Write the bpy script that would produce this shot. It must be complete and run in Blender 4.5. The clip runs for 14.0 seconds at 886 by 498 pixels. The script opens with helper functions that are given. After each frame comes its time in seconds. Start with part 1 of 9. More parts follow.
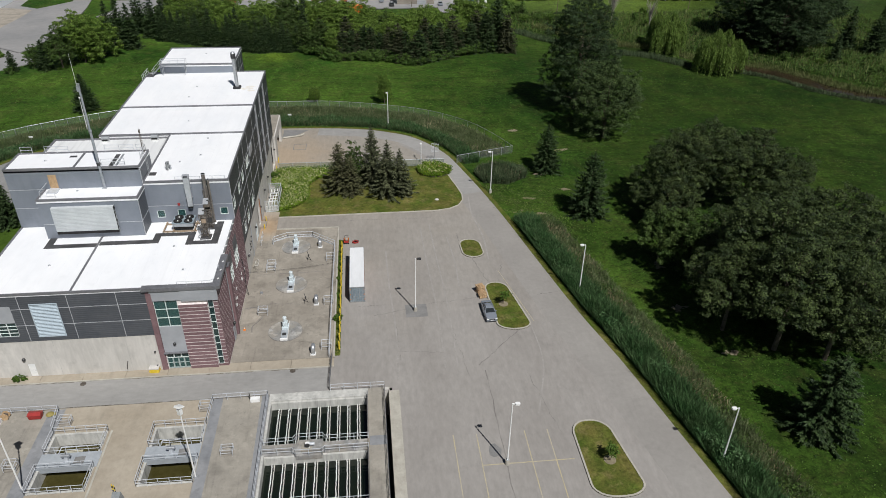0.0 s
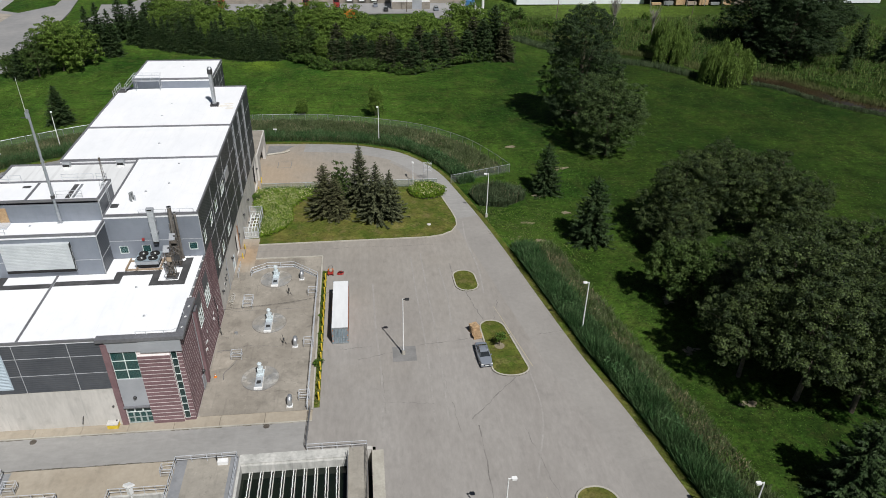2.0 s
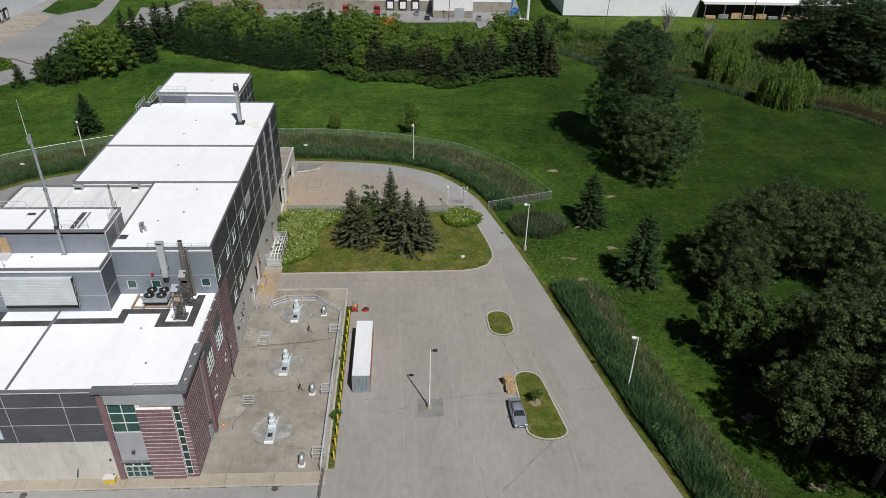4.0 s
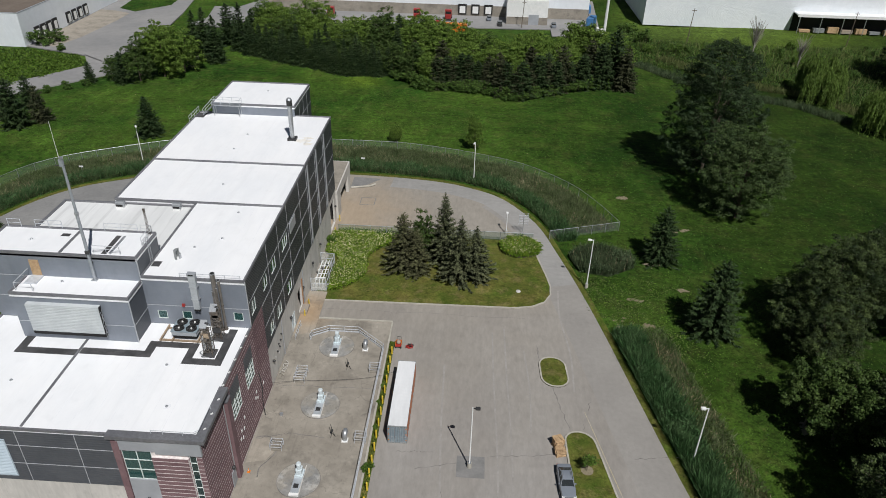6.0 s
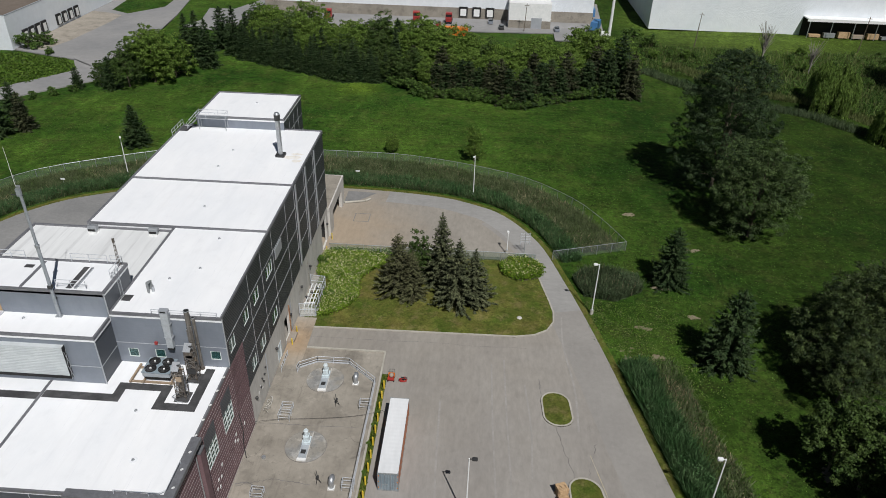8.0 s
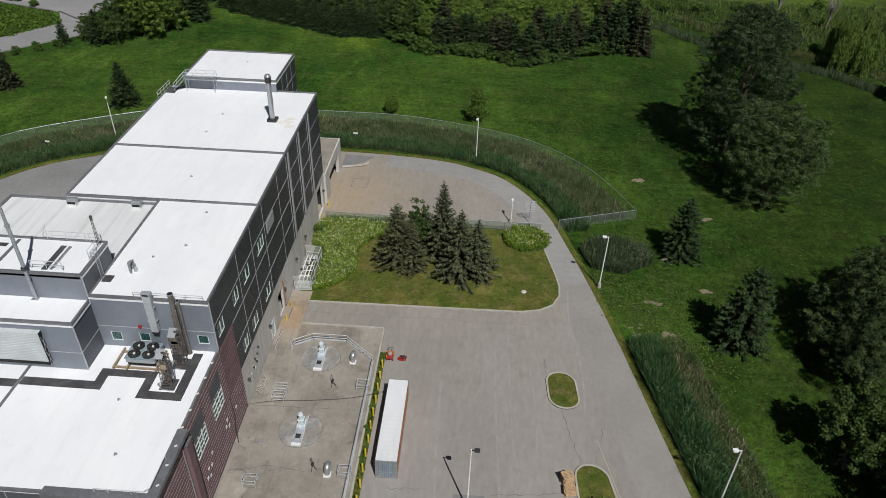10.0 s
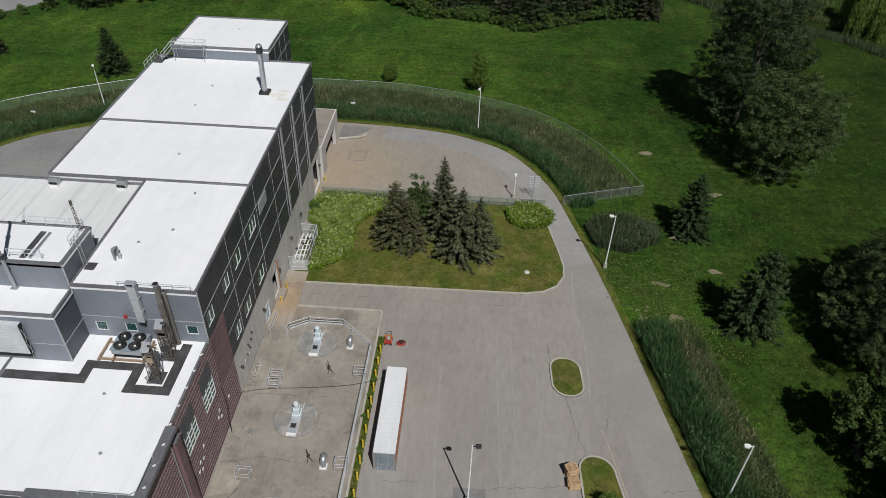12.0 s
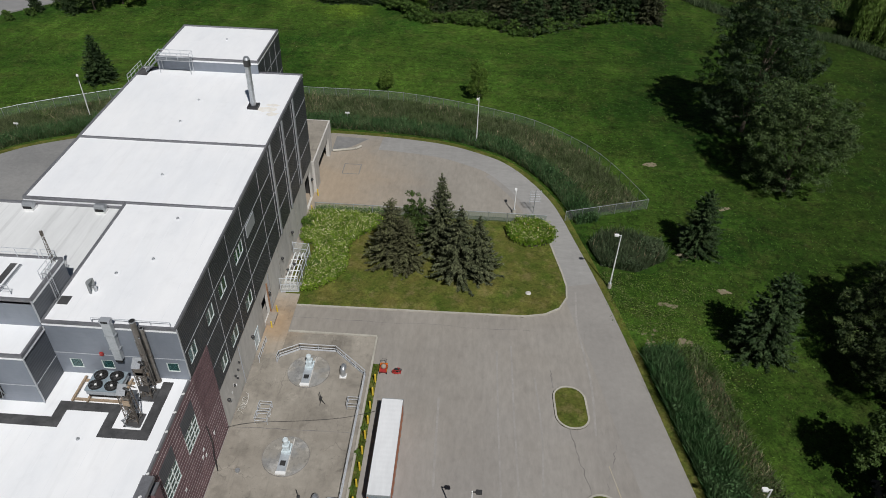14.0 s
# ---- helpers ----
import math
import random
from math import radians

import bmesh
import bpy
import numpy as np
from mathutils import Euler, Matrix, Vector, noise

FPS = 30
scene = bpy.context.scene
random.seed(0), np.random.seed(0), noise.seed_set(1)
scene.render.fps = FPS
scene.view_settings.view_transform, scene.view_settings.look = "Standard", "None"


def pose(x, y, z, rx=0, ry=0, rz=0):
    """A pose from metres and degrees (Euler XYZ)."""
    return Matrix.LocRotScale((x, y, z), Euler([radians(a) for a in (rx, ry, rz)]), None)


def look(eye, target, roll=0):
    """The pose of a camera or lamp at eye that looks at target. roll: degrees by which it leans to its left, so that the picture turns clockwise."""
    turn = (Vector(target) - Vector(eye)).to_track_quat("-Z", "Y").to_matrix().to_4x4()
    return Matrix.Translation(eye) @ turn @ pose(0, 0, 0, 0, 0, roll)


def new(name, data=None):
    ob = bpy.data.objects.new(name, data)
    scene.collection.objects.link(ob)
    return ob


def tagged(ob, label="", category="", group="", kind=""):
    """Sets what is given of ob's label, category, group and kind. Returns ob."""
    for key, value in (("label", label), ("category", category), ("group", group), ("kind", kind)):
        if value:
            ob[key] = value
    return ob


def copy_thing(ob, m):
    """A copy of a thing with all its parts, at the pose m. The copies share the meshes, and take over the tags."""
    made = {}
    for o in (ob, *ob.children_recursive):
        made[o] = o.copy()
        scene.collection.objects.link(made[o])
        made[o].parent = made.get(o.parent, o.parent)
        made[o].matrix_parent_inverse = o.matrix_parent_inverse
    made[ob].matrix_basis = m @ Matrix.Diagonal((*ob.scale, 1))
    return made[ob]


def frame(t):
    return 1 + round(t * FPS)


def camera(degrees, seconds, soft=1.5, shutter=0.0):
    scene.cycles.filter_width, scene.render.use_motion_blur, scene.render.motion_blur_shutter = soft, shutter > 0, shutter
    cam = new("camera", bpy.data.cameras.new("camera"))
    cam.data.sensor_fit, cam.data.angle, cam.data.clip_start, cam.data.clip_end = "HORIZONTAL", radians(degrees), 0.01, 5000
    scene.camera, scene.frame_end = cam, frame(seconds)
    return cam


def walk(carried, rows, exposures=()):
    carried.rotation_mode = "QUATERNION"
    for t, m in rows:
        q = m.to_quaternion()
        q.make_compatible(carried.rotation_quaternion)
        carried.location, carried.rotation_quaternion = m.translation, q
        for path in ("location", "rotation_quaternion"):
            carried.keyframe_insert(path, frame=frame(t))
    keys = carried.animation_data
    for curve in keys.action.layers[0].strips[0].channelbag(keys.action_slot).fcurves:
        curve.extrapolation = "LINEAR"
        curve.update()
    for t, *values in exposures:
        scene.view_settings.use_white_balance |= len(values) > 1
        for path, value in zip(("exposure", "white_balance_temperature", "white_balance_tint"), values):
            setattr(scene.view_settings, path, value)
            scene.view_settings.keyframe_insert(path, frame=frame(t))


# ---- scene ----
cam = camera(64.4, 14.0, soft=0.9)
PATH = [
    (0, (-0.369, 0.531, 66.327), (-0.1680, 2.2243, 65.2818), 1.10),
    (0.5, (0.236, 3.105, 66.317), (0.4360, 4.7984, 65.2718), 1.10),
    (1, (0.884, 5.654, 66.270), (1.0850, 7.3473, 65.2248), 1.20),
    (1.5, (1.461, 8.356, 66.266), (1.6630, 10.0488, 65.2202), 1.20),
    (2, (1.870, 11.124, 66.227), (2.0760, 12.8157, 65.1802), 1.30),
    (2.5, (2.370, 13.703, 66.257), (2.5740, 15.3949, 65.2101), 1.40),
    (2.6, (2.464, 14.244, 66.266), (2.6324, 15.9398, 65.2186), 1.40),
    (2.7, (2.558, 14.786, 66.274), (2.6998, 16.4838, 65.2271), 1.40),
    (2.8, (2.653, 15.327, 66.284), (2.7852, 17.0260, 65.2364), 1.40),
    (3, (2.841, 16.410, 66.301), (2.9740, 18.1089, 65.2541), 1.40),
    (3.5, (3.211, 19.112, 66.281), (3.3461, 20.8117, 65.2356), 1.40),
    (3.9, (3.007, 21.262, 66.127), (3.1372, 22.9633, 65.0843), 1.56),
    (4, (2.956, 21.799, 66.089), (3.0640, 23.5025, 65.0467), 1.60),
    (4.1, (3.014, 22.354, 66.100), (3.0330, 24.0589, 65.0546), 1.65),
    (4.2, (3.072, 22.908, 66.110), (3.0370, 24.6129, 65.0650), 1.70),
    (4.5, (3.312, 24.310, 66.205), (3.2488, 26.0130, 65.1587), 1.69),
    (6.5, (4.912, 33.654, 66.835), (4.8360, 35.3530, 65.7826), 1.60),
    (7, (4.949, 35.580, 66.838), (4.8730, 37.2795, 65.7863), 1.70),
    (9.5, (4.772, 43.642, 66.171), (4.6960, 45.3047, 65.0622), 1.80),
    (10, (4.619, 44.863, 66.138), (4.5460, 46.4862, 64.9719), 1.90),
    (10.5, (4.622, 46.066, 66.118), (4.5510, 47.6452, 64.8928), 1.90),
    (11, (4.510, 47.208, 66.072), (4.4410, 48.7670, 64.8210), 2.00),
    (11.5, (4.449, 48.213, 65.947), (4.3810, 49.7720, 64.6960), 2.00),
    (12, (4.408, 49.348, 65.874), (4.3390, 50.9061, 64.6219), 2.00),
    (12.5, (4.388, 50.569, 65.812), (4.3180, 52.1262, 64.5589), 1.90),
    (13, (4.304, 51.841, 65.746), (4.2360, 53.3968, 64.4911), 2.00),
    (13.5, (4.228, 53.228, 65.651), (4.1620, 54.7839, 64.3961), 2.00),
    (14, (4.186, 54.617, 65.569), (4.1220, 56.1721, 64.3129), 1.90),
]
walk(cam, [(t, look(eye, target, roll)) for t, eye, target, roll in PATH],
     exposures=[(0, -0.14), (0.5, -0.23), (1, -0.21), (1.5, -0.10), (2, -0.06), (2.5, -0.10), (3, -0.20), (3.5, -0.22), (4, -0.16), (6.5, -0.26), (7, -0.26), (9.5, -0.32), (11, -0.36), (12.5, -0.39), (14, -0.38)])

# world, sun and exposure
SUN_FROM = Vector((0.243, -0.535, 0.809)).normalized()
world = bpy.data.worlds.new("world")
scene.world = world
world.use_nodes = True
wn = world.node_tree.nodes
sky = wn.new("ShaderNodeTexSky")
sky.sky_type = "NISHITA"
sky.sun_disc = False
sky.sun_elevation = math.asin(SUN_FROM.z)
sky.sun_rotation = math.atan2(SUN_FROM.x, SUN_FROM.y)
wn["Background"].inputs["Strength"].default_value = 0.026
world.node_tree.links.new(sky.outputs["Color"], wn["Background"].inputs["Color"])
sun_data = bpy.data.lights.new("sun", "SUN")
sun_data.energy = 4.85
sun_data.angle = radians(0.5)
sun_data.color = (1.0, 0.985, 0.968)
sun = new("sun", sun_data)
sun.matrix_world = look(SUN_FROM * 300, (0, 0, 0))

# materials
def node(nt, kind, **values):
    n = nt.nodes.new(kind)
    for key, value in values.items():
        n.inputs[key].default_value = value
    return n


def mat(name, a, b, rough=0.8, metal=0.0, big=0.15, fine=3.0, fine_amount=0.25, bump=0.0, bump_dist=0.02, stretch=(1, 1, 1), per_object=0.0, ribs=0.0, ribs_axis="Z", per_island=0.0, translucent=0.0, spec=0.4, rib_depth=0.4):
    """Two colours mixed by a large noise, shaded by a fine one; optional ribs, relief and change from piece to piece."""
    m = bpy.data.materials.new(name)
    m.use_nodes = True
    nt = m.node_tree
    bsdf = nt.nodes["Principled BSDF"]
    link = nt.links.new
    geo = nt.nodes.new("ShaderNodeNewGeometry")
    mp = nt.nodes.new("ShaderNodeMapping")
    mp.inputs["Scale"].default_value = stretch
    link(geo.outputs["Position"], mp.inputs["Vector"])
    n1 = node(nt, "ShaderNodeTexNoise", Scale=big, Detail=6.0, Roughness=0.62)
    n2 = node(nt, "ShaderNodeTexNoise", Scale=fine, Detail=5.0, Roughness=0.7)
    link(mp.outputs["Vector"], n1.inputs["Vector"])
    link(mp.outputs["Vector"], n2.inputs["Vector"])
    ramp = nt.nodes.new("ShaderNodeMapRange")
    ramp.inputs["From Min"].default_value, ramp.inputs["From Max"].default_value = 0.36, 0.64
    link(n1.outputs["Fac"], ramp.inputs["Value"])
    mix = nt.nodes.new("ShaderNodeMix")
    mix.data_type = "RGBA"
    mix.inputs[6].default_value, mix.inputs[7].default_value = (*a, 1), (*b, 1)
    link(ramp.outputs["Result"], mix.inputs[0])
    value = nt.nodes.new("ShaderNodeMapRange")
    value.inputs["From Min"].default_value, value.inputs["From Max"].default_value = 0.25, 0.75
    value.inputs["To Min"].default_value, value.inputs["To Max"].default_value = 1 - fine_amount, 1 + fine_amount
    link(n2.outputs["Fac"], value.inputs["Value"])
    factor = value.outputs["Result"]
    for amount, source in ((per_object, "ShaderNodeObjectInfo"), (per_island, "ShaderNodeNewGeometry")):
        if amount:
            src = nt.nodes.new(source)
            vary = nt.nodes.new("ShaderNodeMapRange")
            vary.inputs["To Min"].default_value, vary.inputs["To Max"].default_value = 1 - amount, 1 + amount
            link(src.outputs["Random" if per_object and source == "ShaderNodeObjectInfo" else "Random Per Island"], vary.inputs["Value"])
            mul = nt.nodes.new("ShaderNodeMath")
            mul.operation = "MULTIPLY"
            link(factor, mul.inputs[0]), link(vary.outputs["Result"], mul.inputs[1])
            factor = mul.outputs[0]
    hsv = nt.nodes.new("ShaderNodeHueSaturation")
    link(mix.outputs[2], hsv.inputs["Color"])
    link(factor, hsv.inputs["Value"])
    link(hsv.outputs["Color"], bsdf.inputs["Base Color"])
    bsdf.inputs["Roughness"].default_value = rough
    bsdf.inputs["Metallic"].default_value = metal
    bsdf.inputs["Specular IOR Level"].default_value = spec
    normal = None
    if ribs:
        sep = nt.nodes.new("ShaderNodeSeparateXYZ")
        link(geo.outputs["Position"], sep.inputs[0])
        wave = nt.nodes.new("ShaderNodeMath")
        wave.operation = "PINGPONG"
        wave.inputs[1].default_value = ribs
        link(sep.outputs[ribs_axis], wave.inputs[0])
        rb = node(nt, "ShaderNodeBump", Strength=0.8, Distance=rib_depth)
        link(wave.outputs[0], rb.inputs["Height"])
        normal = rb
    if bump:
        bp = node(nt, "ShaderNodeBump", Strength=bump, Distance=bump_dist)
        link(n2.outputs["Fac"], bp.inputs["Height"])
        if normal:
            link(normal.outputs["Normal"], bp.inputs["Normal"])
        normal = bp
    if normal:
        link(normal.outputs["Normal"], bsdf.inputs["Normal"])
    if translucent:
        tr = nt.nodes.new("ShaderNodeBsdfTranslucent")
        link(hsv.outputs["Color"], tr.inputs["Color"])
        ms = nt.nodes.new("ShaderNodeMixShader")
        ms.inputs[0].default_value = translucent
        link(bsdf.outputs[0], ms.inputs[1]), link(tr.outputs[0], ms.inputs[2])
        link(ms.outputs[0], nt.nodes["Material Output"].inputs["Surface"])
    return m


def leaf(name, a, b, vary=0.4, rough=0.6, through_light=0.3):
    return mat(name, a, b, rough=rough, big=0.5, fine=1.2, fine_amount=0.2, per_island=vary, translucent=through_light, spec=0.2)


def scale_value(m, factor):
    """Multiplies a material's brightness by one more factor."""
    nt = m.node_tree
    hsv = next(k for k in nt.nodes if k.bl_idname == "ShaderNodeHueSaturation")
    mul = nt.nodes.new("ShaderNodeMath")
    mul.operation = "MULTIPLY"
    nt.links.new(hsv.inputs["Value"].links[0].from_socket, mul.inputs[0])
    nt.links.new(factor, mul.inputs[1])
    nt.links.new(mul.outputs[0], hsv.inputs["Value"])


def weather(m, scale, stretch=(1, 1, 1), lo=0.5, hi=0.62, to=0.8, turn=0.0, detail=5.0, seed=0.0):
    """Stains of one kind: where a noise passes lo to hi the surface is dulled or bleached by the factor to."""
    nt = m.node_tree
    link = nt.links.new
    geo = nt.nodes.new("ShaderNodeNewGeometry")
    mp = nt.nodes.new("ShaderNodeMapping")
    mp.inputs["Scale"].default_value = stretch
    mp.inputs["Rotation"].default_value = (0, 0, radians(turn))
    mp.inputs["Location"].default_value = (seed, seed * 1.7, seed * 0.3)
    link(geo.outputs["Position"], mp.inputs["Vector"])
    n = node(nt, "ShaderNodeTexNoise", Scale=scale, Detail=detail, Roughness=0.6)
    link(mp.outputs["Vector"], n.inputs["Vector"])
    r = nt.nodes.new("ShaderNodeMapRange")
    for key, value in (("From Min", lo), ("From Max", hi), ("To Min", 1.0), ("To Max", to)):
        r.inputs[key].default_value = value
    link(n.outputs["Fac"], r.inputs["Value"])
    scale_value(m, r.outputs["Result"])
    return m


def cracked(m, scale, width, to, seed=0.0):
    """A net of fine cracks, broken up by a noise."""
    nt = m.node_tree
    link = nt.links.new
    geo = nt.nodes.new("ShaderNodeNewGeometry")
    wob = node(nt, "ShaderNodeTexNoise", Scale=scale * 3, Detail=4.0)
    link(geo.outputs["Position"], wob.inputs["Vector"])
    add = nt.nodes.new("ShaderNodeVectorMath")
    add.operation = "MULTIPLY_ADD"
    add.inputs[1].default_value = (2.5, 2.5, 0)
    link(wob.outputs["Color"], add.inputs[0]), link(geo.outputs["Position"], add.inputs[2])
    vo = node(nt, "ShaderNodeTexVoronoi", Scale=scale)
    vo.feature = "DISTANCE_TO_EDGE"
    link(add.outputs[0], vo.inputs["Vector"])
    gate = node(nt, "ShaderNodeTexNoise", Scale=scale * 0.7, Detail=2.0)
    mp = nt.nodes.new("ShaderNodeMapping")
    mp.inputs["Location"].default_value = (seed, 3.0, 0)
    link(geo.outputs["Position"], mp.inputs["Vector"]), link(mp.outputs["Vector"], gate.inputs["Vector"])
    g = nt.nodes.new("ShaderNodeMapRange")
    for key, value in (("From Min", 0.5), ("From Max", 0.6), ("To Min", 1.0), ("To Max", to)):
        g.inputs[key].default_value = value
    link(gate.outputs["Fac"], g.inputs["Value"])
    r = nt.nodes.new("ShaderNodeMapRange")
    for key, value in (("From Min", 0.0), ("From Max", width), ("To Max", 1.0)):
        r.inputs[key].default_value = value
    link(vo.outputs["Distance"], r.inputs["Value"]), link(g.outputs["Result"], r.inputs["To Min"])
    scale_value(m, r.outputs["Result"])
    return m


def netting(name, color, solid):
    m = bpy.data.materials.new(name)
    m.use_nodes = True
    nt = m.node_tree
    bsdf = nt.nodes["Principled BSDF"]
    bsdf.inputs["Base Color"].default_value = (*color, 1)
    bsdf.inputs["Roughness"].default_value = 0.5
    clear = nt.nodes.new("ShaderNodeBsdfTransparent")
    ms = nt.nodes.new("ShaderNodeMixShader")
    ms.inputs[0].default_value = solid
    nt.links.new(clear.outputs[0], ms.inputs[1])
    nt.links.new(bsdf.outputs[0], ms.inputs[2])
    nt.links.new(ms.outputs[0], nt.nodes["Material Output"].inputs["Surface"])
    return m


def meadow():
    """Meadow grass whose value falls to half towards the east, along a wavering line."""
    m = mat("meadow_grass", (0.021, 0.060, 0.007), (0.056, 0.108, 0.014), rough=0.9, big=0.035, fine=0.8, fine_amount=0.5, bump=0.9, bump_dist=0.3, spec=0.1)
    nt = m.node_tree
    link = nt.links.new
    geo = nt.nodes.new("ShaderNodeNewGeometry")
    sep = nt.nodes.new("ShaderNodeSeparateXYZ")
    link(geo.outputs["Position"], sep.inputs[0])
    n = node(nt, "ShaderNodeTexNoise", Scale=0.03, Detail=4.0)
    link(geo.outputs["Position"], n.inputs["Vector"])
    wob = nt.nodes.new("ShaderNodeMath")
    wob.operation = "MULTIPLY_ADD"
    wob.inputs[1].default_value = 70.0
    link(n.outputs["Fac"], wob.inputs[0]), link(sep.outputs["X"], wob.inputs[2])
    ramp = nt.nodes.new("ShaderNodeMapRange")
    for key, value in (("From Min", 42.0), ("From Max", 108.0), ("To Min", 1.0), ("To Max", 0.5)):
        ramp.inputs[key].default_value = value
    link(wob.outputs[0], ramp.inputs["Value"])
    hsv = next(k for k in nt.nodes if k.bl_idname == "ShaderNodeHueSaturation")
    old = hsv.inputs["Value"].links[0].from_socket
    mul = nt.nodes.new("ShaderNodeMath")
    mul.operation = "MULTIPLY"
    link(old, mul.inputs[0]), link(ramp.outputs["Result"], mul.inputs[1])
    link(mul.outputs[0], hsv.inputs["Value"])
    return m


GRASS = mat("mown_grass", (0.035, 0.078, 0.008), (0.055, 0.092, 0.014), rough=0.9, big=0.12, fine=2.5, fine_amount=0.35, bump=0.7, bump_dist=0.12, spec=0.1)
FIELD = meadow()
DRYGRASS = mat("dry_lawn", (0.058, 0.088, 0.013), (0.115, 0.108, 0.028), rough=0.9, big=0.22, fine=4.0, fine_amount=0.38, bump=0.6, bump_dist=0.06, spec=0.1)
LOT = mat("worn_pavement", (0.258, 0.242, 0.224), (0.300, 0.284, 0.265), rough=0.9, big=0.11, fine=1.6, fine_amount=0.13, bump=0.2, bump_dist=0.01, stretch=(1, 0.35, 1), spec=0.2)
ROAD = mat("lane_asphalt", (0.252, 0.239, 0.222), (0.286, 0.272, 0.253), rough=0.9, big=0.09, fine=1.4, fine_amount=0.08, bump=0.2, bump_dist=0.01, spec=0.2)
SLAB = mat("stained_concrete", (0.238, 0.216, 0.183), (0.315, 0.288, 0.246), rough=0.88, big=0.16, fine=1.3, fine_amount=0.12, bump=0.2, bump_dist=0.01, spec=0.2)
TAN = mat("tan_concrete", (0.325, 0.283, 0.222), (0.378, 0.335, 0.27), rough=0.9, big=0.14, fine=1.7, fine_amount=0.1, bump=0.2, bump_dist=0.01, spec=0.2)
TANKWALL = mat("pale_tank_concrete", (0.40, 0.40, 0.375), (0.52, 0.515, 0.485), rough=0.85, big=0.5, fine=2.0, fine_amount=0.14, stretch=(1, 1, 0.3), bump=0.2, bump_dist=0.01, spec=0.2)
PALE = mat("pale_concrete", (0.485, 0.47, 0.44), (0.585, 0.565, 0.53), rough=0.85, big=0.2, fine=1.6, fine_amount=0.1, stretch=(1, 1, 0.25), bump=0.2, bump_dist=0.01, spec=0.2)
APRON = mat("dusty_apron_concrete", (0.275, 0.247, 0.205), (0.335, 0.302, 0.255), rough=0.9, big=0.25, fine=1.5, fine_amount=0.12)
COVER = mat("tank_cover_concrete", (0.205, 0.205, 0.20), (0.30, 0.292, 0.275), rough=0.7, big=0.5, fine=2.0, fine_amount=0.15)
KERB = mat("kerb_concrete", (0.34, 0.32, 0.275), (0.43, 0.41, 0.355), rough=0.9, big=0.6, fine=4.0, fine_amount=0.12)
GREYSTRIP = mat("grey_deck_strip", (0.205, 0.213, 0.225), (0.255, 0.26, 0.268), rough=0.8, big=0.3, fine=2.0, fine_amount=0.1)
PATCH = mat("dark_patch", (0.17, 0.17, 0.165), (0.22, 0.215, 0.21), rough=0.9, big=0.5, fine=3.0, fine_amount=0.12)
CRACK = mat("crack_filler", (0.14, 0.13, 0.12), (0.25, 0.235, 0.22), rough=0.9, big=0.5, fine=3.0)
FADED = mat("faded_yellow_paint", (0.42, 0.36, 0.22), (0.36, 0.33, 0.27), rough=0.85, big=0.5, fine=3.0)
WHITE_ROOF = mat("white_roof_membrane", (0.79, 0.805, 0.825), (0.845, 0.852, 0.862), rough=0.55, big=0.2, fine=0.9, fine_amount=0.03, stretch=(1, 0.4, 1))
RUSTWASH = mat("tan_roof_stain", (0.74, 0.70, 0.63), (0.80, 0.79, 0.76), rough=0.7, big=0.8, fine=3.0, fine_amount=0.05)
SEAM = mat("roof_seam", (0.74, 0.755, 0.78), (0.84, 0.85, 0.865), rough=0.6, big=0.5, fine=1.5, fine_amount=0.05)
METAL_ROOF = mat("grey_metal_roof", (0.66, 0.67, 0.67), (0.75, 0.76, 0.76), rough=0.6, big=0.15, fine=0.8, fine_amount=0.07, stretch=(1, 0.2, 1), ribs=0.2, ribs_axis="X", rib_depth=0.03)
COPING = mat("dark_coping", (0.165, 0.168, 0.182), (0.21, 0.213, 0.227), rough=0.5, metal=0.3)
BLACK_WALK = mat("black_roof_walkway", (0.04, 0.04, 0.042), (0.08, 0.08, 0.082), rough=0.8, big=0.6, fine=4.0)
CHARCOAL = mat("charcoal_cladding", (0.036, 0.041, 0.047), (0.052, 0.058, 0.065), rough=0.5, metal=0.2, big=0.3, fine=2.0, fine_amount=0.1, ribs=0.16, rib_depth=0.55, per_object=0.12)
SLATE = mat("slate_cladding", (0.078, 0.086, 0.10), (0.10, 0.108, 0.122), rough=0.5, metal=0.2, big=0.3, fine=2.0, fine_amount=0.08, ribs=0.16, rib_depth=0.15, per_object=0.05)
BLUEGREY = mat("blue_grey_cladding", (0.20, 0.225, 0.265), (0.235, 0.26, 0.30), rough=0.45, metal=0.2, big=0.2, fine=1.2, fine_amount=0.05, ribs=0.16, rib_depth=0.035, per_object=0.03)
TRIM = mat("pale_trim", (0.46, 0.48, 0.51), (0.54, 0.56, 0.59), rough=0.4, metal=0.3)
BRICK = mat("plum_masonry", (0.165, 0.10, 0.108), (0.215, 0.135, 0.143), rough=0.85, big=0.6, fine=5.0, fine_amount=0.18, per_object=0.1)
MORTAR = mat("pale_masonry_band", (0.70, 0.64, 0.63), (0.78, 0.72, 0.70), rough=0.85)
LIGHTPANEL = mat("light_grey_panel", (0.36, 0.38, 0.41), (0.42, 0.44, 0.47), rough=0.4, metal=0.2, big=0.3, fine=1.0, fine_amount=0.05)
FRAME = mat("window_frame_paint", (0.66, 0.71, 0.69), (0.72, 0.77, 0.75), rough=0.4)
DOORFRAME = mat("grey_green_door_paint", (0.30, 0.35, 0.345), (0.36, 0.41, 0.40), rough=0.4)
DARK_IN = mat("painted_unlit_inside", (0.02, 0.022, 0.022), (0.03, 0.03, 0.03), rough=0.9)
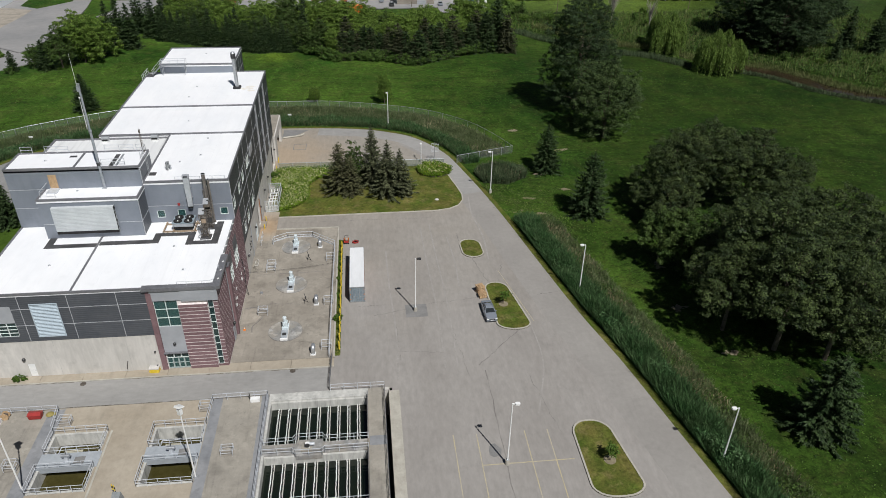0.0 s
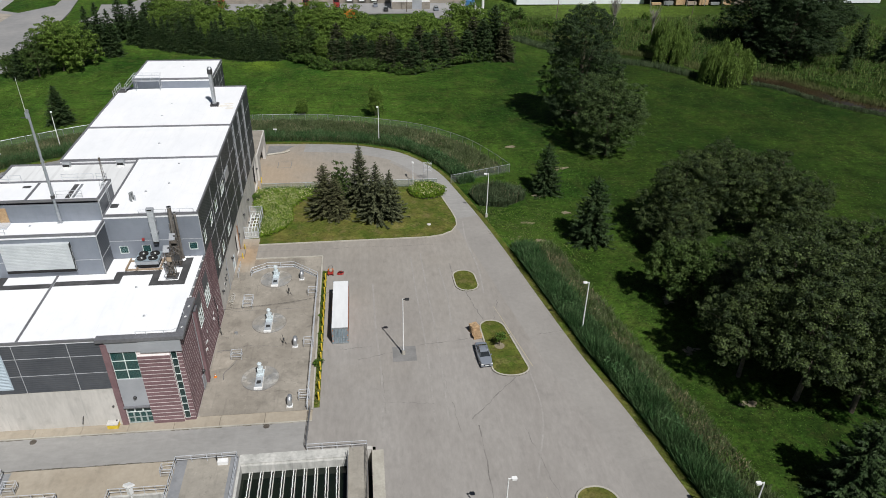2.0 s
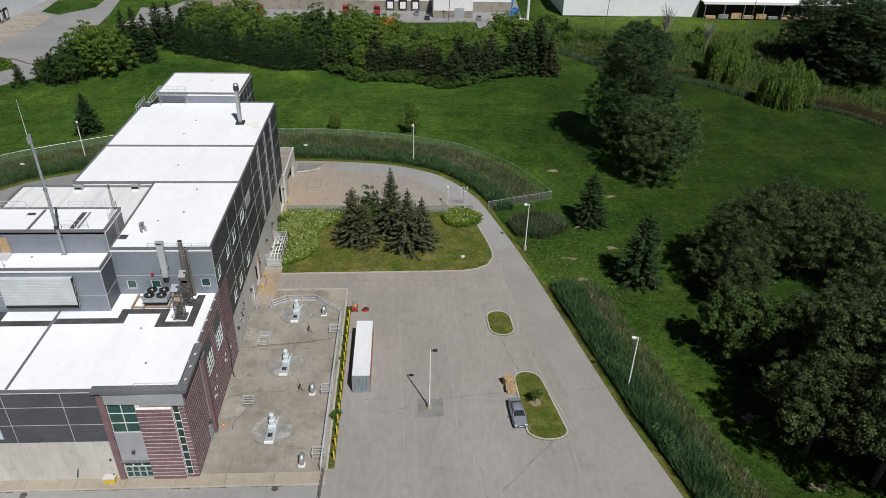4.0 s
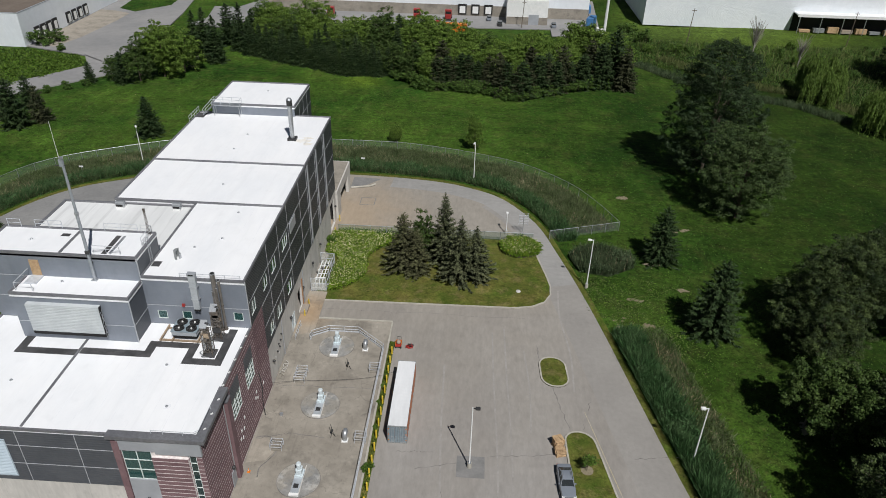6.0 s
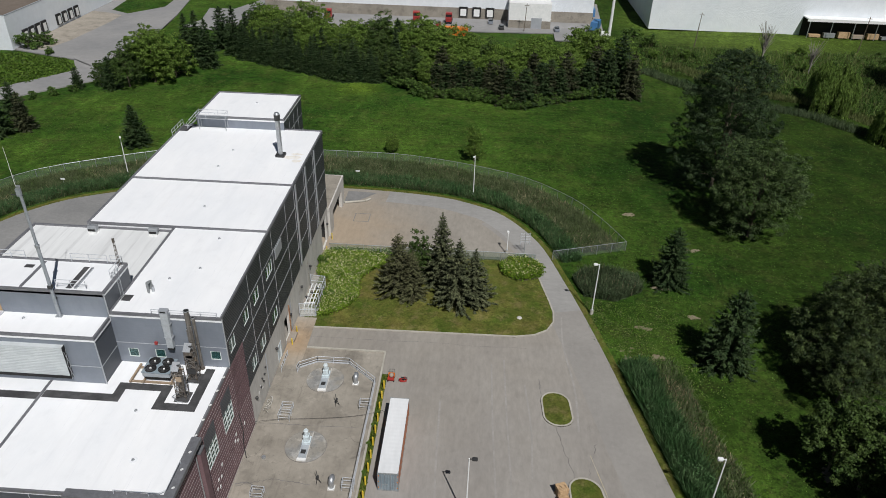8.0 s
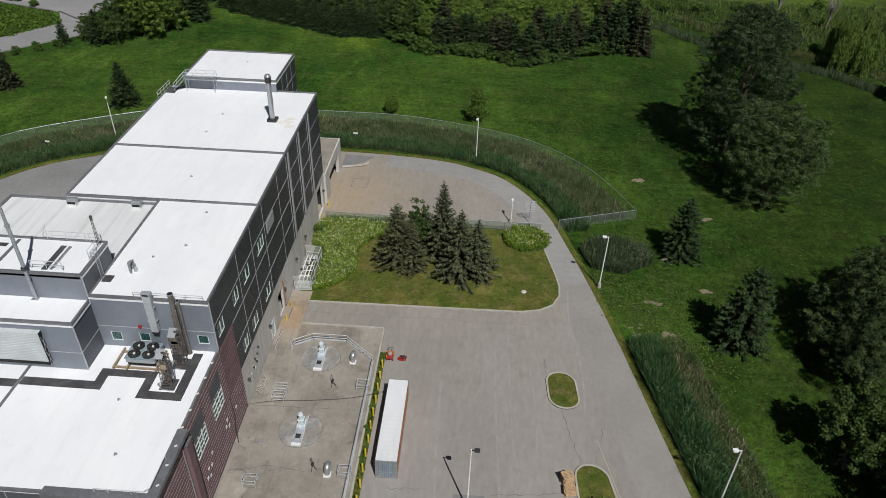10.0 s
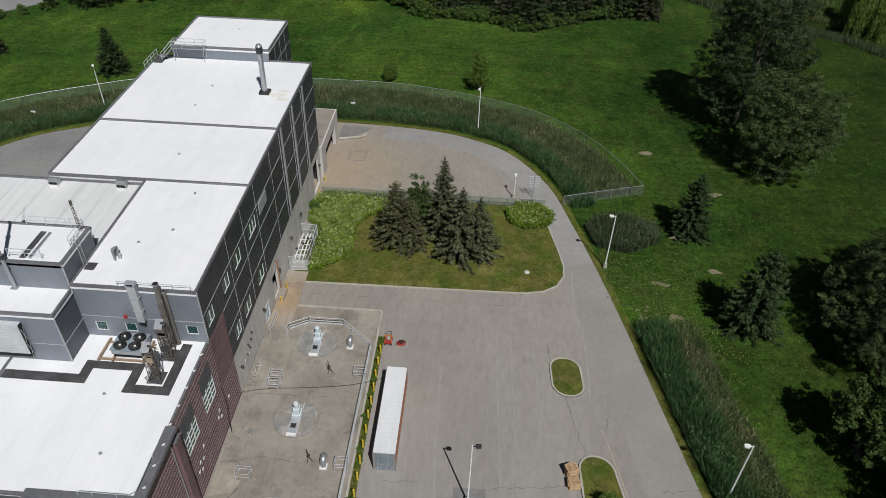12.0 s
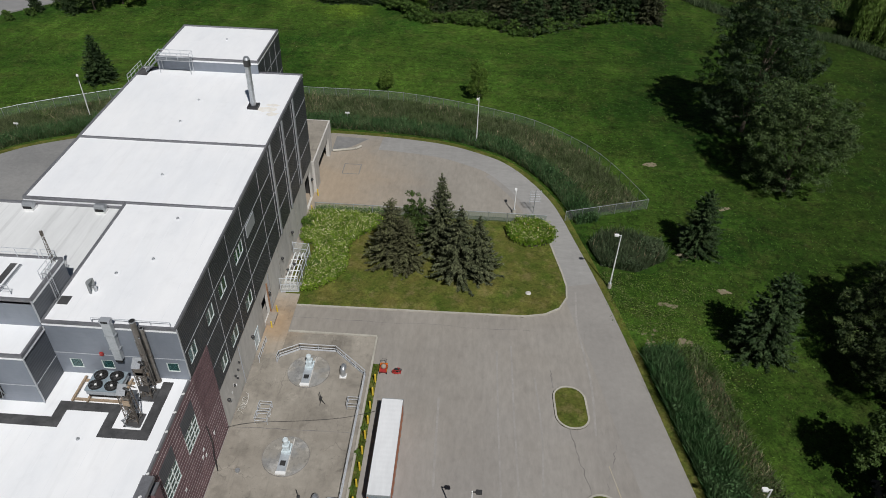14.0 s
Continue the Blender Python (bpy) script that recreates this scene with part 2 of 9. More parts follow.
STEEL = mat("galvanised_steel", (0.42, 0.44, 0.46), (0.52, 0.54, 0.56), rough=0.42, metal=0.7, big=1.5, fine=6.0, fine_amount=0.15)
RAIL = mat("grey_painted_rail", (0.50, 0.53, 0.57), (0.58, 0.60, 0.63), rough=0.5, metal=0.2)
DARKRAIL = mat("dark_weathered_rail", (0.12, 0.125, 0.13), (0.17, 0.17, 0.175), rough=0.6, metal=0.3)
WHITEPAINT = mat("white_paint", (0.72, 0.73, 0.72), (0.80, 0.80, 0.79), rough=0.45, big=0.8, fine=3.0, fine_amount=0.06)
BLACK = mat("black_rubber_and_openings", (0.012, 0.012, 0.012), (0.02, 0.02, 0.02), rough=0.7)
DARKMETAL = mat("dark_metal", (0.05, 0.05, 0.052), (0.08, 0.08, 0.08), rough=0.5, metal=0.5)
PALEBLUE = mat("pale_blue_machine_paint", (0.52, 0.60, 0.63), (0.60, 0.66, 0.68), rough=0.45)
YELLOW = mat("yellow_safety_paint", (0.62, 0.44, 0.03), (0.70, 0.52, 0.06), rough=0.5, big=1.0, fine=5.0, fine_amount=0.2)
RED = mat("red_paint", (0.36, 0.035, 0.03), (0.27, 0.03, 0.028), rough=0.5)
ORANGE = mat("orange_paint", (0.62, 0.16, 0.02), (0.7, 0.22, 0.03), rough=0.5)
RUSTRED = mat("faded_rust_red_steel", (0.46, 0.17, 0.08), (0.36, 0.13, 0.07), rough=0.6, big=0.4, fine=2.0, fine_amount=0.2)
CONT_BLUE = mat("blue_grey_container_steel", (0.20, 0.25, 0.285), (0.27, 0.32, 0.35), rough=0.55, big=0.8, fine=3.0, fine_amount=0.22)
CONT_GREY = mat("weathered_container_steel", (0.20, 0.22, 0.225), (0.27, 0.28, 0.28), rough=0.55, big=0.8, fine=3.0, fine_amount=0.2)
WOOD = mat("raw_pallet_wood", (0.38, 0.25, 0.14), (0.48, 0.34, 0.2), rough=0.8, big=2.0, fine=8.0, fine_amount=0.25, per_island=0.2)
RUST = mat("rust_stain", (0.325, 0.262, 0.205), (0.30, 0.275, 0.24), rough=0.9, big=0.3, fine=2.0, fine_amount=0.15)
BROWNDIRT = mat("dark_gutter_dirt", (0.075, 0.066, 0.05), (0.13, 0.115, 0.085), rough=0.95, big=0.8, fine=5.0, fine_amount=0.3)
GALV = mat("bright_galvanised_sheet", (0.40, 0.43, 0.45), (0.50, 0.52, 0.54), rough=0.5, metal=0.3, big=1.0, fine=4.0, fine_amount=0.12)
MASTSTEEL = mat("grey_mast_tube", (0.30, 0.33, 0.36), (0.38, 0.40, 0.43), rough=0.5, metal=0.3, big=1.0, fine=4.0, fine_amount=0.15)
PIPESTEEL = mat("heat_browned_steel", (0.17, 0.155, 0.14), (0.27, 0.25, 0.225), rough=0.4, metal=0.5, big=0.8, fine=3.0, fine_amount=0.25)
OLIVEBAG = mat("olive_sheeting", (0.22, 0.18, 0.05), (0.28, 0.24, 0.09), rough=0.8, big=2.0, fine=6.0)
DOORRUST = mat("rust_stained_post", (0.26, 0.13, 0.07), (0.33, 0.20, 0.12), rough=0.7, big=1.0, fine=4.0, fine_amount=0.2)
BARK = mat("grey_bark", (0.10, 0.08, 0.06), (0.16, 0.13, 0.10), rough=0.9, big=2.0, fine=8.0, fine_amount=0.3)
GREYBARK = mat("pale_grey_bark", (0.22, 0.20, 0.18), (0.30, 0.28, 0.25), rough=0.9, big=2.0, fine=8.0, fine_amount=0.3)
SOIL = mat("bare_earth", (0.17, 0.145, 0.09), (0.24, 0.205, 0.14), rough=0.95, big=0.6, fine=4.0, fine_amount=0.25, bump=0.6)
WATER_DARK = mat("dark_green_tank_water", (0.006, 0.010, 0.007), (0.010, 0.014, 0.009), rough=0.08, big=0.3, fine=3.0, fine_amount=0.2, bump=0.12, bump_dist=0.01, spec=0.5)
WATER_OLIVE = mat("murky_olive_water", (0.045, 0.04, 0.012), (0.06, 0.052, 0.018), rough=0.12, big=0.4, fine=2.0, fine_amount=0.2, bump=0.1, bump_dist=0.01, spec=0.5)
WATER_CREEK = mat("brown_creek_water", (0.024, 0.018, 0.010), (0.04, 0.03, 0.016), rough=0.1, big=0.2, fine=1.0, fine_amount=0.2, bump=0.15, bump_dist=0.02, spec=0.5)
FOAM = mat("pale_foam", (0.5, 0.48, 0.4), (0.42, 0.4, 0.3), rough=0.9, big=1.0, fine=5.0)
SPRUCE = leaf("spruce_needles", (0.022, 0.044, 0.016), (0.05, 0.08, 0.028), vary=0.55, through_light=0.15)
BLUESPRUCE = leaf("blue_spruce_needles", (0.05, 0.062, 0.031), (0.13, 0.14, 0.074), vary=0.6, through_light=0.15)
BROWNSPRUCE = leaf("browning_spruce_needles", (0.062, 0.062, 0.032), (0.122, 0.13, 0.062), vary=0.6, through_light=0.15)
MAPLE = leaf("maple_leaves", (0.014, 0.027, 0.009), (0.066, 0.093, 0.028), vary=0.6, through_light=0.06)
POPLAR = leaf("poplar_leaves", (0.016, 0.034, 0.013), (0.042, 0.068, 0.024), vary=0.55, through_light=0.1)
BRIGHT = leaf("bright_green_leaves", (0.062, 0.118, 0.017), (0.10, 0.165, 0.028), vary=0.45)
WILLOW = leaf("willow_leaves", (0.105, 0.175, 0.034), (0.165, 0.24, 0.055), vary=0.45)
REED = leaf("reed_blades", (0.045, 0.108, 0.036), (0.095, 0.165, 0.068), vary=0.5)
DRYREED = leaf("dry_reed_stalks", (0.30, 0.255, 0.155), (0.40, 0.34, 0.22), vary=0.4)
OLIVEREED = leaf("olive_reeds", (0.105, 0.142, 0.042), (0.175, 0.19, 0.08), vary=0.45)
BEDLEAF = leaf("bed_leaves", (0.095, 0.17, 0.014), (0.185, 0.28, 0.027), vary=0.5)
FLOWER = leaf("cream_flowers", (0.62, 0.6, 0.3), (0.75, 0.72, 0.45), vary=0.2)
LILY = leaf("orange_flowers", (0.7, 0.3, 0.05), (0.75, 0.5, 0.1), vary=0.2)
TUFT = leaf("meadow_tufts", (0.034, 0.078, 0.010), (0.075, 0.128, 0.02), vary=0.55, through_light=0.15)
ROUGH = leaf("rough_ground_weeds", (0.046, 0.094, 0.016), (0.085, 0.14, 0.03), vary=0.55, through_light=0.15)
WEED = leaf("meadow_weeds", (0.062, 0.125, 0.014), (0.105, 0.165, 0.026), vary=0.5)
BEDREED = leaf("belt_reeds", (0.085, 0.12, 0.048), (0.165, 0.195, 0.096), vary=0.55)
GREYREED = leaf("grey_olive_reeds", (0.058, 0.092, 0.042), (0.115, 0.15, 0.078), vary=0.5)
DULLSPRUCE = leaf("dull_pine_needles", (0.036, 0.044, 0.022), (0.068, 0.074, 0.036), vary=0.55, through_light=0.15)
LINK = netting("chain_link", (0.50, 0.54, 0.52), 0.33)
FARLINK = netting("thin_chain_link", (0.36, 0.40, 0.38), 0.14)
LIGHTLEAF = leaf("grey_green_leaves", (0.034, 0.060, 0.019), (0.082, 0.122, 0.04), vary=0.55, through_light=0.12)
BELTLEAF = leaf("belt_tree_leaves", (0.088, 0.155, 0.024), (0.15, 0.225, 0.042), vary=0.5)
BELTDARK = leaf("dark_belt_leaves", (0.042, 0.08, 0.018), (0.075, 0.115, 0.03), vary=0.5)
GREENLINK = netting("green_chain_link", (0.10, 0.17, 0.11), 0.45)


CONT_ROOF = mat("dusty_container_roof", (0.64, 0.655, 0.665), (0.71, 0.72, 0.73), rough=0.6, big=0.4, fine=2.0, fine_amount=0.06, stretch=(1, 0.2, 1))
SCREEN = mat("pale_louvre_paint", (0.47, 0.50, 0.515), (0.53, 0.56, 0.57), rough=0.5, big=0.5, fine=2.0, fine_amount=0.04)
SLEEPER = mat("weathered_sleeper_wood", (0.27, 0.20, 0.135), (0.36, 0.28, 0.20), rough=0.85, big=1.5, fine=8.0, fine_amount=0.3)
BLUEROAD = mat("service_road_asphalt", (0.262, 0.257, 0.246), (0.302, 0.296, 0.284), rough=0.9, big=0.1, fine=1.6, fine_amount=0.1, bump=0.2, bump_dist=0.01, stretch=(0.4, 1, 1), spec=0.2)
DECK = mat("greyish_deck_concrete", (0.265, 0.247, 0.215), (0.33, 0.306, 0.262), rough=0.9, big=0.16, fine=1.6, fine_amount=0.12, bump=0.2, bump_dist=0.01, spec=0.2)
BRIDGE = mat("pale_blue_grey_plate", (0.34, 0.37, 0.40), (0.41, 0.44, 0.465), rough=0.6, metal=0.2, big=0.5, fine=3.0, fine_amount=0.12)
RUSTY = mat("rusty_dark_steel", (0.10, 0.085, 0.072), (0.19, 0.165, 0.14), rough=0.6, metal=0.4, big=1.2, fine=5.0, fine_amount=0.3)
LOOPROAD = mat("loop_road_asphalt", (0.20, 0.20, 0.197), (0.25, 0.248, 0.242), rough=0.9, big=0.1, fine=1.6, fine_amount=0.1, bump=0.2, bump_dist=0.01, spec=0.2)
for m_, c_ in ((LOT, 0.16), (BLUEROAD, 0.12), (ROAD, 0.1)):
    cracked(m_, c_, 0.008, 0.93)
for m_ in (LOT, ROAD, BLUEROAD, LOOPROAD):
    weather(m_, 0.5, (1, 1, 1), 0.56, 0.70, 0.92, seed=3)
    weather(m_, 0.9, (1.0, 0.06, 1), 0.56, 0.68, 1.045, turn=7, seed=11)
    weather(m_, 1.4, (1.0, 0.09, 1), 0.57, 0.68, 0.97, turn=-9, seed=5)
    weather(m_, 5.0, (1, 1, 1), 0.64, 0.74, 0.8, seed=2)
for m_ in (SLAB, DECK, APRON):
    weather(m_, 0.35, (1, 1, 1), 0.52, 0.64, 0.80, seed=7)
    weather(m_, 0.8, (1, 1, 1), 0.6, 0.68, 1.15, seed=1)
    weather(m_, 3.0, (1, 1, 1), 0.6, 0.72, 0.78, seed=4)
    weather(m_, 2.0, (1, 0.1, 1), 0.56, 0.66, 0.88, turn=80, seed=9)
weather(TAN, 0.3, (1, 1, 1), 0.52, 0.66, 0.91, seed=7)
weather(TAN, 3.0, (1, 1, 1), 0.6, 0.72, 0.86, seed=4)
cracked(SLAB, 0.22, 0.012, 0.7, 5.0)
weather(PALE, 1.6, (1, 1, 0.06), 0.53, 0.68, 0.92, seed=2)
weather(PALE, 0.6, (1, 1, 1), 0.56, 0.68, 0.88, seed=6)
weather(TANKWALL, 1.6, (1, 1, 0.1), 0.54, 0.66, 0.78, seed=2)
weather(TANKWALL, 0.9, (1, 1, 0.6), 0.58, 0.68, 0.8, seed=6)
weather(METAL_ROOF, 1.2, (1, 0.05, 1), 0.52, 0.66, 0.84, turn=-30, seed=3)
weather(WHITE_ROOF, 0.5, (1, 1, 1), 0.58, 0.7, 0.965, seed=8)
weather(WHITE_ROOF, 1.5, (1, 0.04, 1), 0.58, 0.66, 0.975, turn=-28, seed=5)
weather(DRYGRASS, 0.5, (1, 1, 1), 0.5, 0.62, 1.32, seed=3)
weather(DRYGRASS, 1.6, (1, 1, 1), 0.52, 0.62, 0.72, seed=9)
weather(GRASS, 0.9, (1, 1, 1), 0.52, 0.64, 0.74, seed=9)
weather(FIELD, 0.18, (1, 1, 1), 0.5, 0.64, 0.74, seed=4)
weather(FIELD, 1.1, (1, 1, 1), 0.54, 0.64, 0.68, seed=6)
weather(FIELD, 0.6, (1, 1, 1), 0.6, 0.68, 1.3, seed=1)
weather(BLUEGREY, 0.9, (1, 1, 0.2), 0.52, 0.66, 0.93, seed=1)


def dusty_north(m, tint, y0, y1):
    """Tan dust blown over the paving, thicker towards the north yard."""
    nt = m.node_tree
    link = nt.links.new
    geo = nt.nodes.new("ShaderNodeNewGeometry")
    sep = nt.nodes.new("ShaderNodeSeparateXYZ")
    link(geo.outputs["Position"], sep.inputs[0])
    n = node(nt, "ShaderNodeTexNoise", Scale=0.09, Detail=5.0)
    link(geo.outputs["Position"], n.inputs["Vector"])
    wob = nt.nodes.new("ShaderNodeMath")
    wob.operation = "MULTIPLY_ADD"
    wob.inputs[1].default_value = 60.0
    link(n.outputs["Fac"], wob.inputs[0]), link(sep.outputs["Y"], wob.inputs[2])
    r = nt.nodes.new("ShaderNodeMapRange")
    for key, value in (("From Min", y0 + 30), ("From Max", y1 + 30)):
        r.inputs[key].default_value = value
    link(wob.outputs[0], r.inputs["Value"])
    hsv = next(k for k in nt.nodes if k.bl_idname == "ShaderNodeHueSaturation")
    mix = nt.nodes.new("ShaderNodeMix")
    mix.data_type = "RGBA"
    mix.blend_type = "MULTIPLY"
    mix.inputs[7].default_value = (*tint, 1)
    link(hsv.inputs["Color"].links[0].from_socket, mix.inputs[6])
    link(r.outputs["Result"], mix.inputs[0])
    link(mix.outputs[2], hsv.inputs["Color"])




def tinted(m, tint, scale, lo, hi, amount, centre=None, reach=(0, 1), wobble=10.0):
    """Tints a material in patches of a noise, or within a reach of a place with a ragged edge."""
    nt = m.node_tree
    link = nt.links.new
    geo = nt.nodes.new("ShaderNodeNewGeometry")
    n = node(nt, "ShaderNodeTexNoise", Scale=scale, Detail=5.0, Roughness=0.65)
    link(geo.outputs["Position"], n.inputs["Vector"])
    r = nt.nodes.new("ShaderNodeMapRange")
    r.inputs["To Max"].default_value = amount
    if centre is None:
        r.inputs["From Min"].default_value, r.inputs["From Max"].default_value = lo, hi
        link(n.outputs["Fac"], r.inputs["Value"])
    else:
        d = nt.nodes.new("ShaderNodeVectorMath")
        d.operation = "DISTANCE"
        d.inputs[1].default_value = centre
        link(geo.outputs["Position"], d.inputs[0])
        w = nt.nodes.new("ShaderNodeMath")
        w.operation = "MULTIPLY_ADD"
        w.inputs[1].default_value = wobble
        link(n.outputs["Fac"], w.inputs[0]), link(d.outputs["Value"], w.inputs[2])
        r.inputs["From Min"].default_value, r.inputs["From Max"].default_value = reach[1] + wobble / 2, reach[0] + wobble / 2
        link(w.outputs[0], r.inputs["Value"])
    hsv = next(k for k in nt.nodes if k.bl_idname == "ShaderNodeHueSaturation")
    mix = nt.nodes.new("ShaderNodeMix")
    mix.data_type = "RGBA"
    mix.inputs[7].default_value = (*tint, 1)
    link(hsv.inputs["Color"].links[0].from_socket, mix.inputs[6])
    link(r.outputs["Result"], mix.inputs[0])
    link(mix.outputs[2], hsv.inputs["Color"])


weather(COVER, 0.7, (1, 1, 1), 0.54, 0.6, 1.35, seed=5)
tinted(COVER, (0.27, 0.25, 0.215), 0.35, 0.45, 0.55, 0.75)
weather(COVER, 2.4, (1, 1, 1), 0.55, 0.66, 0.78, seed=8)
weather(GREYSTRIP, 0.8, (1, 1, 1), 0.5, 0.64, 0.84, seed=3)
weather(TAN, 0.9, (1, 0.2, 1), 0.54, 0.66, 0.92, turn=20, seed=13)
dusty_north(LOT, (0.99, 0.965, 0.905), 85, 135)
tinted(LOT, (0.345, 0.275, 0.20), 0.25, 0, 1, 0.85, (-19, 151, 0), (3, 17), 12.0)
tinted(SLAB, (0.33, 0.25, 0.17), 0.4, 0, 1, 0.8, (-20.5, 118.5, 0), (1, 6), 5.0)
tinted(APRON, (0.36, 0.25, 0.15), 0.5, 0, 1, 0.85, (-20.5, 118.5, 0), (1, 6), 4.0)
tinted(FIELD, (0.075, 0.088, 0.022), 0.22, 0.5, 0.66, 0.42)
tinted(FIELD, (0.095, 0.092, 0.032), 0.9, 0.56, 0.68, 0.42)
tinted(DRYGRASS, (0.15, 0.125, 0.052), 0.5, 0.52, 0.66, 0.6)
weather(FIELD, 0.7, (0.12, 1, 1), 0.5, 0.64, 0.82, turn=25, seed=12)
weather(FIELD, 2.6, (1, 1, 1), 0.5, 0.62, 0.62, seed=21)
weather(FIELD, 4.5, (1, 1, 1), 0.52, 0.62, 1.4, seed=41)
weather(FIELD, 0.09, (1, 1, 1), 0.5, 0.62, 1.22, seed=31)
weather(FIELD, 0.35, (1, 0.3, 1), 0.54, 0.64, 1.25, turn=-35, seed=17)
tinted(FIELD, (0.115, 0.185, 0.02), 0.3, 0, 1, 0.85, (-29, 229.5, 0), (1, 8), 7.0)
tinted(FIELD, (0.15, 0.235, 0.035), 0.12, 0, 1, 0.9, (105, 312, 0), (26, 56), 14.0)
TYRE = mat("pale_tyre_marks", (0.262, 0.247, 0.229), (0.312, 0.297, 0.278), rough=0.9, big=0.6, fine=3.0, fine_amount=0.12)


def glass(name, tint):
    m = bpy.data.materials.new(name)
    m.use_nodes = True
    b = m.node_tree.nodes["Principled BSDF"]
    b.inputs["Base Color"].default_value = (*tint, 1)
    b.inputs["Roughness"].default_value = 0.04
    b.inputs["Transmission Weight"].default_value = 0.55
    b.inputs["IOR"].default_value = 1.5
    return m


LOUVRE = mat("blue_grey_louvre_paint", (0.40, 0.48, 0.54), (0.46, 0.54, 0.60), rough=0.5, fine_amount=0.05)
GLASS = glass("tinted_glass", (0.05, 0.10, 0.10))
TEALGLASS = glass("teal_glass", (0.06, 0.165, 0.16))
CARGLASS = glass("car_glass", (0.05, 0.06, 0.065))
CARPAINT = mat("silver_blue_car_paint", (0.27, 0.30, 0.345), (0.31, 0.34, 0.385), rough=0.25, metal=0.35, fine_amount=0.03)

# mesh tools
class Shape:
    """Collects faces of one mesh."""

    def __init__(self):
        self.v, self.f = [], []

    def add(self, verts, faces):
        k = len(self.v)
        self.v.extend(verts)
        self.f.extend([tuple(i + k for i in face) for face in faces])
        return self

    def box(self, x0, x1, y0, y1, z0, z1):
        x0, x1, y0, y1, z0, z1 = min(x0, x1), max(x0, x1), min(y0, y1), max(y0, y1), min(z0, z1), max(z0, z1)
        vs = [(x, y, z) for z in (z0, z1) for x, y in ((x0, y0), (x1, y0), (x1, y1), (x0, y1))]
        return self.add(vs, [(3, 2, 1, 0), (4, 5, 6, 7), (0, 1, 5, 4), (1, 2, 6, 5), (2, 3, 7, 6), (3, 0, 4, 7)])

    def prism(self, pts, z0, z1):
        n = len(pts)
        area = sum(pts[i][0] * pts[(i + 1) % n][1] - pts[(i + 1) % n][0] * pts[i][1] for i in range(n))
        if area < 0:
            pts = pts[::-1]
        vs = [(x, y, z0) for x, y in pts] + [(x, y, z1) for x, y in pts]
        fs = [tuple(range(n - 1, -1, -1)), tuple(range(n, 2 * n))]
        fs += [(i, (i + 1) % n, n + (i + 1) % n, n + i) for i in range(n)]
        return self.add(vs, fs)

    def rod(self, a, b, r0, r1=None, n=8):
        a, b = Vector(a), Vector(b)
        r1 = r0 if r1 is None else r1
        q = (b - a).to_track_quat("Z", "Y")
        vs = []
        for p, r in ((a, r0), (b, r1)):
            for i in range(n):
                w = 2 * math.pi * i / n
                vs.append(tuple(p + q @ Vector((r * math.cos(w), r * math.sin(w), 0))))
        fs = [(i, (i + 1) % n, n + (i + 1) % n, n + i) for i in range(n)] + [tuple(range(n - 1, -1, -1)), tuple(range(n, 2 * n))]
        return self.add(vs, fs)

    def tube(self, pts, r, n=8):
        for a, b in zip(pts, pts[1:]):
            self.rod(a, b, r, r, n)
        return self

    def ball(self, c, r, n=10, m=6, squash=1.0):
        vs, fs = [], []
        for j in range(m + 1):
            p = math.pi * j / m
            for i in range(n):
                w = 2 * math.pi * i / n
                vs.append((c[0] + r * math.sin(p) * math.cos(w), c[1] + r * math.sin(p) * math.sin(w), c[2] + squash * r * math.cos(p)))
        for j in range(m):
            for i in range(n):
                fs.append((j * n + i, (j + 1) * n + i, (j + 1) * n + (i + 1) % n, j * n + (i + 1) % n))
        return self.add(vs, fs)

    def ring(self, pts, width, z0, z1, closed=True):
        """A band of that width inside of a closed outline, or along an open line."""
        n = len(pts)
        inner = []
        for i in range(n):
            p = Vector(pts[i])
            a = Vector(pts[i - 1]) if closed or i else p - (Vector(pts[i + 1]) - p)
            b = Vector(pts[(i + 1) % n]) if closed or i < n - 1 else p + (p - Vector(pts[i - 1]))
            d = (b - a).normalized()
            inner.append(p + Vector((-d.y, d.x)) * width)
        for i in range(n if closed else n - 1):
            j = (i + 1) % n
            self.prism([tuple(pts[i]), tuple(pts[j]), tuple(inner[j]), tuple(inner[i])], z0, z1)
        return self

    def wall(self, axis, c0, c1, u0, u1, z0, z1, holes=()):
        """A wall between the planes c0 and c1 of the axis, with openings (u0, u1, z0, z1) through it."""
        holes = [(max(a, u0), min(b, u1), max(c, z0), min(d, z1)) for a, b, c, d in holes if a < u1 and b > u0 and c < z1 and d > z0]
        us = sorted({u0, u1, *[h[0] for h in holes], *[h[1] for h in holes]})
        zs = sorted({z0, z1, *[h[2] for h in holes], *[h[3] for h in holes]})
        n, m = len(us), len(zs)

        def solid(i, j):
            if not (0 <= i < n - 1 and 0 <= j < m - 1):
                return False
            u, z = (us[i] + us[i + 1]) / 2, (zs[j] + zs[j + 1]) / 2
            return not any(h[0] < u < h[1] and h[2] < z < h[3] for h in holes)
        verts, index, faces = [], {}, []

        def vert(i, j, k):
            if (i, j, k) not in index:
                index[i, j, k] = len(verts)
                c = (c0, c1)[k]
                verts.append((us[i], c, zs[j]) if axis == "y" else (c, us[i], zs[j]))
            return index[i, j, k]
        flip = (c1 > c0) == (axis == "y")
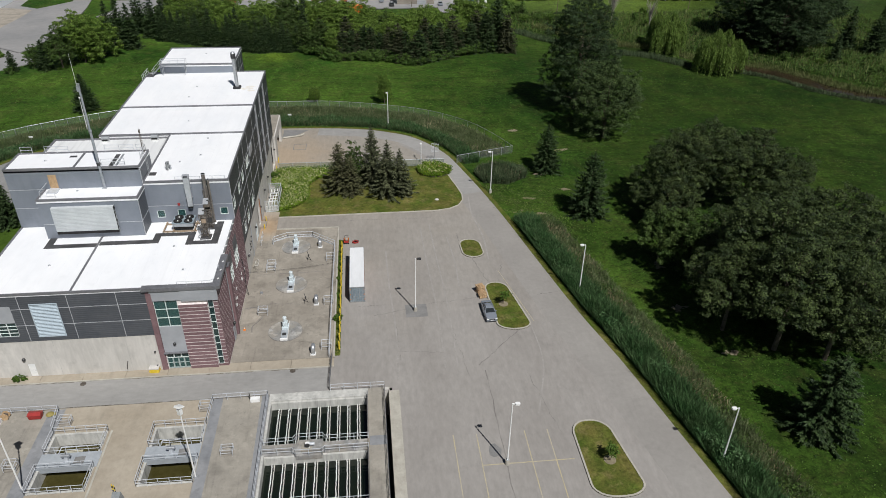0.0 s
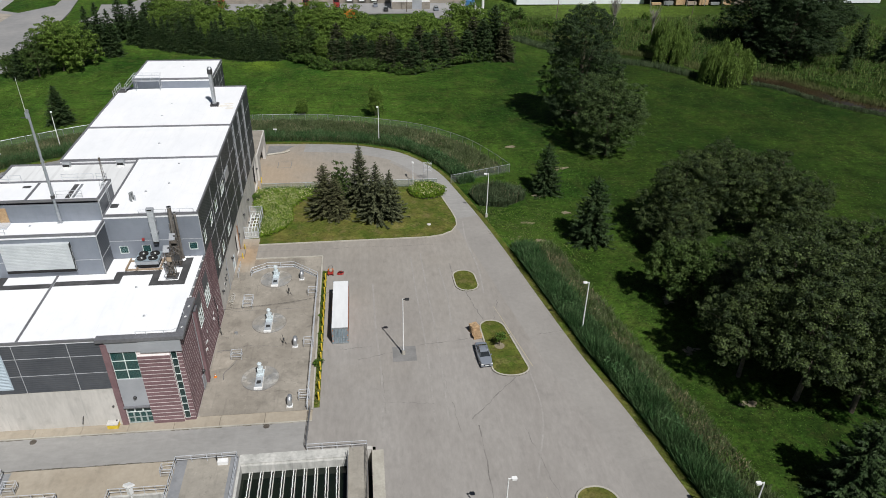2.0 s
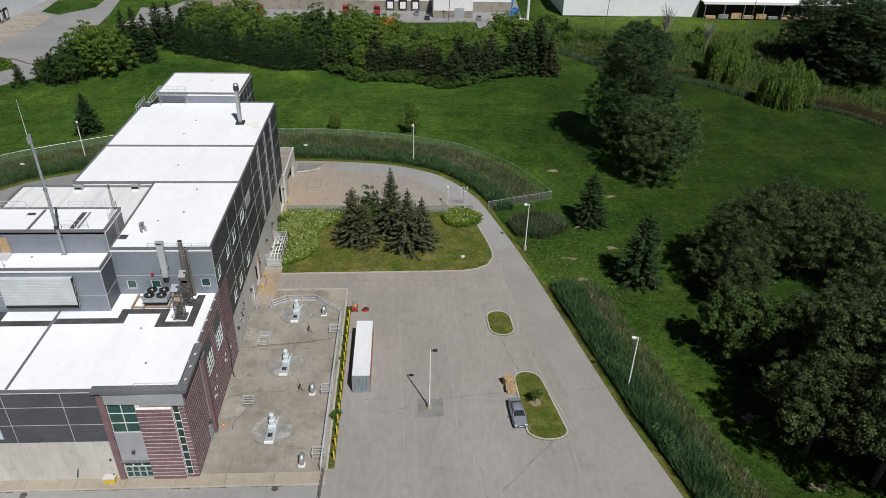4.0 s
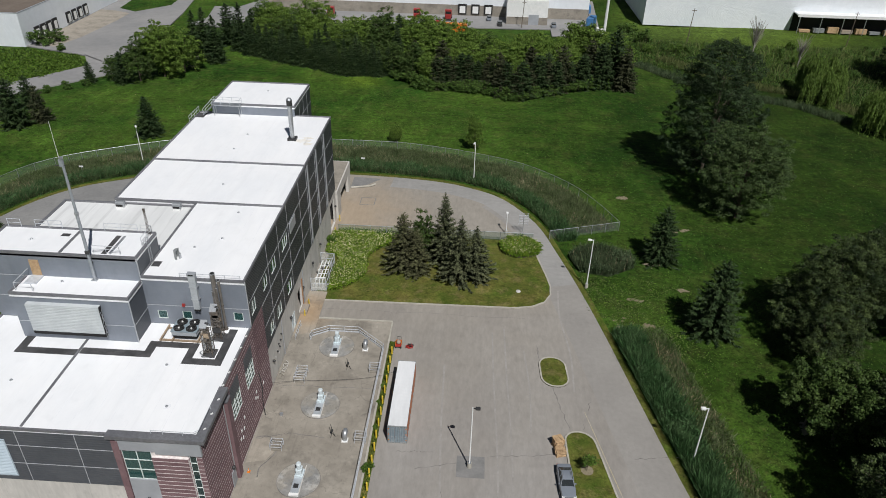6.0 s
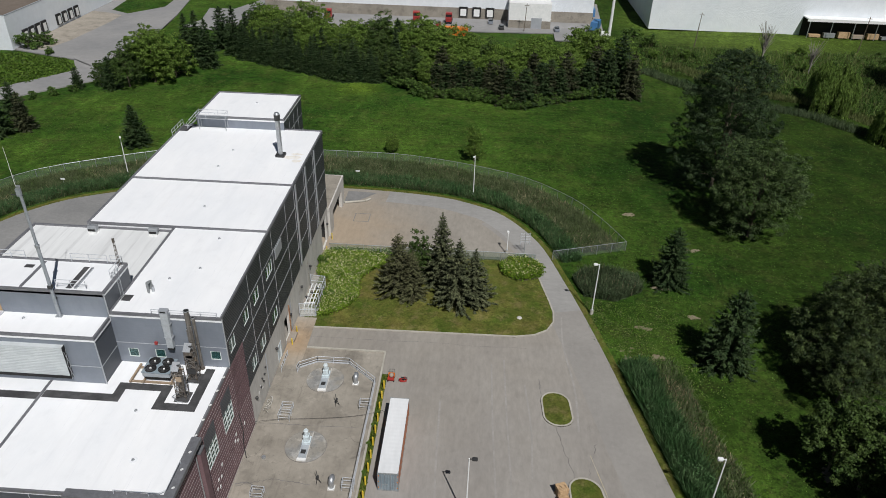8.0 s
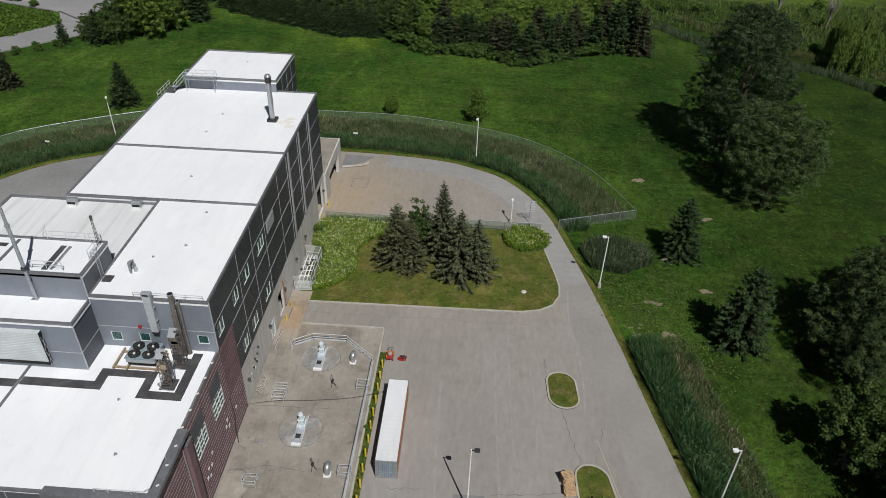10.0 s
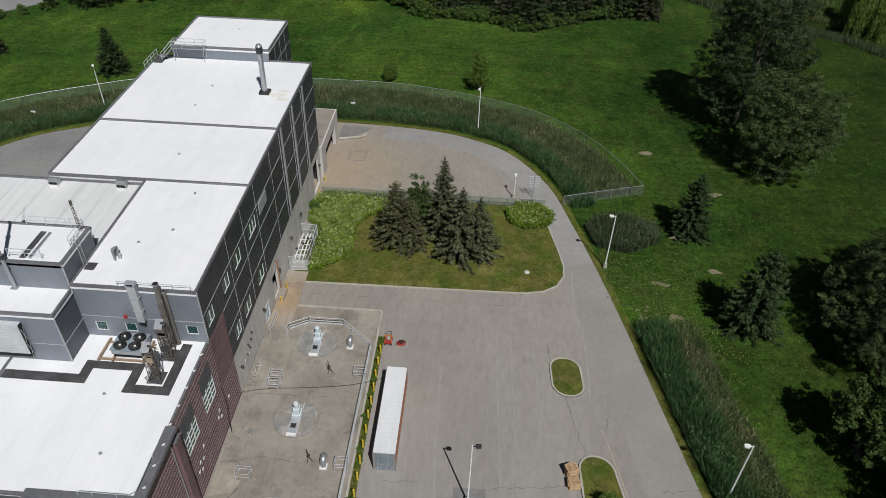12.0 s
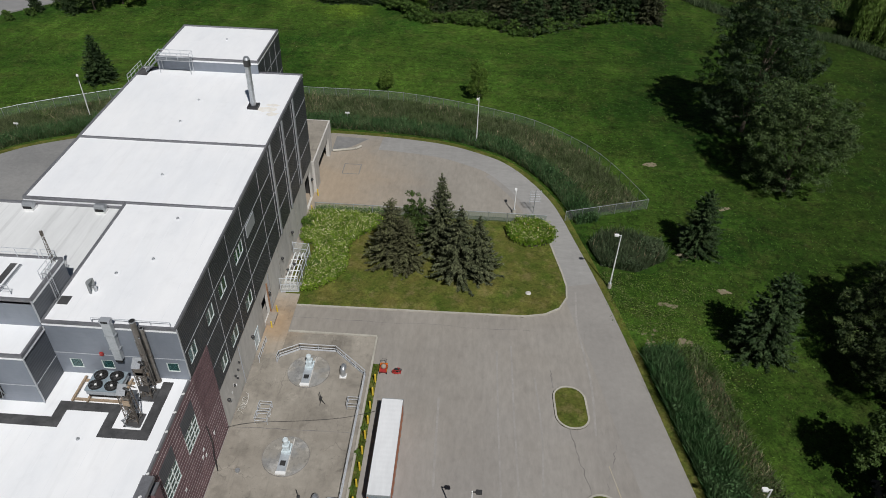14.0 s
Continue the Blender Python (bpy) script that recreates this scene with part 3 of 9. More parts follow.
        for i in range(n - 1):
            for j in range(m - 1):
                if not solid(i, j):
                    continue
                quads = [[(i, j, 0), (i + 1, j, 0), (i + 1, j + 1, 0), (i, j + 1, 0)], [(i, j, 1), (i, j + 1, 1), (i + 1, j + 1, 1), (i + 1, j, 1)]]
                if not solid(i - 1, j):
                    quads.append([(i, j, 0), (i, j + 1, 0), (i, j + 1, 1), (i, j, 1)])
                if not solid(i + 1, j):
                    quads.append([(i + 1, j, 0), (i + 1, j, 1), (i + 1, j + 1, 1), (i + 1, j + 1, 0)])
                if not solid(i, j - 1):
                    quads.append([(i, j, 0), (i, j, 1), (i + 1, j, 1), (i + 1, j, 0)])
                if not solid(i, j + 1):
                    quads.append([(i, j + 1, 0), (i + 1, j + 1, 0), (i + 1, j + 1, 1), (i, j + 1, 1)])
                for q in quads:
                    f = tuple(vert(*p) for p in q)
                    faces.append(f if flip else f[::-1])
        return self.add(verts, faces)

    def mesh(self, name, material, smooth=False):
        me = bpy.data.meshes.new(name)
        me.from_pydata(self.v, [], self.f)
        me.materials.append(material)
        if smooth:
            me.polygons.foreach_set("use_smooth", [True] * len(me.polygons))
            me.set_sharp_from_angle(angle=radians(35))
        me.update()
        return me


def part(name, shape, material, parent=None, label="", smooth=False):
    """Links a shape as one mesh object, under a thing or part where one is given."""
    ob = new(name, shape.mesh(name, material, smooth))
    if parent is not None:
        ob.parent = parent
        ob.matrix_parent_inverse = parent.matrix_world.inverted() if parent.parent is None else Matrix()
    if label:
        ob["label"] = label
    return ob


def thing(name, at, label, category, group="", kind="", turn=0):
    """An Empty at a thing's base, which parents its parts; parts are given in the thing's own coordinates."""
    ob = new(name)
    ob.matrix_world = pose(*at, 0, 0, turn)
    ob.empty_display_size = 0.2
    return tagged(ob, label, category, group, kind)


def put(name, shape, material, parent, label="", smooth=False):
    """A part in the coordinates of its parent."""
    ob = new(name, shape.mesh(name, material, smooth))
    ob.parent = parent
    if label:
        ob["label"] = label
    return ob


def curve_points(pts, steps=6):
    """A smooth line through points."""
    out = []
    P = [Vector(p) for p in pts]
    P = [P[0] * 2 - P[1]] + P + [P[-1] * 2 - P[-2]]
    for i in range(1, len(P) - 2):
        for k in range(steps):
            t = k / steps
            a, b, c, d = P[i - 1], P[i], P[i + 1], P[i + 2]
            out.append(tuple(0.5 * ((2 * b) + (c - a) * t + (2 * a - 5 * b + 4 * c - d) * t * t + (3 * b - a - 3 * c + d) * t ** 3)))
    out.append(tuple(P[-2]))
    return out


def rounded(x0, x1, y0, y1, r, n=7):
    pts = []
    for cx, cy, s in ((x1 - r, y1 - r, 0), (x0 + r, y1 - r, 90), (x0 + r, y0 + r, 180), (x1 - r, y0 + r, 270)):
        for i in range(n):
            w = radians(s + 90 * i / (n - 1))
            pts.append((cx + r * math.cos(w), cy + r * math.sin(w)))
    return pts


def inside(x, y, poly):
    """Which of the points lie inside an outline."""
    x, y = np.asarray(x), np.asarray(y)
    res = np.zeros(x.shape, bool)
    n = len(poly)
    for i in range(n):
        (x0, y0), (x1, y1) = poly[i], poly[(i + 1) % n]
        if y0 == y1:
            continue
        cross = (y0 > y) != (y1 > y)
        res ^= cross & (x < (x1 - x0) * (y - y0) / (y1 - y0) + x0)
    return res


def quads_mesh(name, verts, material):
    """A mesh of loose quads from an array of n x 4 x 3."""
    n = len(verts)
    me = bpy.data.meshes.new(name)
    me.vertices.add(n * 4)
    me.vertices.foreach_set("co", verts.reshape(-1).astype(np.float32))
    me.loops.add(n * 4)
    me.loops.foreach_set("vertex_index", np.arange(n * 4, dtype=np.int32))
    me.polygons.add(n)
    me.polygons.foreach_set("loop_start", np.arange(0, n * 4, 4, dtype=np.int32))
    me.materials.append(material)
    me.update(calc_edges=True)
    return me


rng = np.random.default_rng(7)


def leaf_quads(c, size, up=0.3, out=None, rnd=rng):
    """Small rhombic leaves at the points c, turned at random, leaning outwards."""
    n = len(c)
    nrm = rnd.normal(size=(n, 3))
    nrm /= np.linalg.norm(nrm, axis=1)[:, None]
    if out is not None:
        nrm = nrm * 0.7 + out * 0.8
    nrm[:, 2] += up
    nrm /= np.linalg.norm(nrm, axis=1)[:, None]
    t = np.cross(nrm, rnd.normal(size=(n, 3)))
    t /= np.linalg.norm(t, axis=1)[:, None]
    b = np.cross(nrm, t)
    s = (size * rnd.uniform(0.6, 1.4, n))[:, None]
    return np.stack([c - t * s * 0.5, c - b * s * 0.32, c + t * s * 0.5, c + b * s * 0.32], axis=1)


def blades(x, y, z, h, w, lean, rnd=rng):
    """Upright tapering blades."""
    n = len(x)
    a = rnd.uniform(0, 2 * np.pi, n)
    d = np.stack([np.cos(a), np.sin(a), np.zeros(n)], 1)
    b = rnd.uniform(0, 2 * np.pi, n)
    l = np.stack([np.cos(b), np.sin(b), np.zeros(n)], 1) * (lean * h * rnd.uniform(0.2, 1, n))[:, None]
    base = np.stack([x, y, z], 1)
    top = base + l + np.stack([np.zeros(n), np.zeros(n), h], 1)
    ww = (w * np.ones(n))[:, None] * d
    return np.stack([base - ww * 0.5, base + ww * 0.5, top + ww * 0.25, top - ww * 0.25], 1)

# ground, road, pavement, water
LOT_EDGE = [(42.6, 35), (40.5, 47), (37.35, 62.5), (34.8, 75), (31.8, 87.1), (28.79, 102), (25.94, 116.9), (23.55, 128), (20.85, 138.7), (17.33, 150.3), (11.09, 159.8), (4.6, 164), (-2.0, 166.3), (-12.0, 167.6), (-23.0, 168), (-40.0, 167.8), (-56.0, 165.5), (-67.2, 161.1), (-76.4, 155.4), (-83.2, 145.3), (-87.0, 130), (-88.0, 105)]
LOT_EDGE = curve_points(LOT_EDGE, 5)
CREEK = curve_points([(60, 262), (72, 246), (84, 236), (97, 229), (106, 219), (116, 214), (126, 209), (133, 200), (138, 190), (150, 181), (175, 172), (230, 160)], 6)


def creek_distance(x, y):
    d = np.full(x.shape, 1e9)
    for (ax, ay), (bx, by) in zip(CREEK, CREEK[1:]):
        dx, dy = bx - ax, by - ay
        t = np.clip(((x - ax) * dx + (y - ay) * dy) / (dx * dx + dy * dy), 0, 1)
        d = np.minimum(d, np.hypot(x - ax - t * dx, y - ay - t * dy))
    return d


def ground_height(x, y):
    """Flat, with a creek bed, a ditch beside the lane, and a pit below the tanks."""
    z = np.full(x.shape, -0.06)
    d = creek_distance(x, y)
    z -= 1.9 * np.clip(1 - (d / 8.5) ** 2, 0, 1) ** 0.8 * np.clip((x - 98) / 14, 0.25, 1)
    far = np.clip(np.maximum(np.maximum(x - 75, y - 200), -x - 110) / 50, 0, 1)
    z += far * 0.35 * np.sin(x * 0.09 + 1.3) * np.cos(y * 0.07)
    z -= 0.10 * far
    pit = (x > -58) & (x < 4.1) & (y > 36.5) & (y < 74.1)
    return np.where(pit, -6.0, z)


def axis_steps(lo, hi, fine, coarse):
    return np.concatenate([np.linspace(-2600, lo - 40, 6), np.arange(lo, hi + fine / 2, fine), np.linspace(hi + 40, 2600, 6)])


gx = axis_steps(-190, 250, 2.0, 40)
gy = axis_steps(0, 340, 2.0, 40)
X, Y = np.meshgrid(gx, gy)
Z = ground_height(X, Y)
nx, ny = len(gx), len(gy)
me = bpy.data.meshes.new("ground")
idx = np.arange(nx * ny).reshape(ny, nx)
faces = np.stack([idx[:-1, :-1], idx[:-1, 1:], idx[1:, 1:], idx[1:, :-1]], -1).reshape(-1, 4)
me.from_pydata(np.stack([X, Y, Z], -1).reshape(-1, 3).tolist(), [], faces.tolist())
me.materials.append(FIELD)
me.polygons.foreach_set("use_smooth", [True] * len(me.polygons))
ground = tagged(new("ground", me), "green grassy meadow with clover and bare patches", "ground", kind="structure")

# the lot with its lane, cut round the tanks
lot_poly = [(1.55, 35)] + LOT_EDGE + [(-75, 105), (-75, 72.6), (1.55, 72.6)]
sh = Shape().prism(lot_poly, -0.05, 0.0)
road = tagged(part("road", sh, LOT), "sun-bleached grey paved yard with faint tyre streaks", "pavement", kind="structure")

sh = Shape()
E_EDGE = [p for p in LOT_EDGE if 40 < p[1] < 160 and p[0] > 10]
sh.ring(E_EDGE, 5.6, 0.0, 0.004, closed=False)
part("lane", sh, ROAD, road, "smoother grey asphalt lane along the edge")
loop_w = [p for p in LOT_EDGE if p[0] < -28] + [(-75.5, 105), (-57, 113), (-57, 128), (-46, 150), (-28, 163)]
part("loop_lane", Shape().prism(loop_w, 0.0, 0.004), LOOPROAD, road, "bluish grey asphalt of the loop road")
part("service_lane", Shape().box(-75, -7.2, 72.6, 77.6, 0.0, 0.004), BLUEROAD, road, "bluish grey asphalt of the service road")

# stains, patches, cracks and faded lines in the paving
sh = Shape()
sh.box(4.5, 7.9, 88.2, 91.5, 0.0, 0.008)
sh.prism([(12.9, 59.6), (13.4, 59.2), (14.3, 59.5), (14.5, 60.4), (13.8, 61.4), (13.2, 61.3), (12.9, 60.4)], 0.0, 0.008)
part("patch", sh, PATCH, road, "dark repaired paving round the lamp base")
sh = Shape()


def crack(sh, a, b, w, wobble, n=14):
    pts = []
    for i in range(n + 1):
        t = i / n
        p = Vector(a).lerp(Vector(b), t)
        d = (Vector(b) - Vector(a)).normalized()
        k = random.uniform(-wobble, wobble) if 0 < i < n else 0
        pts.append((p.x - d.y * k, p.y + d.x * k))
    for p, q in zip(pts, pts[1:]):
        d = (Vector(q) - Vector(p)).normalized() * w * random.uniform(0.18, 0.5)
        sh.prism([(p[0] - d.y, p[1] + d.x), (p[0] + d.y, p[1] - d.x), (q[0] + d.y, q[1] - d.x), (q[0] - d.y, q[1] + d.x)], 0.0, 0.006)


for a, b, w in [((-0.5, 89.0), (4.6, 90.4), 0.14), ((8, 91.5), (17, 92.6), 0.12), ((26.3, 92.6), (32.2, 93.4), 0.13), ((14.1, 76.1), (21.8, 84.0), 0.17), ((-3, 91.6), (1.5, 91.9), 0.1),
                ((17.2, 104.6), (18.8, 96.6), 0.14), ((15.6, 110.6), (15.4, 113.4), 0.2), ((14.75, 47), (14.8, 75), 0.16), ((22.6, 62.5), (20.6, 74), 0.09), ((12.4, 74), (11.4, 84), 0.05), ((3.1, 78), (2.8, 86), 0.05),
                ((2.6, 80.2), (9.5, 79.4), 0.07), ((20.5, 97), (22.2, 103), 0.1), ((-18, 119.8), (14, 119.9), 0.08)]:
    crack(sh, a, b, w, 0.16)
part("crack", sh, CRACK, road, "dark weathered cracks and joints in the paving")
sh = Shape()
for x0 in (17.85, 20.8, 8.75, 11.7):
    sh.box(x0, x0 + 0.13, 46, 63.2, 0.004, 0.007)
sh.box(11.8, 23.1, 58.02, 58.17, 0.008, 0.011)
sh.prism([(21.0, 100.2), (21.1, 100.2), (24.2, 85.6), (24.1, 85.6)], 0.008, 0.011)
part("parking_line", sh, FADED, road, "worn pale yellow parking lines")
for k, (pts, w) in enumerate((([(9.4, 76), (9.6, 90), (9.2, 104), (9.0, 116)], 0.1), ([(11.2, 76), (11.4, 92), (11.0, 106), (10.8, 117)], 0.1), ([(2.6, 74), (2.9, 84), (2.4, 96), (2.2, 108)], 0.12), ([(13.9, 96), (14.1, 104), (13.6, 112)], 0.1), ([(20.2, 104), (20.4, 112), (19.6, 121), (19.9, 128)], 0.12), ([(20.6, 66), (23.5, 76), (23.6, 86)], 0.1))):
    sh = Shape().ring(curve_points(pts, 6), w * 2.2, 0.0, 0.003 + 0.0012 * k, closed=False)
    part("tyre_mark", sh, TYRE, road, "faint pale tyre mark sweeping over the paving")
sh = Shape()
sh.box(-17.6, -14.6, 154.6, 154.75, 0.006, 0.012).box(-17.6, -14.6, 157.65, 157.8, 0.006, 0.012).box(-17.6, -17.45, 154.75, 157.65, 0.006, 0.012).box(-14.75, -14.6, 154.75, 157.65, 0.006, 0.012)
part("loading_plate", sh, PATCH, road, "dark steel frame of a plate set in the paving")
sh = Shape()
sh.rod((-12.1, 77.25, 0), (-12.1, 77.25, 0.03), 0.4, n=16).rod((-40.1, 77.1, 0), (-40.1, 77.1, 0.03), 0.4, n=16)
part("manhole_cover", sh, RUSTY, road, "round rusty drain covers", smooth=True)

lane = [p for p in LOT_EDGE if p[1] > 128 and p[0] > -14]
part("loop_lane", Shape().ring(lane, 4.6, 0.0, 0.005, closed=False), BLUEROAD, road, "bluish grey asphalt lane round the yard")
part("patch", Shape().prism([(-20.6, 166.9), (-14.6, 166.6), (-17.4, 163.4), (-20.6, 161.6)], 0.0, 0.004), PATCH, road, "newer dark asphalt by the loading dock")

# dirt gathered along the edges of the paving
rd = random.Random(12)
sh = Shape()
for x0, x1, y in ((-74, -6.6, 77.55), (-41, -23, 72.62), (-19.5, 12, 122.30)):
    x = x0
    while x < x1:
        n = rd.uniform(0.3, 1.6)
        if rd.random() < 0.75:
            w = rd.uniform(0.03, 0.13)
            sh.prism([(x, y + 0.06), (x + n, y + 0.06), (x + n * 0.8, y + 0.06 - w), (x + n * 0.2, y + 0.06 - w * rd.uniform(0.4, 1))], 0.003, 0.009)
        x += n
part("edge_dirt", sh, BROWNDIRT, road, "dark dirt gathered along the kerbs")

# pavement along the south wall
sh = Shape()
x = -74.0
while x < -6.5:
    x1 = min(x + 5.6, -6.4)
    sh.box(x + 0.02, x1 - 0.02, 77.75, 79.5, -0.05, 0.14)
    x = x1
pavement = tagged(part("pavement", sh, TAN), "tan concrete pavement slabs along the wall", "pavement", kind="structure")
sh = Shape().box(-74, -6.4, 77.6, 77.75, -0.05, 0.12)
part("kerb", sh, KERB, pavement)

# tank roof slab beside the building
sh = Shape().box(-20.9, -6.4, 79.5, 117.0, -0.05, 0.22)
tank_slab = tagged(part("tank_slab", sh, SLAB), "stained grey concrete slab over a buried tank", "slab", kind="structure")
sh = Shape().box(-17.8, -6.4, 116.8, 117.05, 0.22, 0.40).box(-6.55, -6.3, 79.4, 116.8, 0.22, 0.36)
part("edge_kerb", sh, KERB, tank_slab)
sh = Shape().box(-20.9, -17.9, 112.2, 124.0, 0.225, 0.235)
part("apron", sh, APRON, tank_slab, "tan concrete apron by the doors")
sh = Shape()
for a, b in [((-20.5, 101.8), (-7, 102.0)), ((-20.5, 92), (-16.5, 93.4)), ((-16.8, 93.4), (-12, 92.8))]:
    crack(sh, a, b, 0.1, 0.12)
ob = part("joint", sh, CRACK, tank_slab)
ob.location.z = 0.223
sh = Shape().ring(curve_points([(-20.6, 92.2), (-19.2, 92.5), (-18.0, 91.6), (-17.6, 90.2), (-18.2, 88.8), (-18.9, 87.6), (-18.8, 86.2)], 5), 0.14, 0.22, 0.225, closed=False)
part("patch_edge", sh, CRACK, tank_slab, "curved dark edge of an old patch by the wall")
part("old_patch", Shape().prism([(-20.7, 92.0), (-19.2, 92.3), (-18.2, 91.5), (-17.8, 90.2), (-18.4, 88.8), (-20.7, 88.2)], 0.21, 0.2215), APRON, tank_slab)

# lawn with its kerb between the yards
LAWN = [(-19.9, 122.1)] + [(12.4, 122.6), (15.2, 123.2), (17.2, 124.5), (18.3, 126.6), (18.45, 129), (18.0, 131.9), (17.35, 135.1), (16.7, 138.4), (16.2, 141.2), (15.6, 143.6)] + [(-19.9, 143.6)]
lawn = tagged(part("lawn", Shape().prism(LAWN, -0.04, 0.11), DRYGRASS), "mown yellow-green lawn with dry patches", "lawn", kind="structure")
sh = Shape().ring([(-19.9, 121.85)] + [(12.5, 122.35), (15.35, 122.98), (17.42, 124.35), (18.55, 126.55), (18.7, 129), (18.25, 131.95), (17.6, 135.15), (16.95, 138.45), (16.45, 141.25), (15.85, 143.9)], 0.24, -0.04, 0.15, closed=False)
part("kerb", sh, KERB, lawn, "pale concrete kerb")

# verge between lane and reeds
verge_pts = [p for p in LOT_EDGE if p[1] > 35]
sh = Shape().ring(verge_pts, -1.0, -0.05, 0.02, closed=False)
verge = tagged(part("verge", sh, DRYGRASS), "narrow yellowish grass verge along the lane", "verge", kind="structure")

# creek
sh = Shape()
for (ax, ay), (bx, by) in [s for s in zip(CREEK, CREEK[1:]) if s[0][0] > 112]:
    d = Vector((bx - ax, by - ay)).normalized() * 6.0
    sh.prism([(ax - d.y, ay + d.x), (ax + d.y, ay - d.x), (bx + d.y, by - d.x), (bx - d.y, by + d.x)], -1.45, -1.05)
water = tagged(part("water", sh, WATER_CREEK), "still brown creek water between grassy banks", "water", kind="structure")


def island(x0, x1, y0, y1, r, lean, lean_r, label):
    """A kerbed grass island, sheared along its length."""
    pts = rounded(x0, x1, y0, y1, r)
    sheared = [(x + (lean + (lean_r - lean) * (x - x0) / (x1 - x0)) * (1 - (y - y0) / (y1 - y0)), y) for x, y in pts]
    isl = tagged(part("traffic_island", Shape().prism(sheared, -0.02, 0.12), DRYGRASS), label, "traffic island", "traffic islands", kind="structure")
    part("kerb", Shape().ring(sheared, 0.22, -0.02, 0.17), KERB, isl, "pale concrete kerb")
    return isl


island(15.4, 19.3, 104.65, 110.9, 1.85, 0.3, 0.4, "small oval grass island with a pale kerb")
island(17.85, 21.6, 83.7, 96.6, 1.8, 0.45, 2.3, "long oval grass island with a pale kerb and a young tree")
island(24.0, 28.8, 51.9, 64.2, 2.1, -0.1, 1.9, "long oval grass island with a pale kerb and a sapling")

tagged(part("west_lawn", Shape().prism([(-57, 113), (-57, 128), (-62, 132), (-70, 133), (-79, 124), (-79, 113)], -0.04, 0.03), GRASS), "mown green lawn west of the building", "lawn", kind="structure")

# pale bare ground beside the lane
sh = Shape()
rd = random.Random(33)
for cx, cy, rx, ry in [(28.6, 118.5, 0.9, 3.0), (33.0, 119.6, 0.9, 0.6), (37.4, 137.4, 1.3, 0.6), (49.5, 99.5, 0.8, 1.0), (32.5, 126.5, 1.4, 0.5), (44.5, 150.5, 2.0, 0.5), (36.0, 163.0, 1.5, 0.6), (40.5, 130.0, 0.8, 0.3), (48.0, 87.0, 1.0, 0.7), (51.5, 75.5, 1.2, 0.8)]:
    for k in range(16):
        px, py, r = cx + rd.gauss(0, 0.55) * rx, cy + rd.gauss(0, 0.55) * ry, rd.uniform(0.12, 0.5)
        pts = [(px + r * math.cos(w) * rd.uniform(0.4, 1.3), py + r * math.sin(w) * rd.uniform(0.3, 1.0)) for w in [j * math.pi / 5 for j in range(10)]]
        sh.prism(pts, -0.1, -0.02 + 0.002 * k)
part("bare_patch", sh, SOIL, ground, "bare dry earth patches")
# the building: volumes
WX, SY = -21.0, 79.15          # east and south faces
LOW, MAIN, PENT, SCREENTOP, NORTH = 13.6, 20.3, 22.85, 19.8, 22.2
BW = -51.7                    # west face
building = thing("process_building", (0, 0, 0), "long flat-roofed plant building with charcoal cladding, plum masonry and white roofs", "building")


def bpart(name, shape, material, label="", parent=None, smooth=False):
    return put(name, shape, material, parent or building, label, smooth)


def window(axis, c, u0, u1, z0, z1, cols, rows, out, pane=GLASS, blind=0.0, label="window with pale frame"):
    """A framed window set in an opening; out is +1 or -1, the way that the wall faces."""
    def bx(sh, a, b, lo, hi, d0, d1):
        if axis == "y":
            sh.box(a, b, c - out * d0, c - out * d1, lo, hi)
        else:
            sh.box(c - out * d0, c - out * d1, a, b, lo, hi)
    e = 0.08 if rows < 3 else 0.045
    panes = [(u0 + (u1 - u0) * i / cols + e, u0 + (u1 - u0) * (i + 1) / cols - e, z0 + (z1 - z0) * j / rows + e, z0 + (z1 - z0) * (j + 1) / rows - e) for i in range(cols) for j in range(rows)]
    sh = Shape().wall(axis, c + out * 0.035, c - out * 0.06, u0, u1, z0, z1, panes)
    win = bpart("window", sh, FRAME, label)
    for i in range(cols):
        for j in range(rows):
            a, b = u0 + (u1 - u0) * i / cols + e, u0 + (u1 - u0) * (i + 1) / cols - e
            lo, hi = z0 + (z1 - z0) * j / rows + e, z0 + (z1 - z0) * (j + 1) / rows - e
            ps = Shape()
            bx(ps, a - 0.003, b + 0.003, lo - 0.003, hi + 0.003, 0.02, 0.04)
            put("pane", ps, pane, win)
    # near-black sheet stands in for the unlit room behind the panes
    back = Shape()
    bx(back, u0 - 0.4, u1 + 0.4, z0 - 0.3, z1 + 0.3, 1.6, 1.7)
    put("dark_room_sheet", back, DARK_IN, win)
    return win


def roof(x0, x1, y0, y1, z, material=WHITE_ROOF, coping=0.2, rise=0.2, label="white roof membrane", sides="NSEW"):
    r = bpart("roof", Shape().box(x0 + 0.02, x1 - 0.02, y0 + 0.02, y1 - 0.02, z - 0.4, z), material, label)
    sh = Shape()
    if "S" in sides:
        sh.box(x0, x1, y0, y0 + coping, z - 0.14, z + rise)
    if "N" in sides:
        sh.box(x0, x1, y1 - coping, y1, z - 0.14, z + rise)
    if "W" in sides:
        sh.box(x0, x0 + coping, y0 + coping, y1 - coping, z - 0.14, z + rise - 0.003)
    if "E" in sides:
        sh.box(x1 - coping, x1, y0 + coping, y1 - coping, z - 0.14, z + rise - 0.003)
    put("coping", sh, COPING, r, "dark metal coping")
    return r


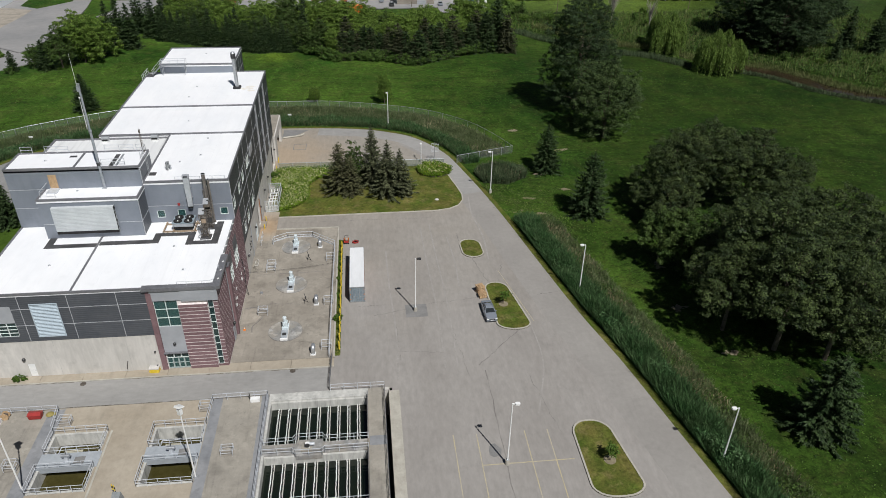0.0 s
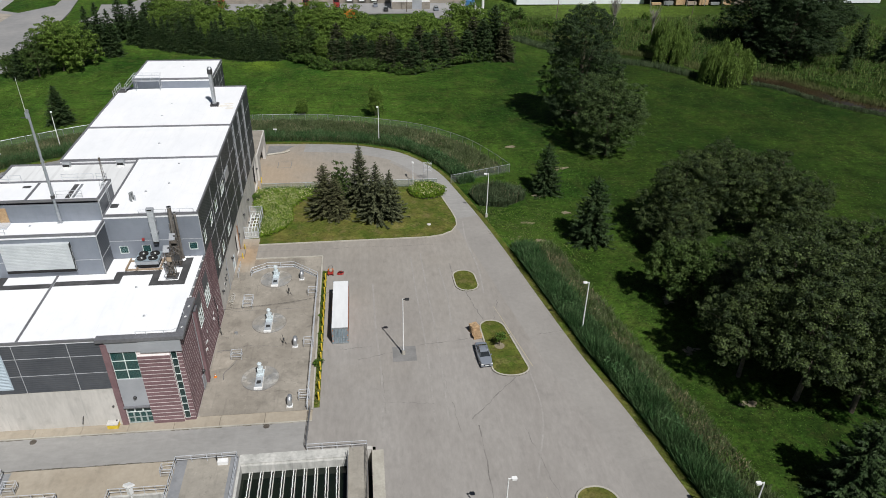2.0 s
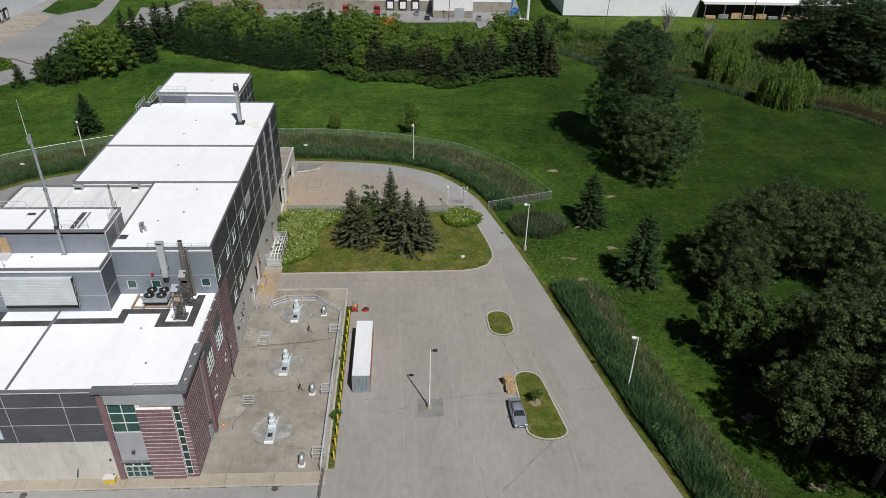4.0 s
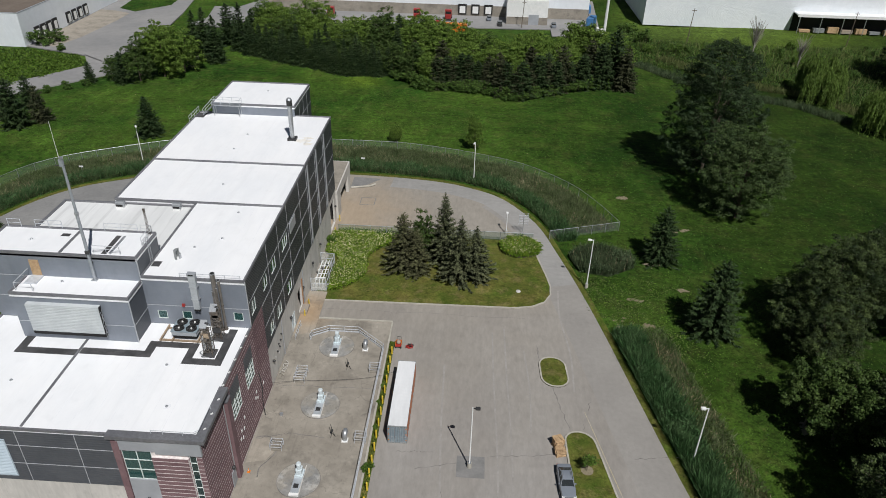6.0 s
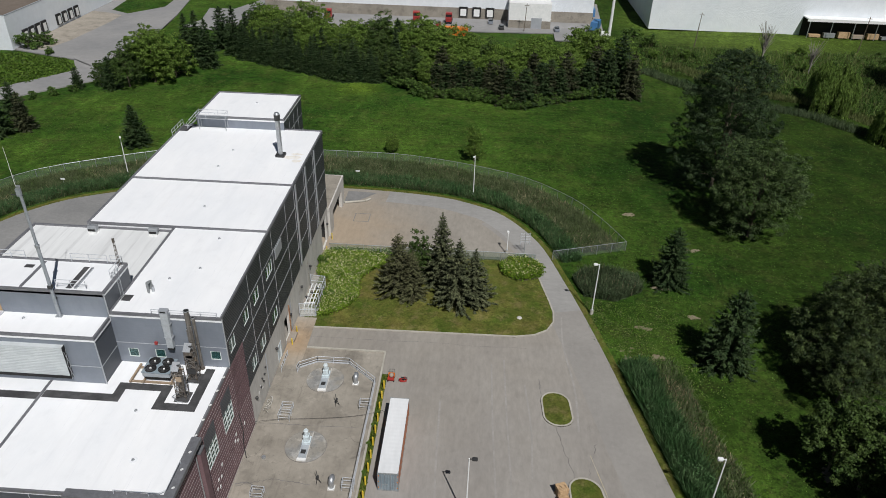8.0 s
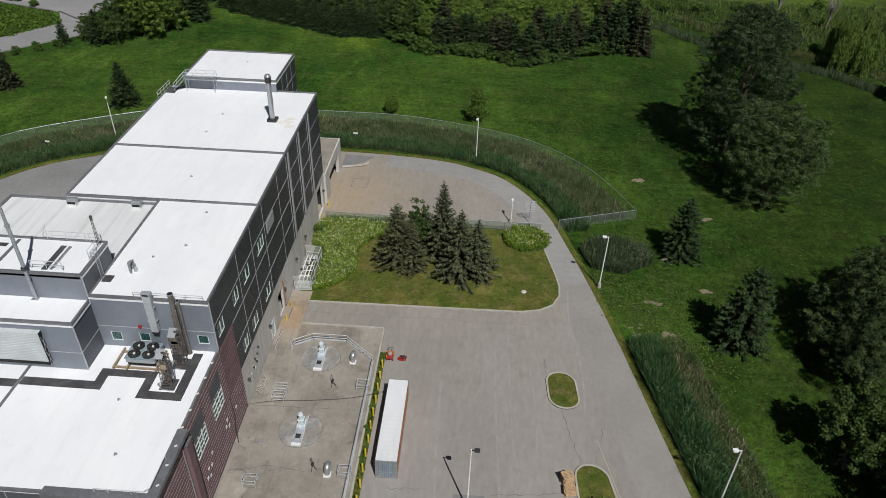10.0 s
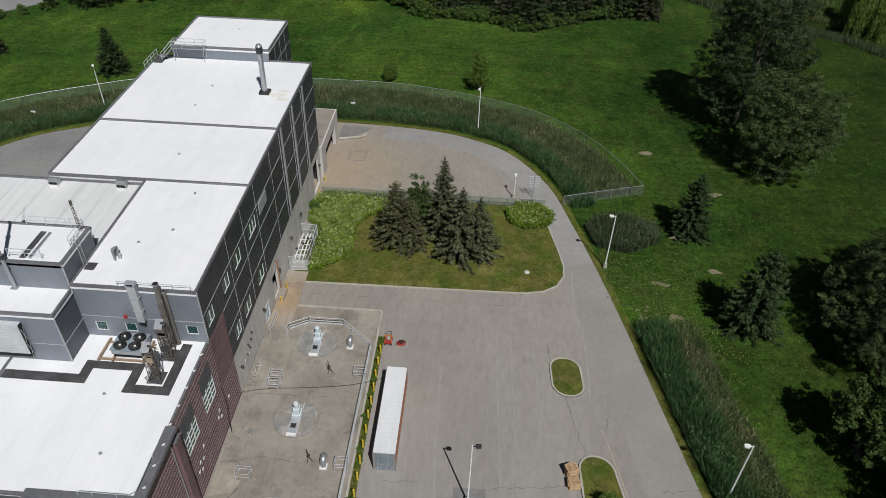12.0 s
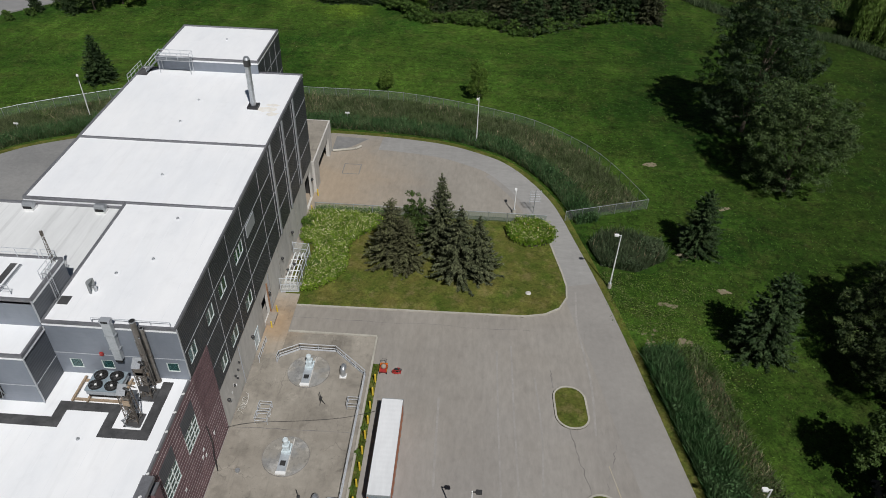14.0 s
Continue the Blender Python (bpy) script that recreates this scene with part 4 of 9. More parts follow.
def seams(r, x0, x1, y0, y1, z, step, along="y"):
    sh = Shape()
    u = (x0 if along == "y" else y0) + step
    while u < (x1 if along == "y" else y1) - 0.3:
        if along == "y":
            sh.box(u, u + 0.04, y0 + 0.5, y1 - 0.5, z, z + 0.006)
        else:
            sh.box(x0 + 0.5, x1 - 0.5, u, u + 0.05, z, z + 0.006)
        u += step
    put("seam", sh, SEAM, r)


def pieces(name, sh, material, label="", parent=None, smooth=False):
    """Makes each connected piece of a shape a part of its own."""
    link = list(range(len(sh.v)))

    def root(i):
        while link[i] != i:
            link[i] = link[link[i]]
            i = link[i]
        return i
    for f in sh.f:
        for k in f[1:]:
            link[root(k)] = root(f[0])
    groups = {}
    for f in sh.f:
        groups.setdefault(root(f[0]), []).append(f)
    for fs in groups.values():
        ids = sorted({k for f in fs for k in f})
        to = {k: n for n, k in enumerate(ids)}
        bpart(name, Shape().add([sh.v[k] for k in ids], [tuple(to[k] for k in f) for f in fs]), material, label, parent, smooth)


def cladding(axis, c, us, zs, material, holes, out, trim=TRIM, tw=0.065, label="ribbed metal cladding panel"):
    """Panels in a grid, proud of the wall, with pale strips over the joints."""
    d0, d1 = c, c + out * 0.06
    for a, b in zip(us, us[1:]):
        for lo, hi in zip(zs, zs[1:]):
            sh = Shape().wall(axis, d0, d1, a + 0.01, b - 0.01, lo + 0.01, hi - 0.01, holes)
            if sh.f:
                pieces("panel", sh, material, label)
    e0, e1 = c + out * 0.06, c + out * 0.09
    for u in us[1:-1]:
        pieces("joint_strip", Shape().wall(axis, e0, e1, u - tw / 2, u + tw / 2, zs[0], zs[-1], holes), trim)
    for z in zs[1:-1]:
        pieces("joint_strip", Shape().wall(axis, e0, e1 + out * 0.003, us[0], us[-1], z - tw / 2, z + tw / 2, holes), trim)


def courses(axis, c, u0, u1, z0, z1, holes, out, step=0.58):
    """Masonry courses with pale bands between them."""
    z = z0
    while z < z1 - 0.05:
        hi = min(z + step - 0.1, z1)
        sh = Shape().wall(axis, c, c + out * 0.018, u0, u1, z, hi, holes)
        if sh.f:
            pieces("masonry_course", sh, BRICK)
        z += step


# south face of the low block
lou, wwin, glz, door, slit = (-44.6, -41.1, 6.95, 12.1), (-50.5, -46.95, 7.1, 11.9), (-29.2, -26.2, 7.5, 11.72), (-29.15, -26.15, 0.14, 2.95), (-22.3, -21.6, 0.55, 11.5)
gdoor = (-47.4, -46.5, 0.14, 2.3)
south_holes = [lou, wwin, glz, door, slit, gdoor]
bpart("wall", Shape().wall("y", SY, SY + 0.35, BW, -29.9, -0.1, 6.15, south_holes), PALE, "pale streaked concrete wall base")
bpart("wall", Shape().wall("y", SY, SY + 0.35, BW, -29.9, 6.15, LOW - 0.3, south_holes), DARKMETAL)
bpart("wall", Shape().wall("y", SY, SY + 0.35, -29.9, WX, -0.1, LOW - 0.3, south_holes), MORTAR)
for x in (-51.5, -43.3, -34.0):
    bpart("wall_joint", Shape().box(x, x + 0.03, SY - 0.006, SY, 0.15, 6.12), TANKWALL)
cladding("y", SY, [BW, -45.8, -39.75, -33.65, -29.9], [6.2, 8.8, 11.4, 13.35], SLATE, [lou, wwin], -1, label="slate grey ribbed cladding panel")
sh = Shape().box(lou[0], lou[0] + 0.12, SY - 0.12, SY + 0.1, lou[2], lou[3]).box(lou[1] - 0.12, lou[1], SY - 0.12, SY + 0.1, lou[2], lou[3]).box(lou[0], lou[1], SY - 0.14, SY + 0.1, lou[2] - 0.1, lou[2] + 0.05).box(lou[0], lou[1], SY - 0.14, SY + 0.1, lou[3] - 0.06, lou[3] + 0.06)
louvre = bpart("louvre", sh, LOUVRE, "pale blue-grey wall louvre")
for k in range(22):
    z = lou[2] + 0.1 + k * 0.227
    a = Shape().add([(lou[0] + 0.1, SY - 0.1, z), (lou[1] - 0.1, SY - 0.1, z), (lou[1] - 0.1, SY + 0.06, z + 0.17), (lou[0] + 0.1, SY + 0.06, z + 0.17), (lou[0] + 0.1, SY - 0.1, z + 0.02), (lou[1] - 0.1, SY - 0.1, z + 0.02), (lou[1] - 0.1, SY + 0.06, z + 0.19), (lou[0] + 0.1, SY + 0.06, z + 0.19)],
                    [(3, 2, 1, 0), (4, 5, 6, 7), (0, 1, 5, 4), (2, 3, 7, 6)])
    put("slat", a, LOUVRE, louvre)
window("y", SY, wwin[0], wwin[1], wwin[2], 9.3, 3, 4, -1)
bpart("louvre", Shape().box(wwin[0], wwin[1], SY - 0.08, SY + 0.1, 9.3, wwin[3]), LIGHTPANEL, "pale grey louvre panel over the window")
courses("y", SY, -29.9, -29.22, 0.14, 13.2, south_holes, -1)
bpart("pier", Shape().box(-29.95, -29.25, SY - 0.22, SY - 0.062, -0.05, 13.0), BRICK, "plum masonry pier")
courses("y", SY - 0.25, -26.12, -22.38, 0.14, 11.0, [], -1)
bpart("wall", Shape().box(-26.12, -22.38, SY - 0.25, SY, -0.05, 11.05), MORTAR)
courses("y", SY, -22.38, WX, 0.14, 12.4, south_holes, -1)
window("y", SY, *glz, 2, 3, -1, TEALGLASS, label="large six-pane window with teal glass")
window("y", SY, *slit, 1, 9, -1, GLASS, label="tall narrow window strip of stacked panes")
bpart("infill_panel", Shape().box(-29.2, -26.15, SY - 0.12, SY - 0.0, 3.15, 7.45), LIGHTPANEL, "plain light grey metal panel over the entrance")
bpart("entrance_canopy", Shape().box(-29.3, -26.15, SY - 0.4, SY - 0.12, 2.98, 3.14), COPING)
bpart("fascia_panel", Shape().box(-29.45, -25.62, SY - 0.18, SY, 11.75, 13.36), LIGHTPANEL, "light grey fascia panel")
bpart("fascia_panel", Shape().box(-25.6, -20.85, SY - 0.30, SY - 0.062, 11.6, 13.36), LIGHTPANEL)
sh = Shape().ball((-27.62, SY - 0.25, 4.6), 0.22)
bpart("wall_lamp", sh, DARKMETAL, smooth=True)
# entrance doors
win = window("y", SY, door[0], door[1], 2.05, door[3], 3, 1, -1, label="transom window over the entrance")
sh = Shape()
for a, b in ((-29.15, -28.4), (-28.4, -27.65), (-27.65, -26.9), (-26.9, -26.15)):
    sh.box(a, a + 0.09, SY + 0.02, SY + 0.14, 0.14, 2.05).box(b - 0.09, b, SY + 0.02, SY + 0.14, 0.14, 2.05).box(a + 0.09, b - 0.09, SY + 0.02, SY + 0.14, 0.14, 0.34).box(a + 0.09, b - 0.09, SY + 0.02, SY + 0.14, 1.1, 1.2).box(a + 0.09, b - 0.09, SY + 0.02, SY + 0.14, 1.93, 2.05)
edoor = bpart("entrance_door", sh, DOORFRAME, "pale framed glazed entrance doors")
for a in (-29.05, -28.3, -27.55, -26.8):
    put("pane", Shape().box(a, a + 0.55, SY + 0.07, SY + 0.09, 0.3, 1.95), TEALGLASS, edoor)
gd = bpart("service_door", Shape().box(gdoor[0], gdoor[1], SY + 0.05, SY + 0.12, gdoor[2], gdoor[3]), WHITEPAINT, "white service door")
put("handle", Shape().box(-46.65, -46.58, SY - 0.02, SY + 0.06, 1.1, 1.25), STEEL, gd)
bpart("wall_lamp", Shape().ball((-47.6, SY - 0.15, 3.2), 0.24), DARKMETAL, smooth=True)
pieces("wall_lamp", Shape().ball((-30.5, SY - 0.12, 3.3), 0.14).ball((-30.6, SY - 0.12, 0.9), 0.12), DARKMETAL, smooth=True)
bpart("ladder_rung", Shape().tube([(-34.7, SY - 0.02, 0.6), (-34.7, SY - 0.2, 0.7), (-34.4, SY - 0.2, 1.8), (-34.4, SY - 0.02, 1.9)], 0.04), DARKMETAL)

# east face of the low block, masonry
bw1, bw2, edr = (88.0, 90.9, 7.3, 12.0), (93.1, 96.0, 7.3, 12.0), (84.6, 85.5, 0.2, 2.4)
eholes = [bw1, bw2]
bpart("wall", Shape().wall("x", WX, WX - 0.35, SY + 0.35, 101.7, -0.1, LOW - 0.3, eholes), MORTAR)
courses("x", WX, SY, 101.7, 0.24, LOW - 0.1, eholes, 1)
bpart("pier", Shape().box(WX + 0.06, WX + 0.5, 85.9, 86.9, -0.05, 12.2), BRICK, "projecting plum masonry pier")
bpart("pier_cap", Shape().box(WX + 0.06, WX + 0.55, 85.8, 87.0, 12.2, 12.35), COPING)
bpart("downpipe", Shape().rod((WX + 0.15, 85.6, 0.3), (WX + 0.15, 85.6, 12.2), 0.07), STEEL, smooth=True)
for (u0, u1, z0, z1) in (bw1, bw2):
    window("x", WX, u0, u1, z0, 10.0, 3, 4, 1, TEALGLASS, label="gridded window below a dark blind panel")
    bpart("blind_panel", Shape().box(WX - 0.1, WX + 0.04, u0, u1, 10.0, z1), SLATE, "dark slate panel over the window")
sh = Shape()
for y, z in [(88.6, 3.4), (89.3, 3.0), (89.2, 4.2), (90.0, 3.8), (90.6, 5.0), (94.9, 4.0), (95.6, 3.4), (95.4, 4.6), (98.2, 3.6)]:
    sh.box(WX + 0.06, WX + 0.12, y, y + 0.28, z, z + 0.36)
pieces("wall_vent", sh, WHITEPAINT, "small white wall vent")
dr = bpart("service_door", Shape().box(WX + 0.06, WX + 0.16, edr[0], edr[1], edr[2], edr[3]), LIGHTPANEL, "grey service door in the masonry wall")
bpart("wall_lamp", Shape().ball((WX + 0.3, 85.0, 3.1), 0.25), DARKMETAL, smooth=True)
bpart("conduit", Shape().tube([(WX + 0.1, 97.2, 6.4), (WX + 0.35, 97.0, 4.0), (WX + 0.3, 96.6, 2.0), (WX + 0.6, 96.0, 0.4)], 0.05), DARKMETAL)
bpart("cable", Shape().tube(curve_points([(WX + 0.1, 100.6, 1.6), (-19.4, 101.9, 0.75), (-17.1, 102.5, 0.55), (-13.2, 103.0, 0.5), (-9.3, 103.6, 0.55), (-6.8, 104.2, 0.7), (-4.0, 104.7, 1.5), (-2.0, 104.9, 2.92)], 5), 0.022, 5), DARKMETAL, "thin dark cable strung low over the slab to the container")

# low roof
low_roof = roof(BW, WX + 0.02, SY - 0.03, 97.1, LOW, sides="SEW", label="white roof membrane of the low block")
seams(low_roof, BW, WX, SY, 97.1, LOW, 1.9)
bpart("roof_joint", Shape().box(-39.3, -39.05, SY + 0.4, 93.4, LOW + 0.006, LOW + 0.12), COPING)
sh = Shape().box(-30.3, -20.35, SY - 0.4, SY + 0.5, 13.4, 13.86).box(-21.35, -20.4, SY + 0.5, 86.6, 13.4, 13.86)
bpart("cornice", sh, COPING, "dark metal cornice at the corner")
sh = Shape()
for k in range(8):
    sh.rod((-21.05 + (0.2 if k < 3 else 0), 80.4 + k * 2.1, 13.88), (-20.85 + (0.2 if k < 3 else 0), 80.4 + k * 2.1, 14.02), 0.09, n=8)
pieces("roof_light_knob", sh, WHITEPAINT)
sh = Shape()
for a, b in [((-26.6, -22.0), (79.75, 79.75)), ]:
    sh.tube([(-25.8, 79.4, 13.88), (-25.8, 79.4, 14.36), (-21.6, 79.4, 14.36), (-21.1, 79.8, 14.36), (-21.1, 83.2, 14.36), (-21.1, 83.2, 13.88)], 0.035)
    for x in (-24.6, -22.6):
        sh.rod((x, 79.4, 13.88), (x, 79.4, 14.36), 0.035)
bpart("roof_rail", sh, RAIL, "low white roof-edge rail")

# main block
zr = [6.4, 10.0, 13.5, 17.0, MAIN - 0.1]
ys_e = [97.1, 105.7, 110.9, 116.0, 123.2, 129.0, 135.2, 141.4, 148.5]
mwins = [(97.9, 99.7, 14.75, 16.55), (102.9, 104.8, 14.75, 16.55), (106.8, 109.0, 14.75, 16.55), (112.3, 115.2, 14.75, 16.55), (103.5, 105.3, 7.15, 9.0), (107.1, 109.4, 7.15, 9.0), (112.8, 115.2, 7.15, 9.0)]
doors_e = [(113.6, 114.8, 0.22, 2.5), (117.6, 120.0, 0.1, 4.2), (143.4, 147.2, 0.02, 5.2)]
bpart("wall", Shape().wall("x", WX, WX - 0.35, 97.4, 148.5, 6.35, MAIN - 0.3, mwins), DARKMETAL)
bpart("wall", Shape().wall("x", WX, WX - 0.35, 101.7, 148.5, -0.1, 6.35, doors_e), PALE, "pale concrete wall base")
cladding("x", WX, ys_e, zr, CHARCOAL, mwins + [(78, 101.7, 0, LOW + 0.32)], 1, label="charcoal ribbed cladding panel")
for k, (u0, u1, z0, z1) in enumerate(mwins):
    window("x", WX, u0, u1, z0, z1, 2 if u1 - u0 < 2.6 else 3, 1, 1, TEALGLASS)
for y in (129.0, 135.2, 141.4):
    bpart("light_strip", Shape().box(WX + 0.09, WX + 0.16, y - 0.02, y + 0.55, 6.4, MAIN - 0.15), LIGHTPANEL, "pale vertical glazing strip")
    bpart("joint_strip", Shape().box(WX + 0.09, WX + 0.13, y - 1.0, y - 0.88, 6.4, MAIN - 0.15), TRIM)
bpart("wall_vent", Shape().box(WX + 0.06, WX + 0.16, 116.8, 119.9, 15.2, 16.8), LIGHTPANEL, "pale rectangular wall louvre")
for y in (108.5, 121.5, 126.5, 132.5, 137.0):
    bpart("wall_joint", Shape().box(WX + 0.0, WX + 0.02, y, y + 0.06, 0.1, 6.35), SLAB)
sh = Shape()
for y in (112.6, 120.4, 127.5, 133.4, 147.2, 103.0):
    sh.ball((WX + 0.2, y, 3.4), 0.22)
pieces("wall_lamp", sh, DARKMETAL, "dark wall lamp", smooth=True)
pieces("wall_vent", Shape().ball((WX + 0.1, 105.2, 3.2), 0.14).ball((WX + 0.1, 106.0, 3.9), 0.14).ball((WX + 0.1, 106.4, 3.1), 0.14).ball((WX + 0.1, 107.0, 3.8), 0.14).ball((WX + 0.1, 107.6, 4.4), 0.14), DARKMETAL)
dr = bpart("service_door", Shape().box(WX - 0.15, WX - 0.08, 113.6, 114.8, 0.22, 2.5), PALEBLUE, "pale blue door")
# near-black sheets set inside both doorways, painted as their unlit depth
bpart("dark_doorway_sheet", Shape().box(WX - 1.2, WX - 1.1, 117.6, 120.0, 0.1, 4.2), DARK_IN, "near-black sheet for the unlit doorway")
bpart("dark_doorway_sheet", Shape().box(WX - 2.2, WX - 2.1, 143.4, 147.2, 0.0, 5.2), DARK_IN, "near-black sheet for the unlit loading doorway")
for x, y in ((WX + 0.9, 117.4), (WX + 0.9, 120.3), (WX + 0.8, 143.0), (WX + 0.8, 147.6)):
    bpart("bollard", Shape().rod((x, y, 0), (x, y, 1.3), 0.095), YELLOW, "yellow steel bollard at the door", smooth=True)
bpart("door_post", Shape().box(WX, WX + 0.16, 120.1, 120.26, 0.2, 5.2), DOORRUST, "rust-stained steel post")
sh = Shape().box(WX + 0.02, WX + 1.1, 117.7, 119.9, 0.1, 0.6)
bpart("ramp", sh, RUST, "rusty ramp at the doorway")
sh = Shape()
for z in (0.7, 1.25):
    sh.tube([(WX + 0.9, 111.4, z), (WX + 0.9, 114.8, z)], 0.035)
for y in (111.4, 113.1, 114.8):
    sh.rod((WX + 0.9, y, 0.2), (WX + 0.9, y, 1.25), 0.035)
bpart("door_rail", sh, RAIL, "pale blue-grey hand rail")

sh = Shape()
for k in range(5):
    sh.box(WX, WX + 0.03, 103.6 + k * 0.75, 103.85 + k * 0.75, 2.2 + 0.45 * (k % 3), 2.5 + 0.45 * (k % 3))
pieces("wall_vent", sh, WHITEPAINT, "small pale opening in the concrete wall")
for y in (108.2, 121.0):
    bpart("downpipe", Shape().rod((WX + 0.12, y, 0.2), (WX + 0.12, y, 6.3), 0.055), LIGHTPANEL, smooth=True)
bpart("door_surround", Shape().box(WX, WX + 0.06, 113.3, 113.6, 0.2, 2.8).box(WX, WX + 0.06, 114.8, 115.1, 0.2, 2.8).box(WX, WX + 0.06, 113.6, 114.8, 2.5, 2.8), PALEBLUE)

# south face of the main block above the low roof
swin = [(-32.05, -30.9, 14.42, 15.62), (-29.05, -27.9, 14.5, 15.68), (-22.85, -21.7, 14.65, 15.85)]
bpart("wall", Shape().wall("y", 97.1, 97.4, -33.2, WX, LOW - 0.4, MAIN - 0.3, swin), DARKMETAL)
cladding("y", 97.1, [-33.2, WX + 0.06], [LOW + 0.05, 16.4, MAIN - 0.1], BLUEGREY, swin, -1, label="blue-grey cladding panel")
for h in swin:
    window("y", 97.1, *h, 1, 1, -1, TEALGLASS, label="small square window with pale frame")
bpart("corner_strip", Shape().box(WX + 0.06, WX + 0.12, 97.0, 97.16, LOW + 0.3, MAIN), TRIM)
bpart("alarm_box", Shape().box(-28.82, -28.5, 96.85, 97.04, 16.45, 16.78), RED, "small red alarm box")

# main roofs
main_roof = roof(-33.2, WX + 0.06, 96.98, 115.5, MAIN, sides="SEW", label="white roof membrane")
seams(main_roof, -33.2, WX, 97.1, 115.5, MAIN, 2.1)
nroof = roof(-44.6, WX + 0.06, 115.2, 128.75, MAIN + 0.05, sides="SEW", label="white roof membrane")
seams(nroof, -44.6, WX, 115.2, 128.75, MAIN + 0.05, 2.4)
nroof2 = roof(-44.6, WX + 0.06, 128.35, 148.85, MAIN + 0.1, sides="NSEW", label="white roof membrane")
seams(nroof2, -44.6, WX, 128.35, 148.5, MAIN + 0.1, 2.4)
roof(BW, -33.2, 102.7, 115.2, MAIN - 0.5, METAL_ROOF, sides="NW", coping=0.3, label="ribbed pale grey metal roof")
bpart("wall", Shape().box(-44.6, -44.25, 115.2, 148.5, -0.1, MAIN - 0.3).box(-44.25, WX - 0.4, 148.15, 148.5, -0.1, MAIN - 0.3).box(-33.2, -32.9, 97.5, 115.2, 12, MAIN - 0.2), DARKMETAL)
bpart("wall", Shape().box(BW, BW + 0.35, SY + 0.35, 115.2, -0.1, LOW - 0.3).box(BW, BW + 0.35, 97.1, 115.2, LOW - 0.3, MAIN - 0.85).box(BW + 0.35, -44.6, 114.85, 115.2, -0.1, MAIN - 0.85), SLATE)

# upper penthouse
bpart("wall", Shape().box(BW, -33.2, 97.0, 102.7, LOW - 0.3, PENT - 0.3), DARKMETAL)
cladding("y", 97.0, [BW, -33.2], [LOW + 0.05, 16.8, 19.75, PENT - 0.1], BLUEGREY, [(-46.8, -33.1, 0, SCREENTOP)], -1, label="blue-grey cladding panel")
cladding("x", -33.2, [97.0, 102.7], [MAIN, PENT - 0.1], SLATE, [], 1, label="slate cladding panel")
roof(BW - 0.05, -33.1, 96.92, 102.75, PENT, label="white roof membrane of the penthouse")
bpart("corner_strip", Shape().box(-33.15, -33.07, 96.9, 97.02, MAIN, PENT), TRIM)
bpart("roof_joint", Shape().box(-42.4, -42.1, 97.4, 102.3, PENT + 0.006, PENT + 0.1), COPING)
bpart("roof_slot", Shape().box(-37.5, -36.9, 97.6, 101.7, PENT + 0.006, PENT + 0.03), BLACK_WALK)
bpart("roof_slot", Shape().box(-36.55, -36.3, 97.6, 101.5, PENT + 0.006, PENT + 0.15), STEEL)
bpart("roof_slot", Shape().box(-44.0, -43.0, 101.0, 101.6, PENT + 0.006, PENT + 0.03), BLACK_WALK)

# lower penthouse with its louvre screen
bpart("wall", Shape().box(-46.7, -33.2, 93.4, 97.0, LOW - 0.3, SCREENTOP - 0.3), DARKMETAL)
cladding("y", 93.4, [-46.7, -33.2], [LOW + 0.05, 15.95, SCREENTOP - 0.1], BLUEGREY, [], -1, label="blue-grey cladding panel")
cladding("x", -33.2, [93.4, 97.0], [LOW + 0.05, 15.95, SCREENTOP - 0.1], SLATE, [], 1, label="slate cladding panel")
bpart("corner_strip", Shape().box(-33.15, -33.07, 93.3, 93.42, LOW, SCREENTOP), TRIM)
roof(-46.75, -33.0, 93.2, 96.95, SCREENTOP, sides="SEW", label="white roof membrane of the lower penthouse")
scr = bpart("louvre_screen", Shape().box(-44.95, -36.5, 92.78, 93.34, 15.0, 18.75), SCREEN, "large pale grey louvre screen on the penthouse")
# solid black box, painted as the unlit gap below the louvres
put("slot", Shape().box(-44.95, -36.5, 92.82, 93.34, 14.55, 15.0), BLACK, scr, "black box for the unlit opening under the screen")
sh = Shape()
for k in range(1, 17):
    sh.box(-44.95, -36.5, 92.75, 92.78, 15.0 + k * 0.22, 15.03 + k * 0.22)
put("rib", sh, SCREEN, scr)
# the open end's dark inside is painted as a thin black box
put("side_black_box", Shape().box(-36.5, -36.46, 92.82, 93.3, 14.55, 18.75), BLACK, scr, "black box for the unlit open end of the screen")
put("side_brace", Shape().rod((-36.42, 92.86, 14.5), (-36.42, 93.25, 16.3), 0.03, n=5).rod((-36.42, 93.25, 14.5), (-36.42, 92.86, 16.3), 0.03, n=5).rod((-36.42, 92.86, 16.4), (-36.42, 93.25, 18.2), 0.03, n=5).rod((-36.42, 93.25, 16.4), (-36.42, 92.86, 18.2), 0.03, n=5), STEEL, scr)
bpart("penthouse_door", Shape().box(-45.9, -44.8, 96.85, 96.94, 19.8, 22.0), WOOD, "weathered tan door on the penthouse")
sh = Shape()
sh.tube([(-46.2, 93.8, 19.9), (-46.2, 93.8, 20.9), (-44.2, 93.8, 20.9), (-44.2, 93.8, 19.9)], 0.035).tube([(-46.2, 93.8, 20.9), (-46.2, 96.7, 20.9)], 0.035).box(-46.0, -44.6, 95.2, 96.8, 19.75, 20.0)
bpart("landing_rail", sh, RAIL)

